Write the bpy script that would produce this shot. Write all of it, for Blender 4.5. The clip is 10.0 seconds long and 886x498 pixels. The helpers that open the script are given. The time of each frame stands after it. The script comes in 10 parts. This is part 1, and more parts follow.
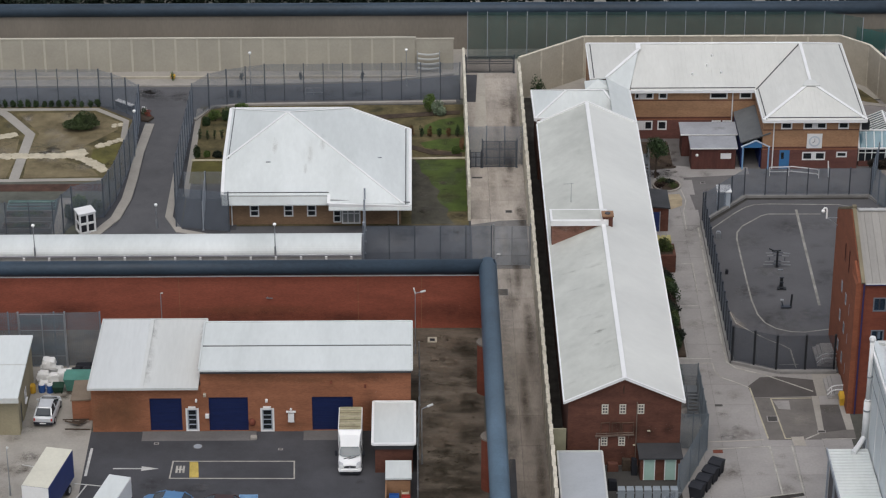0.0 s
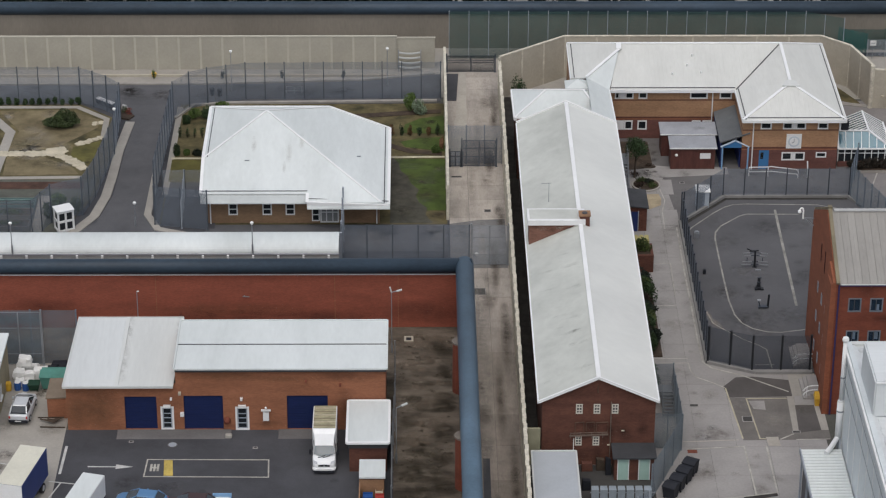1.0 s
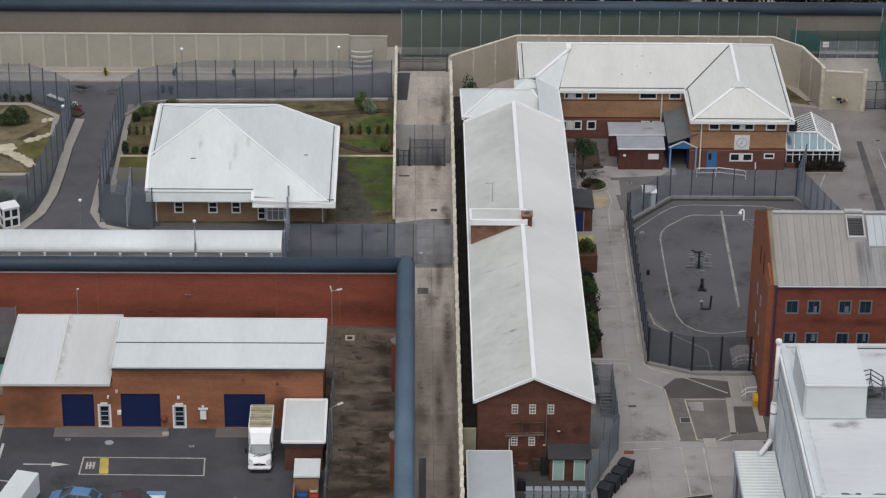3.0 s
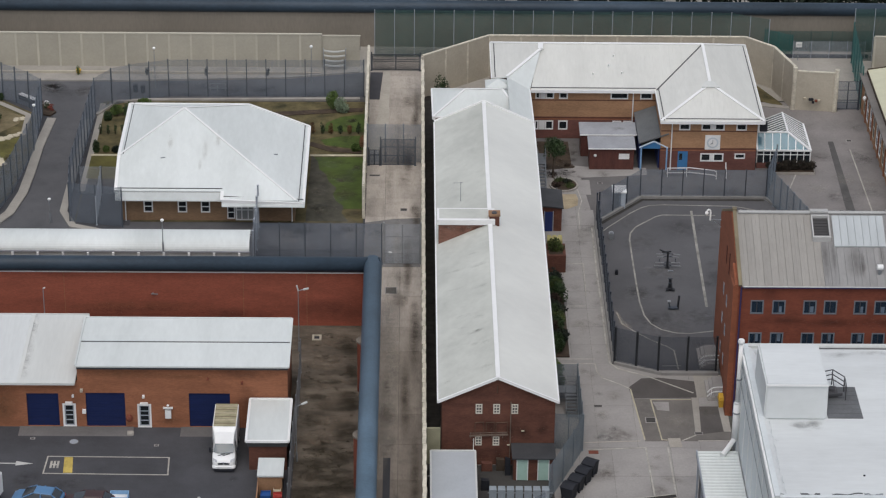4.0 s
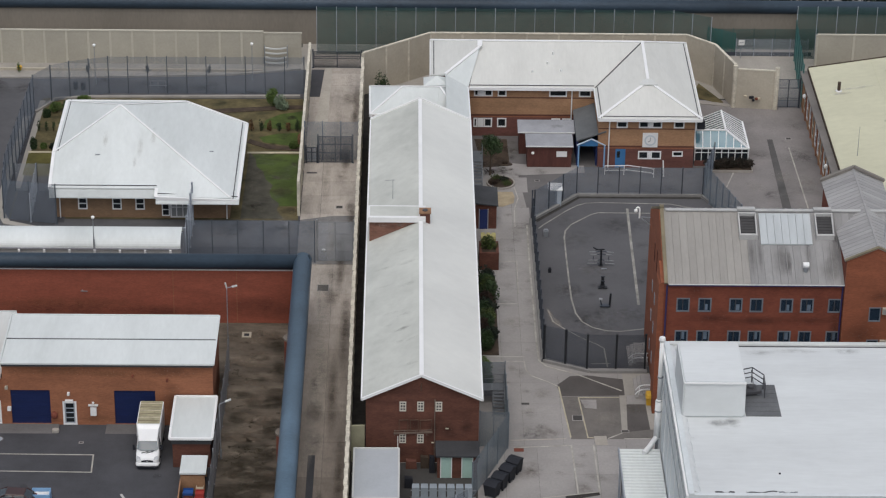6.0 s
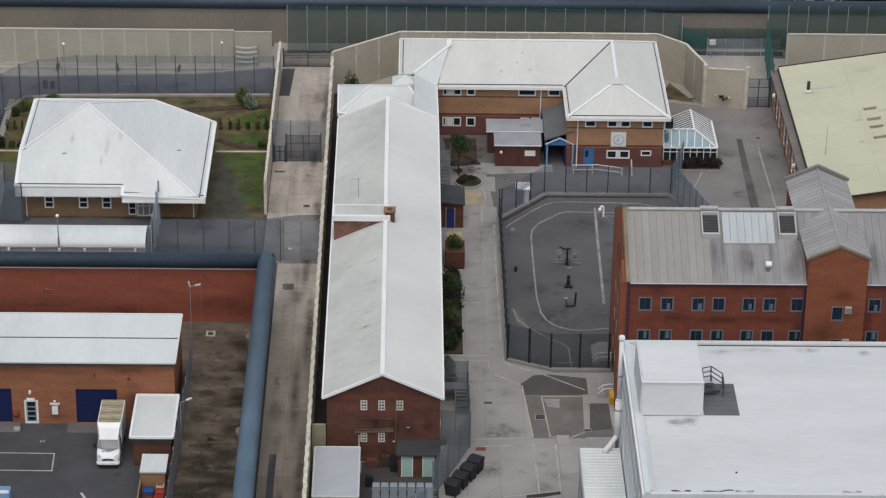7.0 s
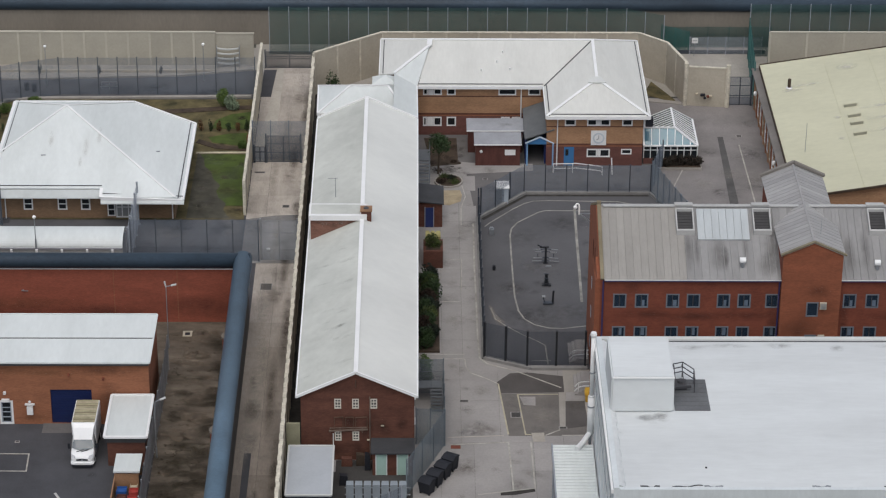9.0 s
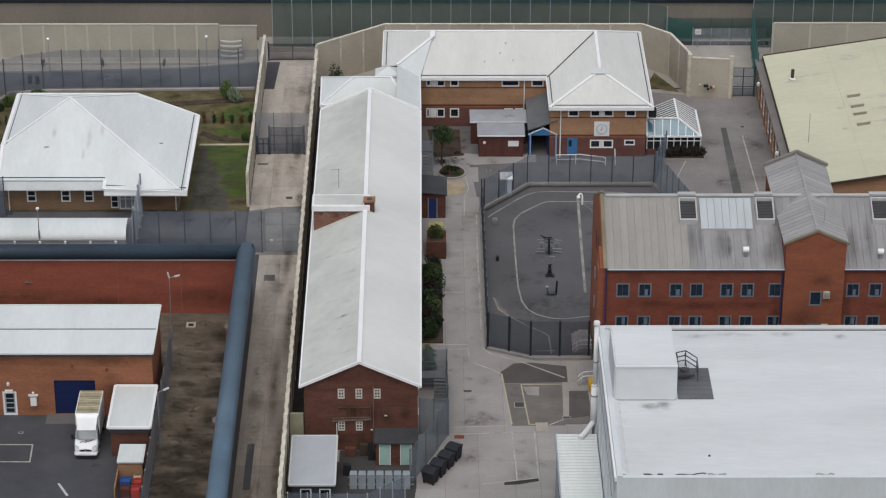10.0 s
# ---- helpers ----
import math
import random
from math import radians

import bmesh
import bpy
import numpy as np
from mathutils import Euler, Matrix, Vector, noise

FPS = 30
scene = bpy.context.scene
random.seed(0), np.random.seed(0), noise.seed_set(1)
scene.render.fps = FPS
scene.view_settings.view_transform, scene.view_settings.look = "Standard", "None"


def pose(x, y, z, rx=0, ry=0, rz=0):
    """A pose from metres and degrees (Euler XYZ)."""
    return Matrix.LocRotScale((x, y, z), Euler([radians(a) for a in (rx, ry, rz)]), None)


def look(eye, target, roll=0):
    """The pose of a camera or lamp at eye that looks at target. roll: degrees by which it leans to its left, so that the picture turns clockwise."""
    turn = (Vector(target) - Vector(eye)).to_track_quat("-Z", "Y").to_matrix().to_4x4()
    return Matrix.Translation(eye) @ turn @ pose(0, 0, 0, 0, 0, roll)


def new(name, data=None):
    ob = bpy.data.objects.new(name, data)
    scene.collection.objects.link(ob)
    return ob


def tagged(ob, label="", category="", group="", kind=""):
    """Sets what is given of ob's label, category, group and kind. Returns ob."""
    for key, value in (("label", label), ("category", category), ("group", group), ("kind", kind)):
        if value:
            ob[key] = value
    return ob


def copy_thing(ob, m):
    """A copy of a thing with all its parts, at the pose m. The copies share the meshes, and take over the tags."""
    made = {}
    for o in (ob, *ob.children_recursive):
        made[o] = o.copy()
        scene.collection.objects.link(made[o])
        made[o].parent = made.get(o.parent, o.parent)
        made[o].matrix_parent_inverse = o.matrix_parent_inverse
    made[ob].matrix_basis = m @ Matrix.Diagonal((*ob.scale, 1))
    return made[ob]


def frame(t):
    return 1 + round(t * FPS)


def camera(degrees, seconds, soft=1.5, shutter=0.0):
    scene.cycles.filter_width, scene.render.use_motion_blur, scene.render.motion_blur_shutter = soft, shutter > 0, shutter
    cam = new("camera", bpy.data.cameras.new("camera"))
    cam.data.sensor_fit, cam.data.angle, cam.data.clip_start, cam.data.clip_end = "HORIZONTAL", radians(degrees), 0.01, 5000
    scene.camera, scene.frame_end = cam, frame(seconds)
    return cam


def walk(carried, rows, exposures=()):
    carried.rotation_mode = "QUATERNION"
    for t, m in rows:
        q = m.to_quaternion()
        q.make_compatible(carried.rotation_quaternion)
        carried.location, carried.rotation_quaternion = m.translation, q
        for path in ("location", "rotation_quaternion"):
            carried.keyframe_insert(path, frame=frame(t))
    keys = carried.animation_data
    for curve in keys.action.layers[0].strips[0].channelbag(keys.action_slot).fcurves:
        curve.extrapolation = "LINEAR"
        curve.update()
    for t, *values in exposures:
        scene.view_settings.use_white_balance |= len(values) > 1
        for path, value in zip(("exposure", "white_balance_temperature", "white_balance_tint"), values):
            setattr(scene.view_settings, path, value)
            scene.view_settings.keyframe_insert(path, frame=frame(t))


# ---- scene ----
cam = camera(18.3, 10.0, soft=1.2)
PATH = [
    (0, (1.014, -0.646, 119.099), (1.033, 1.129, 118.177), -0.0),
    (0.5, (1.979, -0.686, 119.138), (1.998, 1.089, 118.216), 0.0),
    (1, (2.938, -0.675, 119.205), (2.958, 1.099, 118.282), 0.2),
    (1.5, (3.934, -0.673, 119.297), (3.956, 1.101, 118.373), 0.3),
    (2, (5.08, -0.643, 119.378), (5.103, 1.131, 118.454), 0.4),
    (2.5, (6.353, -0.607, 119.411), (6.376, 1.167, 118.486), 0.5),
    (4, (10.386, -0.633, 119.418), (10.411, 1.14, 118.493), 0.7),
    (4.5, (11.78, -0.608, 119.405), (11.806, 1.165, 118.48), 0.7),
    (5, (13.191, -0.589, 119.38), (13.218, 1.184, 118.455), 0.8),
    (5.5, (14.61, -0.524, 119.339), (14.638, 1.248, 118.413), 0.8),
    (7, (19.09, -0.308, 118.954), (19.12, 1.465, 118.029), 0.9),
    (7.5, (20.44, -0.335, 118.83), (20.469, 1.438, 117.905), 0.9),
    (8, (21.462, -0.387, 118.673), (21.488, 1.388, 117.75), 0.7),
    (8.5, (22.064, -0.444, 118.453), (22.087, 1.332, 117.533), 0.6),
    (9, (22.373, -0.536, 118.153), (22.393, 1.24, 117.233), 0.4),
    (9.5, (22.491, -0.68, 117.828), (22.508, 1.096, 116.908), 0.3),
    (10, (22.574, -0.837, 117.55), (22.59, 0.938, 116.629), 0.2),
]
walk(cam, [(t, look(eye, target, roll)) for t, eye, target, roll in PATH])

# ---- world and light: bright overcast day ----
SUN_EL, SUN_AZ = radians(64), radians(185)
world = bpy.data.worlds.new("overcast_sky")
scene.world = world
world.use_nodes = True
wn = world.node_tree.nodes
sky = wn.new("ShaderNodeTexSky")
sky.sky_type = "NISHITA"
sky.sun_disc = False
sky.sun_elevation, sky.sun_rotation = SUN_EL, SUN_AZ
sky.air_density, sky.dust_density, sky.ozone_density = 1.0, 4.0, 1.0
soften = wn.new("ShaderNodeHueSaturation")
soften.inputs["Saturation"].default_value = 0.5
wn["Background"].inputs["Strength"].default_value = 0.15
world.node_tree.links.new(sky.outputs[0], soften.inputs["Color"])
world.node_tree.links.new(soften.outputs[0], wn["Background"].inputs["Color"])
sun_data = bpy.data.lights.new("sun", "SUN")
sun_data.energy, sun_data.angle, sun_data.color = 0.3, radians(70), (1.0, 0.99, 0.975)
sun = new("sun", sun_data)
sun.matrix_world = look((200 * math.sin(SUN_AZ), 200 * math.cos(SUN_AZ), 200 * math.tan(SUN_EL)), (0, 0, 0))
scene.view_settings.exposure = 0.14


# ---- materials ----
def mat(name, colour, rough=0.8, vary=0.12, scale=1.2, fine=14.0, metal=0.0, bump=0.0, stretch=(1, 1, 1), tint=None, spec=0.35, patches=0.0, by_piece=0.0):
    """A surface with large and small variation of its colour, at world size."""
    m = bpy.data.materials.new(name)
    m.use_nodes = True
    n, l = m.node_tree.nodes, m.node_tree.links
    b = n["Principled BSDF"]
    b.inputs["Roughness"].default_value = rough
    b.inputs["Metallic"].default_value = metal
    b.inputs["Specular IOR Level"].default_value = spec
    geo = n.new("ShaderNodeNewGeometry")
    mapping = n.new("ShaderNodeVectorMath")
    mapping.operation = "MULTIPLY"
    mapping.inputs[1].default_value = stretch
    l.new(geo.outputs["Position"], mapping.inputs[0])
    big, small = n.new("ShaderNodeTexNoise"), n.new("ShaderNodeTexNoise")
    for tex, s, d in ((big, scale * 0.35, 6), (small, fine, 3)):
        tex.inputs["Scale"].default_value = s
        tex.inputs["Detail"].default_value = d
        tex.inputs["Roughness"].default_value = 0.62
        l.new(mapping.outputs[0], tex.inputs["Vector"])
    ramp = n.new("ShaderNodeMapRange")
    ramp.inputs["From Min"].default_value, ramp.inputs["From Max"].default_value = 0.3, 0.7
    l.new(big.outputs["Fac"], ramp.inputs["Value"])
    dark = tuple(c * (1 - 2 * vary) for c in colour)
    lite = tuple(min(0.95, c * (1 + vary)) for c in (tint or colour))
    mix = n.new("ShaderNodeMix")
    mix.data_type = "RGBA"
    mix.inputs["A"].default_value = (*dark, 1)
    mix.inputs["B"].default_value = (*lite, 1)
    l.new(ramp.outputs[0], mix.inputs["Factor"])
    out = mix.outputs["Result"]
    grain = n.new("ShaderNodeMapRange")
    grain.inputs["From Min"].default_value, grain.inputs["From Max"].default_value = 0.25, 0.75
    grain.inputs["To Min"].default_value, grain.inputs["To Max"].default_value = 1 - vary, 1 + vary * 0.6
    l.new(small.outputs["Fac"], grain.inputs["Value"])
    mul = n.new("ShaderNodeVectorMath")
    mul.operation = "SCALE"
    l.new(out, mul.inputs[0])
    l.new(grain.outputs[0], mul.inputs["Scale"])
    out = mul.outputs[0]
    if patches:
        vor = n.new("ShaderNodeTexNoise")
        vor.inputs["Scale"].default_value = scale * 0.9
        vor.inputs["Detail"].default_value = 8
        vor.inputs["Roughness"].default_value = 0.7
        l.new(geo.outputs["Position"], vor.inputs["Vector"])
        pr = n.new("ShaderNodeMapRange")
        pr.inputs["From Min"].default_value, pr.inputs["From Max"].default_value = 0.48, 0.78
        pr.inputs["To Min"].default_value, pr.inputs["To Max"].default_value = 1.0, 1 - patches
        l.new(vor.outputs["Fac"], pr.inputs["Value"])
        m2 = n.new("ShaderNodeVectorMath")
        m2.operation = "SCALE"
        l.new(out, m2.inputs[0])
        l.new(pr.outputs[0], m2.inputs["Scale"])
        out = m2.outputs[0]
    if by_piece:
        info = n.new("ShaderNodeObjectInfo")
        pr = n.new("ShaderNodeMapRange")
        pr.inputs["To Min"].default_value, pr.inputs["To Max"].default_value = 1 - by_piece, 1 + by_piece * 0.5
        l.new(info.outputs["Random"], pr.inputs["Value"])
        m3 = n.new("ShaderNodeVectorMath")
        m3.operation = "SCALE"
        l.new(out, m3.inputs[0])
        l.new(pr.outputs[0], m3.inputs["Scale"])
        out = m3.outputs[0]
    l.new(out, b.inputs["Base Color"])
    if bump:
        bp = n.new("ShaderNodeBump")
        bp.inputs["Strength"].default_value = min(1.0, bump)
        bp.inputs["Distance"].default_value = 0.03
        l.new(small.outputs["Fac"], bp.inputs["Height"])
        l.new(bp.outputs[0], b.inputs["Normal"])
    return m


def brick_mat(name, colour, mortar, vary=0.2, dirt=0.35):
    """Stretcher-bond brick at true size, running along x or y, with streaky weathering."""
    m = mat(name, colour, 0.88, vary, 0.9, 5.0, stretch=(1, 1, 3.5), bump=0.0, patches=dirt)
    n, l = m.node_tree.nodes, m.node_tree.links
    b = n["Principled BSDF"]
    source = b.inputs["Base Color"].links[0].from_socket
    geo = n.new("ShaderNodeNewGeometry")
    sep, com = n.new("ShaderNodeSeparateXYZ"), n.new("ShaderNodeCombineXYZ")
    add = n.new("ShaderNodeMath")
    l.new(geo.outputs["Position"], sep.inputs[0])
    l.new(sep.outputs[0], add.inputs[0])
    l.new(sep.outputs[1], add.inputs[1])
    l.new(add.outputs[0], com.inputs[0])
    l.new(sep.outputs[2], com.inputs[1])
    bt = n.new("ShaderNodeTexBrick")
    bt.inputs["Scale"].default_value = 1.0
    bt.inputs["Brick Width"].default_value = 0.225
    bt.inputs["Row Height"].default_value = 0.075
    bt.inputs["Mortar Size"].default_value = 0.006
    bt.inputs["Color2"].default_value = (0.86, 0.84, 0.83, 1)
    bt.inputs["Color1"].default_value = (1.08, 1.06, 1.04, 1)
    bt.inputs["Mortar"].default_value = (*mortar, 1)
    l.new(com.outputs[0], bt.inputs["Vector"])
    mul = n.new("ShaderNodeVectorMath")
    mul.operation = "MULTIPLY"
    l.new(source, mul.inputs[0])
    l.new(bt.outputs["Color"], mul.inputs[1])
    l.new(mul.outputs[0], b.inputs["Base Color"])
    return m


def glass_mat(name, colour, rough=0.06, trans=0.9):
    m = bpy.data.materials.new(name)
    m.use_nodes = True
    b = m.node_tree.nodes["Principled BSDF"]
    b.inputs["Base Color"].default_value = (*colour, 1)
    b.inputs["Roughness"].default_value = rough
    b.inputs["Transmission Weight"].default_value = trans
    b.inputs["IOR"].default_value = 1.45
    return m


ROOF_WHITE = mat("roof_white", (0.578, 0.612, 0.6), 0.55, 0.05, 0.5, 3.0, stretch=(1.0, 0.25, 1), tint=(0.622, 0.654, 0.645))
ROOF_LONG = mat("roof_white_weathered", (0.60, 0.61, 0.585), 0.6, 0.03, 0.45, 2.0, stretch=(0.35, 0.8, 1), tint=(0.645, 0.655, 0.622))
ROOF_GREYWHITE = mat("roof_greywhite", (0.545, 0.558, 0.54), 0.6, 0.05, 0.5, 3.0, stretch=(1.5, 0.2, 1))
ROOF_BLOCK = mat("roof_cream_white", (0.585, 0.588, 0.555), 0.6, 0.05, 0.5, 3.0, stretch=(1.5, 0.2, 1), patches=0.05)
ROOF_PALE = mat("roof_pale_blue_white", (0.56, 0.58, 0.575), 0.55, 0.05, 0.5, 3.0, stretch=(1.5, 0.2, 1))
ROOF_SHEET = mat("roof_sheet_grey", (0.275, 0.272, 0.268), 0.5, 0.08, 0.5, 3.0, stretch=(1.5, 0.3, 1), by_piece=0.12, patches=0.16)
ROOF_SHEET_BEIGE = mat("roof_sheet_beige", (0.305, 0.292, 0.27), 0.5, 0.07, 0.5, 3.0, stretch=(1.5, 0.3, 1), by_piece=0.1, patches=0.1)
VERGE = mat("verge_olive", (0.205, 0.175, 0.115), 0.85, 0.12, 1.5, 7)
FRAME_SLATE = mat("frame_slate", (0.155, 0.175, 0.20), 0.5, 0.08, 2, 9)
SLAT = mat("louvre_slat", (0.045, 0.044, 0.045), 0.7, 0.12, 2, 9)
ROOF_GREY = mat("roof_felt_grey", (0.30, 0.31, 0.33), 0.7, 0.1, 1.2, 6)
ROOF_DARK = mat("roof_dark", (0.05, 0.052, 0.056), 0.7, 0.15, 1.2, 6)
ROOF_MEMBRANE = mat("roof_membrane", (0.56, 0.582, 0.585), 0.6, 0.05, 0.22, 2.0, stretch=(0.3, 1.5, 1), tint=(0.6, 0.628, 0.632), patches=0.06)
ROOF_GREEN = mat("roof_pale_green", (0.525, 0.515, 0.378), 0.7, 0.06, 0.3, 2.0, stretch=(0.5, 1, 1), patches=0.05)
CLAD = mat("white_cladding", (0.60, 0.64, 0.65), 0.5, 0.06, 0.6, 5, stretch=(1, 1, 0.3), patches=0.06)
FASCIA_GREY = mat("fascia_pale_grey", (0.46, 0.49, 0.50), 0.6, 0.06, 0.8, 6)
WHITE = mat("white_paint", (0.744, 0.75, 0.744), 0.45, 0.04, 1.5, 8)
TRIM = mat("white_trim", (0.768, 0.774, 0.768), 0.4, 0.03, 1.5, 8)
BRICK_SHED = brick_mat("brick_orange", (0.285, 0.117, 0.062), (1.1, 1.2, 1.3), 0.09, 0.12)
BRICK_WALL = brick_mat("brick_red_wall", (0.28, 0.08, 0.049), (1.0, 1.2, 1.3), 0.09, 0.1)
BRICK_LONG = brick_mat("brick_dark_red", (0.122, 0.05, 0.034), (1.1, 1.2, 1.3), 0.16, 0.3)
BRICK_HALL = brick_mat("brick_bright_red", (0.19, 0.055, 0.032), (1.1, 1.2, 1.3), 0.1, 0.25)
# orange brick, with brightness added in its colour for light on the gable
BRICK_CROSS_LIT = brick_mat("brick_orange_red_lit", (0.245, 0.082, 0.042), (1.1, 1.2, 1.3), 0.1, 0.15)
BRICK_TAN = brick_mat("brick_tan", (0.361, 0.211, 0.12), (1.1, 1.15, 1.2), 0.1, 0.15)
BRICK_BROWN = brick_mat("brick_brown", (0.245, 0.158, 0.095), (1.1, 1.15, 1.2), 0.1, 0.15)
BRICK_REAR = brick_mat("brick_plum", (0.155, 0.068, 0.056), (1.1, 1.15, 1.2), 0.12, 0.2)
ASPHALT_ROAD = mat("asphalt_road", (0.1, 0.1, 0.106), 0.92, 0.12, 0.6, 8, bump=0.2, patches=0.15)
ASPHALT = mat("asphalt", (0.064, 0.065, 0.072), 0.92, 0.14, 0.7, 9, bump=0.3, patches=0.12)
ASPHALT_COURT = mat("asphalt_court", (0.10, 0.099, 0.104), 0.9, 0.1, 0.35, 6, bump=0.2, patches=0.1)
ASPHALT_BROWN = mat("asphalt_brown", (0.096, 0.088, 0.083), 0.92, 0.14, 0.7, 9, patches=0.15)
ASPHALT_DARK = mat("asphalt_dark", (0.06, 0.058, 0.055), 0.92, 0.14, 0.7, 9, patches=0.15)
CONCRETE = mat("concrete_ground", (0.318, 0.303, 0.29), 0.9, 0.1, 0.4, 5, patches=0.14, by_piece=0.07)
CONCRETE_ALLEY = mat("concrete_alley", (0.225, 0.195, 0.165), 0.9, 0.17, 0.8, 5, stretch=(1.6, 0.3, 1), patches=0.3, by_piece=0.2)
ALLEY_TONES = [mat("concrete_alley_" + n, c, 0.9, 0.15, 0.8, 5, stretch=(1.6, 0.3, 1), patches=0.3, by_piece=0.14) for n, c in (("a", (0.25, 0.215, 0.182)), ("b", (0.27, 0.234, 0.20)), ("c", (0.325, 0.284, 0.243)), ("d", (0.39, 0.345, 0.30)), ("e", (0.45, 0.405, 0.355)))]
CONCRETE_PALE = mat("concrete_pale", (0.34, 0.32, 0.285), 0.9, 0.1, 0.6, 5, patches=0.1)
KERB = mat("kerb_stone", (0.33, 0.31, 0.28), 0.9, 0.12, 1.5, 9)
CREAM = mat("cream_concrete", (0.46, 0.42, 0.34), 0.85, 0.08, 0.7, 5, by_piece=0.06, patches=0.1)
CREAM_TOP = mat("cream_coping", (0.6, 0.56, 0.46), 0.85, 0.14, 2.5, 7, patches=0.3)
PANEL = mat("panel_concrete", (0.40, 0.375, 0.31), 0.88, 0.07, 0.5, 5, by_piece=0.05)
BEIGE_RENDER = mat("beige_wall", (0.23, 0.205, 0.17), 0.9, 0.1, 0.3, 4, stretch=(1, 1, 0.3))
# darker copy of the coping blue: shade of front-facing runs in the colour
COPING_BLUE_SHADED = mat("coping_blue_shaded", (0.035, 0.055, 0.078), 0.5, 0.2, 0.7, 5, stretch=(0.4, 1, 1), spec=0.3)
ROOF_LONG_WEST = mat("roof_white_dull", (0.475, 0.487, 0.45), 0.65, 0.055, 0.8, 2.0, stretch=(0.5, 0.55, 1), tint=(0.54, 0.552, 0.51), patches=0.1)
COPING_BLUE = mat("coping_blue", (0.085, 0.135, 0.185), 0.45, 0.15, 0.7, 5, spec=0.4)
DIRT = mat("dirt", (0.085, 0.068, 0.05), 0.98, 0.24, 1.3, 6, bump=0.6, tint=(0.165, 0.138, 0.107), stretch=(0.5, 1.3, 1), patches=0.32)
GRASS = mat("grass_green", (0.066, 0.098, 0.019), 0.95, 0.25, 1.6, 18, bump=0.6)
GRASS_OLIVE = mat("grass_olive", (0.115, 0.105, 0.03), 0.95, 0.22, 1.4, 14, bump=0.6)
GRASS_DRY = mat("grass_dry", (0.16, 0.128, 0.068), 0.95, 0.2, 1.3, 16, bump=0.6, tint=(0.19, 0.155, 0.09))
SOIL = mat("soil", (0.07, 0.05, 0.035), 0.95, 0.25, 3, 20, bump=0.6)
KERB_GREY = mat("kerb_grey", (0.24, 0.235, 0.225), 0.9, 0.12, 1.5, 9)
SANDSTONE = mat("pale_paving", (0.50, 0.45, 0.34), 0.9, 0.14, 2.5, 9)
TERRAIN = mat("terrain", (0.10, 0.10, 0.085), 0.95, 0.2, 0.1, 2)
GRAVEL = mat("gravel_dark", (0.045, 0.042, 0.038), 0.95, 0.25, 3, 18)
STEEL = mat("galvanised_steel", (0.33, 0.35, 0.37), 0.45, 0.1, 2, 10, metal=0.5)
STEEL_PAINT = mat("grey_paint", (0.33, 0.36, 0.40), 0.5, 0.08, 1.2, 6)
FENCE_BLUE = mat("fence_blue_grey", (0.155, 0.183, 0.22), 0.6, 0.1, 1.5, 8)
FENCE_DARK = mat("fence_dark", (0.052, 0.062, 0.078), 0.55, 0.1, 1.5, 8)
FENCE_CAGE = mat("fence_cage", (0.155, 0.187, 0.212), 0.6, 0.12, 1.0, 6)
FENCE_RUSTY = mat("fence_weathered", (0.25, 0.262, 0.275), 0.6, 0.15, 1.5, 8)
FENCE_BLACK = mat("fence_black", (0.02, 0.022, 0.026), 0.6, 0.1, 1.5, 8)
ASPHALT_PALE = mat("asphalt_pale", (0.14, 0.133, 0.131), 0.92, 0.12, 0.6, 7, patches=0.15)
GRASS_MIX = mat("grass_mixed", (0.085, 0.08, 0.032), 0.95, 0.3, 1.6, 16, bump=0.6, tint=(0.13, 0.105, 0.05))
FENCE_TEAL = mat("fence_teal", (0.04, 0.14, 0.13), 0.55, 0.12, 1.5, 8)
FENCE_GREEN = mat("fence_green", (0.05, 0.10, 0.092), 0.55, 0.12, 1.5, 8)
SHUTTER = mat("shutter_navy", (0.009, 0.018, 0.075), 0.5, 0.08, 1.5, 8, stretch=(1, 1, 6))
DOOR_BLUE = mat("door_blue", (0.05, 0.17, 0.36), 0.45, 0.05, 2, 9)
FRAME_PALE = mat("frame_pale_blue", (0.50, 0.60, 0.70), 0.45, 0.06, 2, 9)
FRAME_BLUE = mat("frame_blue", (0.20, 0.36, 0.56), 0.45, 0.06, 2, 9)
PURPLE = mat("gutter_purple", (0.04, 0.033, 0.10), 0.45, 0.06, 2, 9)
GUTTER = mat("gutter_dark", (0.06, 0.06, 0.065), 0.5, 0.06, 2, 9)
TIMBER = mat("timber_red_brown", (0.105, 0.04, 0.032), 0.75, 0.14, 2, 9, stretch=(4, 4, 1))
TIMBER_PALE = mat("timber_pale", (0.30, 0.17, 0.095), 0.8, 0.15, 2, 9)
MINT = mat("door_mint", (0.36, 0.52, 0.46), 0.5, 0.05, 2, 9)
YELLOW = mat("yellow_plastic", (0.60, 0.36, 0.04), 0.5, 0.06, 2, 9)
LINE_WHITE = mat("line_white", (0.50, 0.50, 0.48), 0.8, 0.14, 2, 9)
LINE_CREAM = mat("line_cream", (0.42, 0.405, 0.36), 0.85, 0.2, 2.5, 9)
LINE_COURT = mat("line_court_worn", (0.31, 0.30, 0.27), 0.85, 0.22, 2.0, 9, patches=0.35)
LINE_BRIGHT = mat("line_bright_yellow", (0.50, 0.38, 0.10), 0.8, 0.2, 2.5, 9)
LINE_YELLOW = mat("line_yellow", (0.43, 0.395, 0.29), 0.8, 0.15, 2.5, 9)
RUBBER = mat("rubber", (0.02, 0.02, 0.022), 0.8, 0.1, 3, 12)
BLACK = mat("black_plastic", (0.016, 0.018, 0.024), 0.7, 0.1, 3, 12)
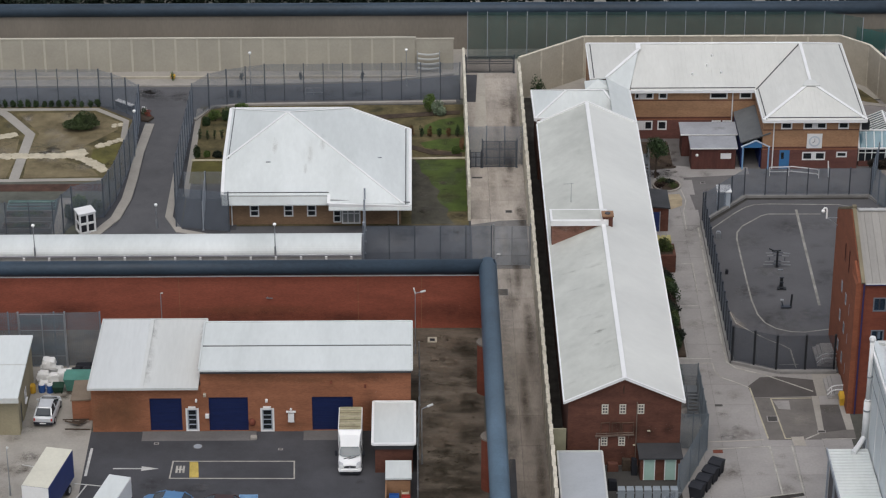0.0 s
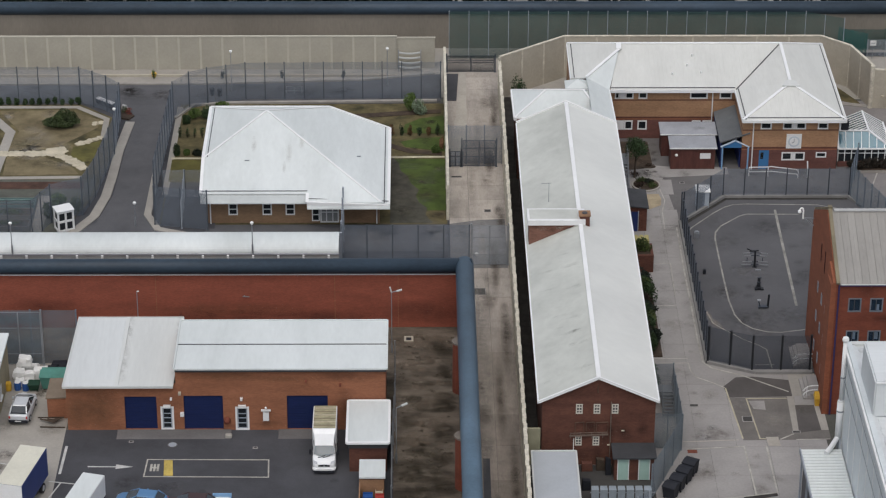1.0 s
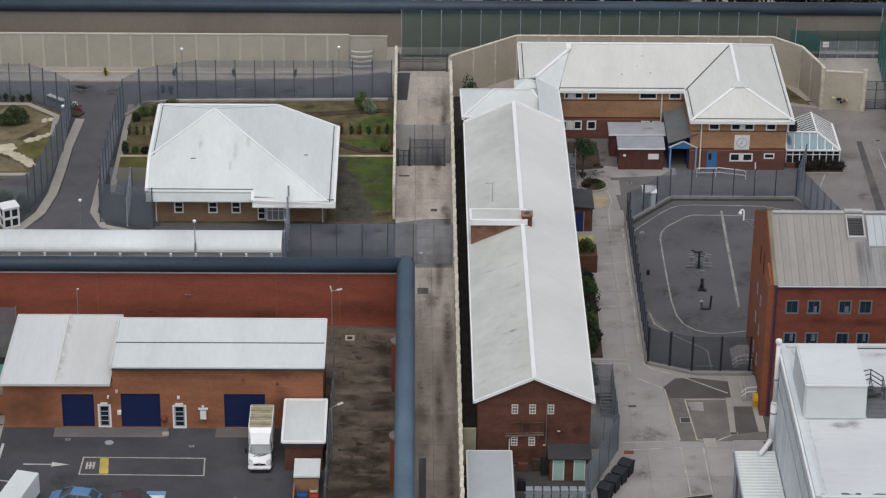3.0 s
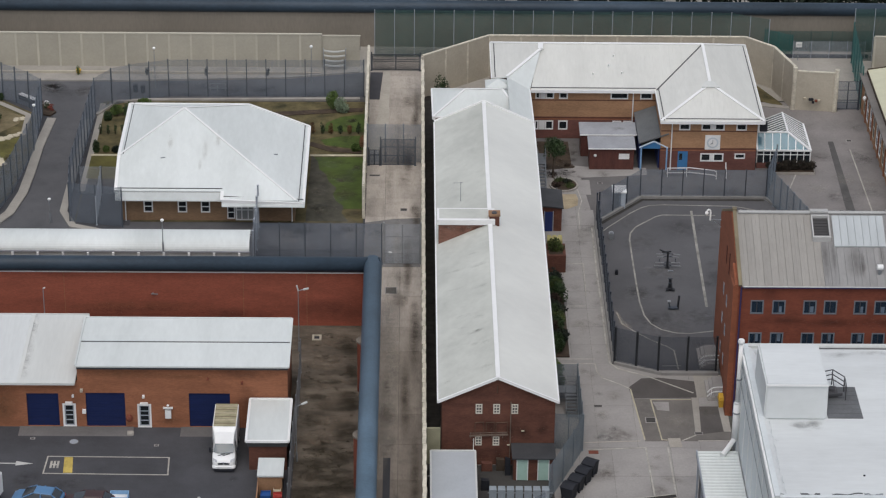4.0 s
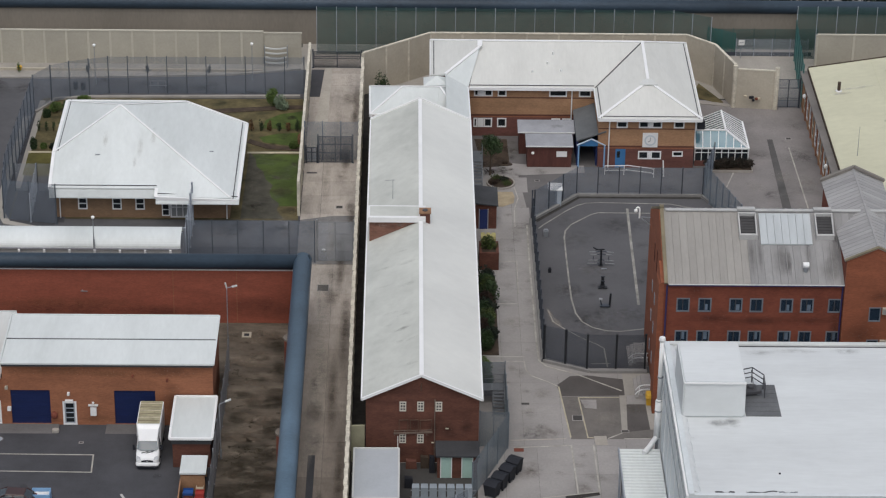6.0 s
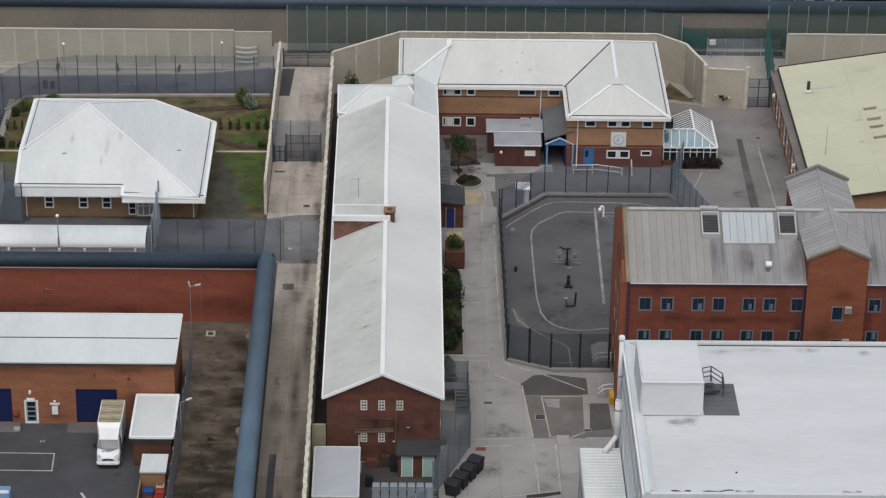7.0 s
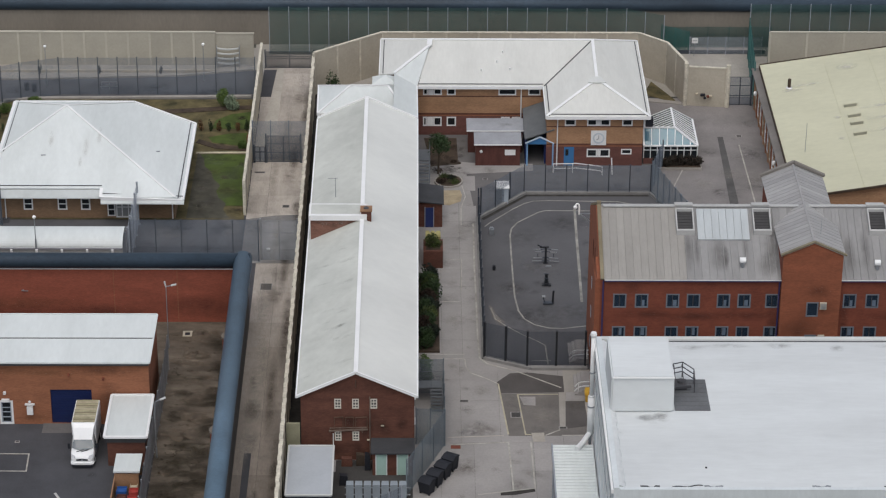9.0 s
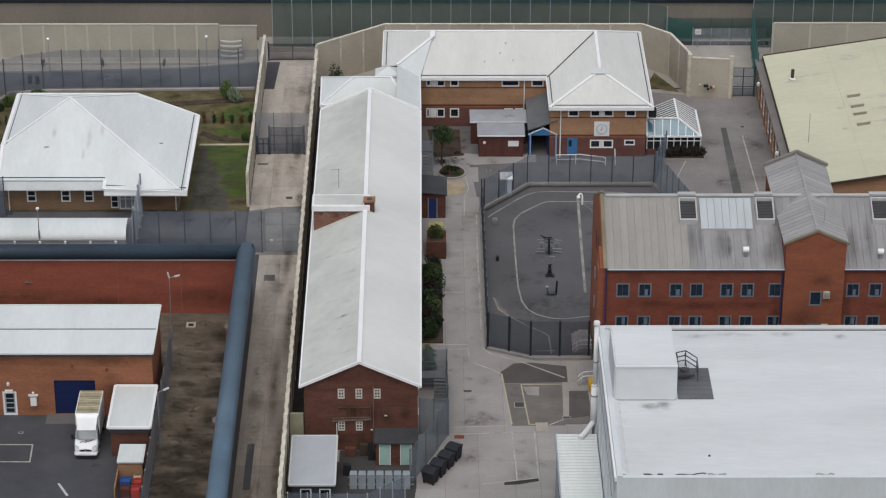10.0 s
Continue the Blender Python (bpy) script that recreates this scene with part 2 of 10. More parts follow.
BLUE = mat("blue_paint", (0.03, 0.10, 0.32), 0.4, 0.08, 2, 9)
NAVY = mat("navy_side", (0.02, 0.035, 0.13), 0.4, 0.08, 2, 9)
RED = mat("red_paint", (0.40, 0.06, 0.05), 0.45, 0.1, 2, 9)
GREEN = mat("green_paint", (0.09, 0.25, 0.205), 0.5, 0.12, 2, 9)
SILVER = mat("silver_paint", (0.45, 0.46, 0.48), 0.3, 0.05, 2, 9, metal=0.4)
SACK = mat("white_sack", (0.72, 0.72, 0.70), 0.8, 0.08, 4, 12)
CANVAS = mat("canvas_olive", (0.34, 0.31, 0.20), 0.8, 0.2, 3, 9, stretch=(1, 3, 1))
LEAF = mat("leaf_green", (0.035, 0.065, 0.022), 0.7, 0.3, 4, 14)
LEAF_OLIVE = mat("leaf_olive", (0.05, 0.072, 0.024), 0.7, 0.3, 4, 14)
LEAF_LIGHT = mat("leaf_light", (0.095, 0.15, 0.035), 0.7, 0.3, 4, 14)
CONCRETE_PASSAGE = mat("concrete_passage", (0.225, 0.21, 0.203), 0.9, 0.13, 0.4, 5, patches=0.2)
ROOF_SHEET_CROSS = mat("roof_sheet_pale", (0.335, 0.33, 0.325), 0.5, 0.09, 0.5, 3.0, stretch=(0.4, 1.5, 1), by_piece=0.1, patches=0.14)
GYM_PAD = mat("gym_pad_grey", (0.24, 0.25, 0.255), 0.5, 0.1, 3, 9)
LEAF_DARK = mat("leaf_dark", (0.014, 0.024, 0.014), 0.8, 0.3, 2, 9)
LEAF_MID = mat("leaf_mid", (0.058, 0.082, 0.02), 0.7, 0.3, 4, 14)
CONCRETE_STRIP = mat("concrete_strip", (0.42, 0.39, 0.34), 0.9, 0.12, 0.6, 5, patches=0.15)
LEAF_GREY = mat("leaf_grey_green", (0.20, 0.26, 0.17), 0.7, 0.25, 4, 14)
BARK = mat("bark", (0.08, 0.06, 0.045), 0.9, 0.2, 4, 20)
GLASS = glass_mat("window_glass", (0.03, 0.037, 0.043), 0.08, 0.4)
PANE_DIM = glass_mat("dim_pane", (0.13, 0.13, 0.125), 0.12, 0.2)
WINDOW_CREAM = mat("window_cream", (0.60, 0.57, 0.50), 0.6, 0.06, 3, 9)
GLASS_HALL = glass_mat("hall_window_glass", (0.022, 0.04, 0.065), 0.08, 0.3)
PANE_GREY = glass_mat("net_curtained_pane", (0.30, 0.31, 0.31), 0.12, 0.15)
GLASS_BLUE = glass_mat("conservatory_glass", (0.17, 0.33, 0.40), 0.08, 0.5)
GLASS_PALE = glass_mat("conservatory_pale_glass", (0.10, 0.135, 0.135), 0.1, 0.35)
ROOFLIGHT = mat("rooflight_sheet", (0.42, 0.45, 0.46), 0.35, 0.06, 1.2, 6, stretch=(3, 0.3, 1))
WINDSCREEN = glass_mat("windscreen", (0.05, 0.06, 0.07), 0.06, 0.3)
VAN_WHITE = mat("van_white", (0.76, 0.77, 0.77), 0.3, 0.03, 1.5, 8, spec=0.5)
WINDSCREEN_VAN = glass_mat("van_windscreen", (0.10, 0.13, 0.15), 0.04, 0.2)
STRAW = mat("dead_grass", (0.10, 0.082, 0.058), 0.95, 0.3, 3, 9)
PANEL_POST = mat("panel_post", (0.47, 0.445, 0.37), 0.88, 0.06, 0.8, 5)
RUST = mat("rust_red", (0.17, 0.05, 0.03), 0.8, 0.2, 3, 12)
LAMP_WHITE = mat("lamp_globe", (0.85, 0.85, 0.83), 0.3, 0.02, 3, 9)


def stain_mat(name, colour, most, scale=1.5, rough=0.9, cut_from=0.36, cut_to=0.66):
    """A thin stain that fades out unevenly towards the rim of its patch."""
    m = bpy.data.materials.new(name)
    m.use_nodes = True
    n, l = m.node_tree.nodes, m.node_tree.links
    b = n["Principled BSDF"]
    b.inputs["Base Color"].default_value = (*colour, 1)
    b.inputs["Roughness"].default_value = rough
    b.inputs["Specular IOR Level"].default_value = 0.2
    tc, geo, info = n.new("ShaderNodeTexCoord"), n.new("ShaderNodeNewGeometry"), n.new("ShaderNodeObjectInfo")
    size = n.new("ShaderNodeVectorMath")
    size.operation = "LENGTH"
    l.new(tc.outputs["Object"], size.inputs[0])
    fade = n.new("ShaderNodeMapRange")
    fade.inputs["From Min"].default_value, fade.inputs["From Max"].default_value = 1.0, 0.15
    l.new(size.outputs["Value"], fade.inputs["Value"])
    tex = n.new("ShaderNodeTexNoise")
    tex.inputs["Scale"].default_value = scale
    tex.inputs["Detail"].default_value = 6
    tex.inputs["Roughness"].default_value = 0.65
    l.new(geo.outputs["Position"], tex.inputs["Vector"])
    cut = n.new("ShaderNodeMapRange")
    cut.inputs["From Min"].default_value, cut.inputs["From Max"].default_value = cut_from, cut_to
    l.new(tex.outputs["Fac"], cut.inputs["Value"])
    a, c = n.new("ShaderNodeMath"), n.new("ShaderNodeMath")
    a.operation = c.operation = "MULTIPLY"
    l.new(fade.outputs[0], a.inputs[0])
    l.new(cut.outputs[0], a.inputs[1])
    l.new(a.outputs[0], c.inputs[0])
    c.inputs[1].default_value = most
    l.new(c.outputs[0], b.inputs["Alpha"])
    return m


STAIN_SOOT = stain_mat("stain_soot", (0.03, 0.028, 0.026), 0.42)
STAIN_GREY = stain_mat("stain_grey", (0.16, 0.155, 0.15), 0.3)
STAIN_BROWN = stain_mat("stain_brown", (0.09, 0.068, 0.048), 0.5)
STAIN_PALE = stain_mat("stain_pale", (0.40, 0.37, 0.32), 0.34)
STAIN_MOSS = stain_mat("stain_moss", (0.10, 0.095, 0.06), 0.3)
STAIN_LIME = stain_mat("stain_lime", (0.62, 0.61, 0.53), 0.6, 0.8, 0.9, 0.2, 0.6)
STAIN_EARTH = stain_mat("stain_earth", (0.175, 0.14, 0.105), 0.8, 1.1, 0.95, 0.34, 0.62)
STAIN_BOG_SHADE = stain_mat("stain_bog_shade", (0.034, 0.028, 0.018), 0.8, 0.8, 0.95, 0.25, 0.6)
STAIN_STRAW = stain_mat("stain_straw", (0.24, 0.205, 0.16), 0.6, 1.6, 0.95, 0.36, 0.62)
STAIN_RUST = stain_mat("stain_rust", (0.34, 0.26, 0.19), 0.22, 1.2, 0.9, 0.3, 0.6)
STAIN_FAINT = stain_mat("stain_faint", (0.20, 0.20, 0.19), 0.16)
STAIN_WASH = stain_mat("stain_wash", (0.17, 0.095, 0.05), 0.34, 0.8, 0.9, 0.1, 0.62)
STAIN_SMOKE = stain_mat("stain_smoke", (0.035, 0.026, 0.022), 0.37, 0.8, 0.9, 0.15, 0.65)
STAIN_TRACK = stain_mat("stain_track", (0.10, 0.08, 0.062), 0.6, 0.9, 0.9, 0.2, 0.6)
STAIN_WORN = stain_mat("stain_worn", (0.42, 0.38, 0.325), 0.55, 0.9, 0.9, 0.25, 0.65)


# ---- mesh helpers ----
def box(bm, x0, x1, y0, y1, z0, z1):
    v = [bm.verts.new((x, y, z)) for z in (z0, z1) for y in (y0, y1) for x in (x0, x1)]
    for f in ((0, 2, 3, 1), (4, 5, 7, 6), (0, 1, 5, 4), (2, 6, 7, 3), (0, 4, 6, 2), (1, 3, 7, 5)):
        bm.faces.new([v[i] for i in f])
    return v


def prism(bm, low, high):
    """Joins two rings of the same number of corners into a solid."""
    a, b = [bm.verts.new(p) for p in low], [bm.verts.new(p) for p in high]
    k = len(a)
    bm.faces.new(a[::-1])
    bm.faces.new(b)
    for i in range(k):
        bm.faces.new((a[i], a[(i + 1) % k], b[(i + 1) % k], b[i]))


def slab(bm, points, thick):
    """A plate with its top face through the points, thick metres deep."""
    prism(bm, [(x, y, z - thick) for x, y, z in points], points)


def flat(bm, points, z, thick=0.05):
    slab(bm, [(x, y, z) for x, y in points], thick)


def bar(bm, p, q, w, h=None, up=(0, 0, 1)):
    """A bar of w by h from p to q."""
    p, q = Vector(p), Vector(q)
    d = (q - p).normalized()
    s = d.cross(Vector(up))
    if s.length < 1e-4:
        s = d.cross(Vector((1, 0, 0)))
    s.normalize()
    u = s.cross(d).normalized()
    s, u = s * w / 2, u * (h or w) / 2
    ring = [-s - u, s - u, s + u, -s + u]
    prism(bm, [p + r for r in ring][::-1], [q + r for r in ring][::-1])


def rod(bm, p, q, r, r2=None, sides=8):
    p, q = Vector(p), Vector(q)
    m = (q - p).to_track_quat("Z", "Y").to_matrix()
    r2 = r if r2 is None else r2
    low = [p + m @ Vector((r * math.cos(a), r * math.sin(a), 0)) for a in [i * math.tau / sides for i in range(sides)]]
    high = [q + m @ Vector((r2 * math.cos(a), r2 * math.sin(a), 0)) for a in [i * math.tau / sides for i in range(sides)]]
    prism(bm, low, high)


def ball(bm, c, r, squash=1.0, u=10, v=7):
    bmesh.ops.create_uvsphere(bm, u_segments=u, v_segments=v, radius=1.0, matrix=Matrix.Translation(c) @ Matrix.Diagonal((r, r, r * squash, 1)))


def ribbon(bm, pts, w, z, closed=False, thick=0.01):
    """A painted line along points on the ground, mitred at its bends."""
    pts = [Vector((x, y, 0)) for x, y in pts]
    k = len(pts)
    left, right = [], []
    for i, p in enumerate(pts):
        a = pts[i - 1] if (i or closed) else p
        b = pts[(i + 1) % k] if (i < k - 1 or closed) else p
        d1 = (p - a).normalized() if (p - a).length > 1e-6 else (b - p).normalized()
        d2 = (b - p).normalized() if (b - p).length > 1e-6 else d1
        nrm = Vector((-(d1 + d2).y, (d1 + d2).x, 0)).normalized()
        c = max(0.4, nrm.dot(Vector((-d1.y, d1.x, 0))))
        left.append(p + nrm * w / 2 / c)
        right.append(p - nrm * w / 2 / c)
    for i in range(k if closed else k - 1):
        j = (i + 1) % k
        flat(bm, [(right[i].x, right[i].y), (right[j].x, right[j].y), (left[j].x, left[j].y), (left[i].x, left[i].y)], z, thick)


def finish(name, bm, material, smooth=False):
    bmesh.ops.recalc_face_normals(bm, faces=bm.faces[:])
    me = bpy.data.meshes.new(name)
    bm.to_mesh(me)
    bm.free()
    me.materials.append(material)
    if smooth:
        for p in me.polygons:
            p.use_smooth = True
    return me


def part(name, bm, material, parent, label="", smooth=False):
    """Links a bmesh, given in world places, as one mesh object under its thing or part."""
    base = parent.get("base", (0, 0, 0))
    bmesh.ops.translate(bm, verts=bm.verts[:], vec=-Vector(base))
    ob = new(name, finish(name, bm, material, smooth))
    ob.parent = parent
    ob["base"] = tuple(base)
    return tagged(ob, label)


def thing(name, at, label, category, group="", kind=""):
    ob = new(name)
    ob.location = at
    ob["base"] = tuple(at)
    return tagged(ob, label, category, group, kind)


def solid(name, bm, material, label, category, group="", kind="", smooth=False):
    """A thing that is one mesh."""
    return tagged(new(name, finish(name, bm, material, smooth)), label, category, group, kind)


def piece(name, mesh, parent, m):
    """An object of its own on a shared mesh, at the place m in the world."""
    ob = new(name, mesh)
    ob.parent = parent
    ob.matrix_basis = Matrix.Translation(-Vector(parent.get("base", (0, 0, 0)))) @ m
    return ob


STAIN_DISCS = {}


def stain(parent, material, at, rx, ry, tilt=(0, 0, 0)):
    """A thin uneven stain lying on a surface; tilt turns it, in degrees, to lie on slopes and walls."""
    if material.name not in STAIN_DISCS:
        me = bpy.data.meshes.new("stain")
        ring = [(math.cos(i * math.tau / 20), math.sin(i * math.tau / 20), 0) for i in range(20)]
        me.from_pydata(ring, [], [list(range(20))])
        me.materials.append(material)
        STAIN_DISCS[material.name] = me
    return piece("stain", STAIN_DISCS[material.name], parent, pose(*at, *tilt) @ Matrix.Diagonal((rx, ry, 1, 1)))


def holes_wall(bm, axis, c, thick, a0, a1, z0, z1, holes):
    """A wall in the plane axis = c (its outer face), from a0 to a1 and z0 to z1, thick metres inwards, with openings (a, b, low, high)."""
    xs = sorted({a0, a1, *[h[0] for h in holes], *[h[1] for h in holes]})
    zs = sorted({z0, z1, *[h[2] for h in holes], *[h[3] for h in holes]})
    lo, hi = min(c, c + thick), max(c, c + thick)
    nx, nz = len(xs) - 1, len(zs) - 1
    full = {(i, j) for i in range(nx) for j in range(nz)
            if not any(h[0] < (xs[i] + xs[i + 1]) / 2 < h[1] and h[2] < (zs[j] + zs[j + 1]) / 2 < h[3] for h in holes)}
    made = {}

    def v(i, j, k):
        if (i, j, k) not in made:
            d = hi if k else lo
            made[i, j, k] = bm.verts.new((xs[i], d, zs[j]) if axis == "y" else (d, xs[i], zs[j]))
        return made[i, j, k]
    for i, j in sorted(full):
        for k in (0, 1):
            bm.faces.new((v(i, j, k), v(i + 1, j, k), v(i + 1, j + 1, k), v(i, j + 1, k)))
        for di, dj, p, q in ((-1, 0, (i, j), (i, j + 1)), (1, 0, (i + 1, j), (i + 1, j + 1)), (0, -1, (i, j), (i + 1, j)), (0, 1, (i, j + 1), (i + 1, j + 1))):
            if (i + di, j + dj) not in full:
                bm.faces.new((v(*p, 0), v(*q, 0), v(*q, 1), v(*p, 1)))


def put_cell(bm, axis, lo, hi, a, b, z0, z1):
    if axis == "y":
        box(bm, a, b, lo, hi, z0, z1)
    else:
        box(bm, lo, hi, a, b, z0, z1)


def slopes(parent, name, polys, thick, material):
    """Each roof plane is a part of its own."""
    for poly in polys:
        bm = bmesh.new()
        slab(bm, [tuple(p) for p in poly], thick)
        part(name, bm, material, parent)


def caps(parent, name, lines, w, h, material, lift=0.04):
    for p, q in lines:
        bm = bmesh.new()
        bar(bm, Vector(p) + Vector((0, 0, lift)), Vector(q) + Vector((0, 0, lift)), w, h)
        part(name, bm, material, parent)


def window(parent, axis, c, a0, a1, z0, z1, frame=None, glass=None, mullions=1, transoms=0, width=0.07, depth=0.1, side=-1, name="window", sill=True, label=""):
    """A window in an opening: frame with bars, a pane behind it and a sill. side: the way that the wall faces along its axis."""
    frame, glass = frame or WHITE, glass or GLASS
    f0, f1 = sorted((c + side * 0.03, c - side * depth))
    def cell(b, a, e, low, high, g0, g1):
        put_cell(b, axis, g0, g1, a, e, low, high)
    third = width / 3
    xs = [a0 + width] + [a0 + (a1 - a0) * (i + 1) / (mullions + 1) for i in range(mullions)] + [a1 - width]
    zs = [z0 + width] + [z0 + (z1 - z0) * (i + 1) / (transoms + 1) for i in range(transoms)] + [z1 - width]
    gaps = []
    for i in range(mullions + 1):
        for k in range(transoms + 1):
            gaps.append((xs[i] + (third if i else 0), xs[i + 1] - (third if i < mullions else 0), zs[k] + (third if k else 0), zs[k + 1] - (third if k < transoms else 0)))
    bm = bmesh.new()
    holes_wall(bm, axis, f0, f1 - f0, a0, a1, z0, z1, gaps)
    w = part(name, bm, frame, parent, label)
    bm = bmesh.new()
    mid = (f0 + f1) / 2
    cell(bm, a0 + width, a1 - width, z0 + width, z1 - width, mid - 0.012, mid + 0.012)
    part("pane", bm, glass, w)
    if sill:
        bm = bmesh.new()
        s0, s1 = sorted((c + side * 0.12, c - side * 0.02))
        cell(bm, a0 - 0.06, a1 + 0.06, z0 - 0.08, z0 - 0.004, s0, s1)
        part("sill", bm, frame, w)
    return w


def leaves(centre, size, count, leaf, rng, hollow=0.45, lumps=7):
    """Many small leaf blades in overlapping lumps: an uneven crown with gaps. Returns vertices and faces."""
    cx, cy, cz = centre
    sx, sy, sz = size
    balls = []
    for _ in range(lumps):
        d = rng.normal(size=3)
        d /= np.linalg.norm(d)
        r = rng.uniform(0.35, 0.75)
        balls.append((d * r * 0.62, rng.uniform(0.36, 0.58)))
    which = rng.integers(0, lumps, count)
    dirs = rng.normal(size=(count, 3))
    dirs /= np.linalg.norm(dirs, axis=1)[:, None]
    rad = rng.uniform(hollow, 1.0, count) ** 0.6
    pos = np.array([balls[i][0] for i in which]) + dirs * (rad * np.array([balls[i][1] for i in which]))[:, None]
    pos = pos * np.array([sx, sy, sz]) + np.array([cx, cy, cz])
    a = rng.normal(size=(count, 3)) + dirs * 0.4
    a /= np.linalg.norm(a, axis=1)[:, None]
    b = np.cross(a, rng.normal(size=(count, 3)))
    b /= np.linalg.norm(b, axis=1)[:, None]
    s = rng.uniform(0.6, 1.3, count)[:, None] * leaf
    verts = np.stack([pos - a * s, pos + b * s * 0.45, pos + a * s, pos - b * s * 0.45], axis=1).reshape(-1, 3)
    verts[:, 2] = np.maximum(verts[:, 2], 0.03)
    faces = np.arange(count * 4).reshape(-1, 4)
    return verts, faces


def leaf_mesh(name, material, sets, base=(0, 0, 0)):
    verts, faces, k = [], [], 0
    for v, f in sets:
        verts.append(v - np.array(base))
        faces.append(f + k)
        k += len(v)
    me = bpy.data.meshes.new(name)
    me.from_pydata(np.concatenate(verts).tolist(), [], np.concatenate(faces).tolist())
    me.materials.append(material)
    return me


RNG = np.random.default_rng(7)


def shrub(at, size, material, label, count=420, leaf=0.13, category="shrub", name="shrub", group=""):
    """A bush: short stems and a lumpy crown down to the ground."""
    x, y, z = at
    t = thing(name, at, label, category, group)
    bm = bmesh.new()
    for i in range(4):
        a = i * 1.6 + x
        rod(bm, (x, y, z), (x + 0.4 * size[0] * math.cos(a), y + 0.4 * size[1] * math.sin(a), z + size[2] * 0.9), 0.05, 0.02, 5)
    part("stem", bm, BARK, t)
    ob = new("crown", leaf_mesh("crown", material, [leaves((x, y, z + size[2] * 0.62), (size[0] * 1.25, size[1] * 1.25, size[2] * 0.95), count, leaf, RNG)], at))
    ob.parent = t
    return t


def tree(at, height, crown, material, label, count=900, leaf=0.16):
    x, y, z = at
    t = thing("tree", at, label, "tree")
    bm = bmesh.new()
    rod(bm, (x, y, z), (x + 0.06, y, z + height * 0.62), 0.11, 0.06, 8)
    for i in range(6):
        a = i * 1.05
        rod(bm, (x + 0.05, y, z + height * (0.42 + 0.03 * i)), (x + crown * 0.7 * math.cos(a), y + crown * 0.7 * math.sin(a), z + height * (0.68 + 0.04 * i)), 0.05, 0.015, 6)
    part("trunk", bm, BARK, t)
    ob = new("crown", leaf_mesh("crown", material, [leaves((x, y, z + height * 0.74), (crown * 1.3, crown * 1.3, height * 0.36), count, leaf, RNG, 0.3, 9)], at))
    ob.parent = t
    return t


# one woven-wire panel, 1 m long and 1 m high, is scaled to each bay
def wire_panel(material, name, thick=0.0026):
    bm = bmesh.new()
    for i in range(76):
        z = (i + 0.5) / 76
        bar(bm, (0, 0, z), (1, 0, z), 0.005, thick)
    for i in range(24):
        x = (i + 0.5) / 24
        bar(bm, (x, 0, 0), (x, 0, 1), 0.003, 0.006)
    return finish(name, bm, material)


WIRE = {m.name: wire_panel(m, "mesh_panel", 0.0058 if m in (FENCE_GREEN, FENCE_TEAL) else 0.0115 if m is FENCE_RUSTY else 0.006 if m is FENCE_CAGE else 0.0046 if m is FENCE_BLACK else 0.0042 if m in (FENCE_BLUE, FENCE_DARK) else 0.0026) for m in (FENCE_BLACK, FENCE_RUSTY, FENCE_CAGE, FENCE_BLUE, FENCE_DARK, FENCE_GREEN, FENCE_TEAL, STEEL_PAINT)}
POST_MESHES = {}


def post_mesh(h, w, material):
    key = (round(h, 2), w, material.name)
    if key not in POST_MESHES:
        bm = bmesh.new()
        box(bm, -w / 2, w / 2, -w / 2, w / 2, 0, h)
        box(bm, -w * 0.62, w * 0.62, -w * 0.62, w * 0.62, h, h + 0.04)
        box(bm, -w, w, -w, w, 0, 0.03)
        POST_MESHES[key] = finish("post", bm, material)
    return POST_MESHES[key]


def fence(pts, h, bay, wire, post, label, w=0.10, z=0.0, name="mesh_fence", top=False):
    """A run of posts with woven-wire panels between them."""
    t = thing(name, (*pts[0], z), label, "fence", "security fences")
    for k in range(len(pts) - 1):
        a, b = Vector((*pts[k], z)), Vector((*pts[k + 1], z))
        n = max(1, round((b - a).length / bay))
        turn = math.atan2(b.y - a.y, b.x - a.x)
        for i in range(n + (k == len(pts) - 2)):
            p = a + (b - a) * i / n
            piece("post", post_mesh(h, w, post), t, Matrix.Translation(p) @ Matrix.Rotation(turn, 4, "Z"))
        for i in range(n):
            p = a + (b - a) * i / n
            size = (b - a).length / n
            piece("mesh_panel", WIRE[wire.name], t, Matrix.Translation(p + Vector((0, 0, 0.04))) @ Matrix.Rotation(turn, 4, "Z") @ Matrix.Diagonal((size, 1, h - 0.06, 1)))
    return t


def lamp_post(at, h, label, head="globe", arm=(0.8, 0.0)):
    x, y, z = at
    t = thing("lamp_post", at, label, "lamp post", "lamp posts")
    bm = bmesh.new()
    rod(bm, (x, y, z), (x, y, z + 0.9), 0.085, 0.08)
    rod(bm, (x, y, z + 0.9), (x, y, z + h), 0.045, 0.035)
    part("column", bm, STEEL, t)
    bm = bmesh.new()
    if head == "globe":
        rod(bm, (x, y, z + h), (x, y, z + h + 0.06), 0.08, 0.1)
        ball(bm, (x, y, z + h + 0.17), 0.17, 0.8)
        part("globe", bm, LAMP_WHITE, t, smooth=True)
    else:
        bar(bm, (x, y, z + h), (x + arm[0] * 0.5, y + arm[1] * 0.5, z + h + 0.12), 0.06)
        part("arm", bm, STEEL, t)
        bm = bmesh.new()
        bar(bm, (x + arm[0] * 0.5, y + arm[1] * 0.5, z + h + 0.12), (x + arm[0], y + arm[1], z + h + 0.24), 0.18, 0.1)
        part("lantern", bm, ROOF_GREYWHITE, t)
        if head == "twin":
            bm = bmesh.new()
            bar(bm, (x, y, z + h), (x - 0.12, y, z + h + 0.5), 0.2, 0.1)
            part("lantern", bm, ROOF_GREYWHITE, t)
    return t


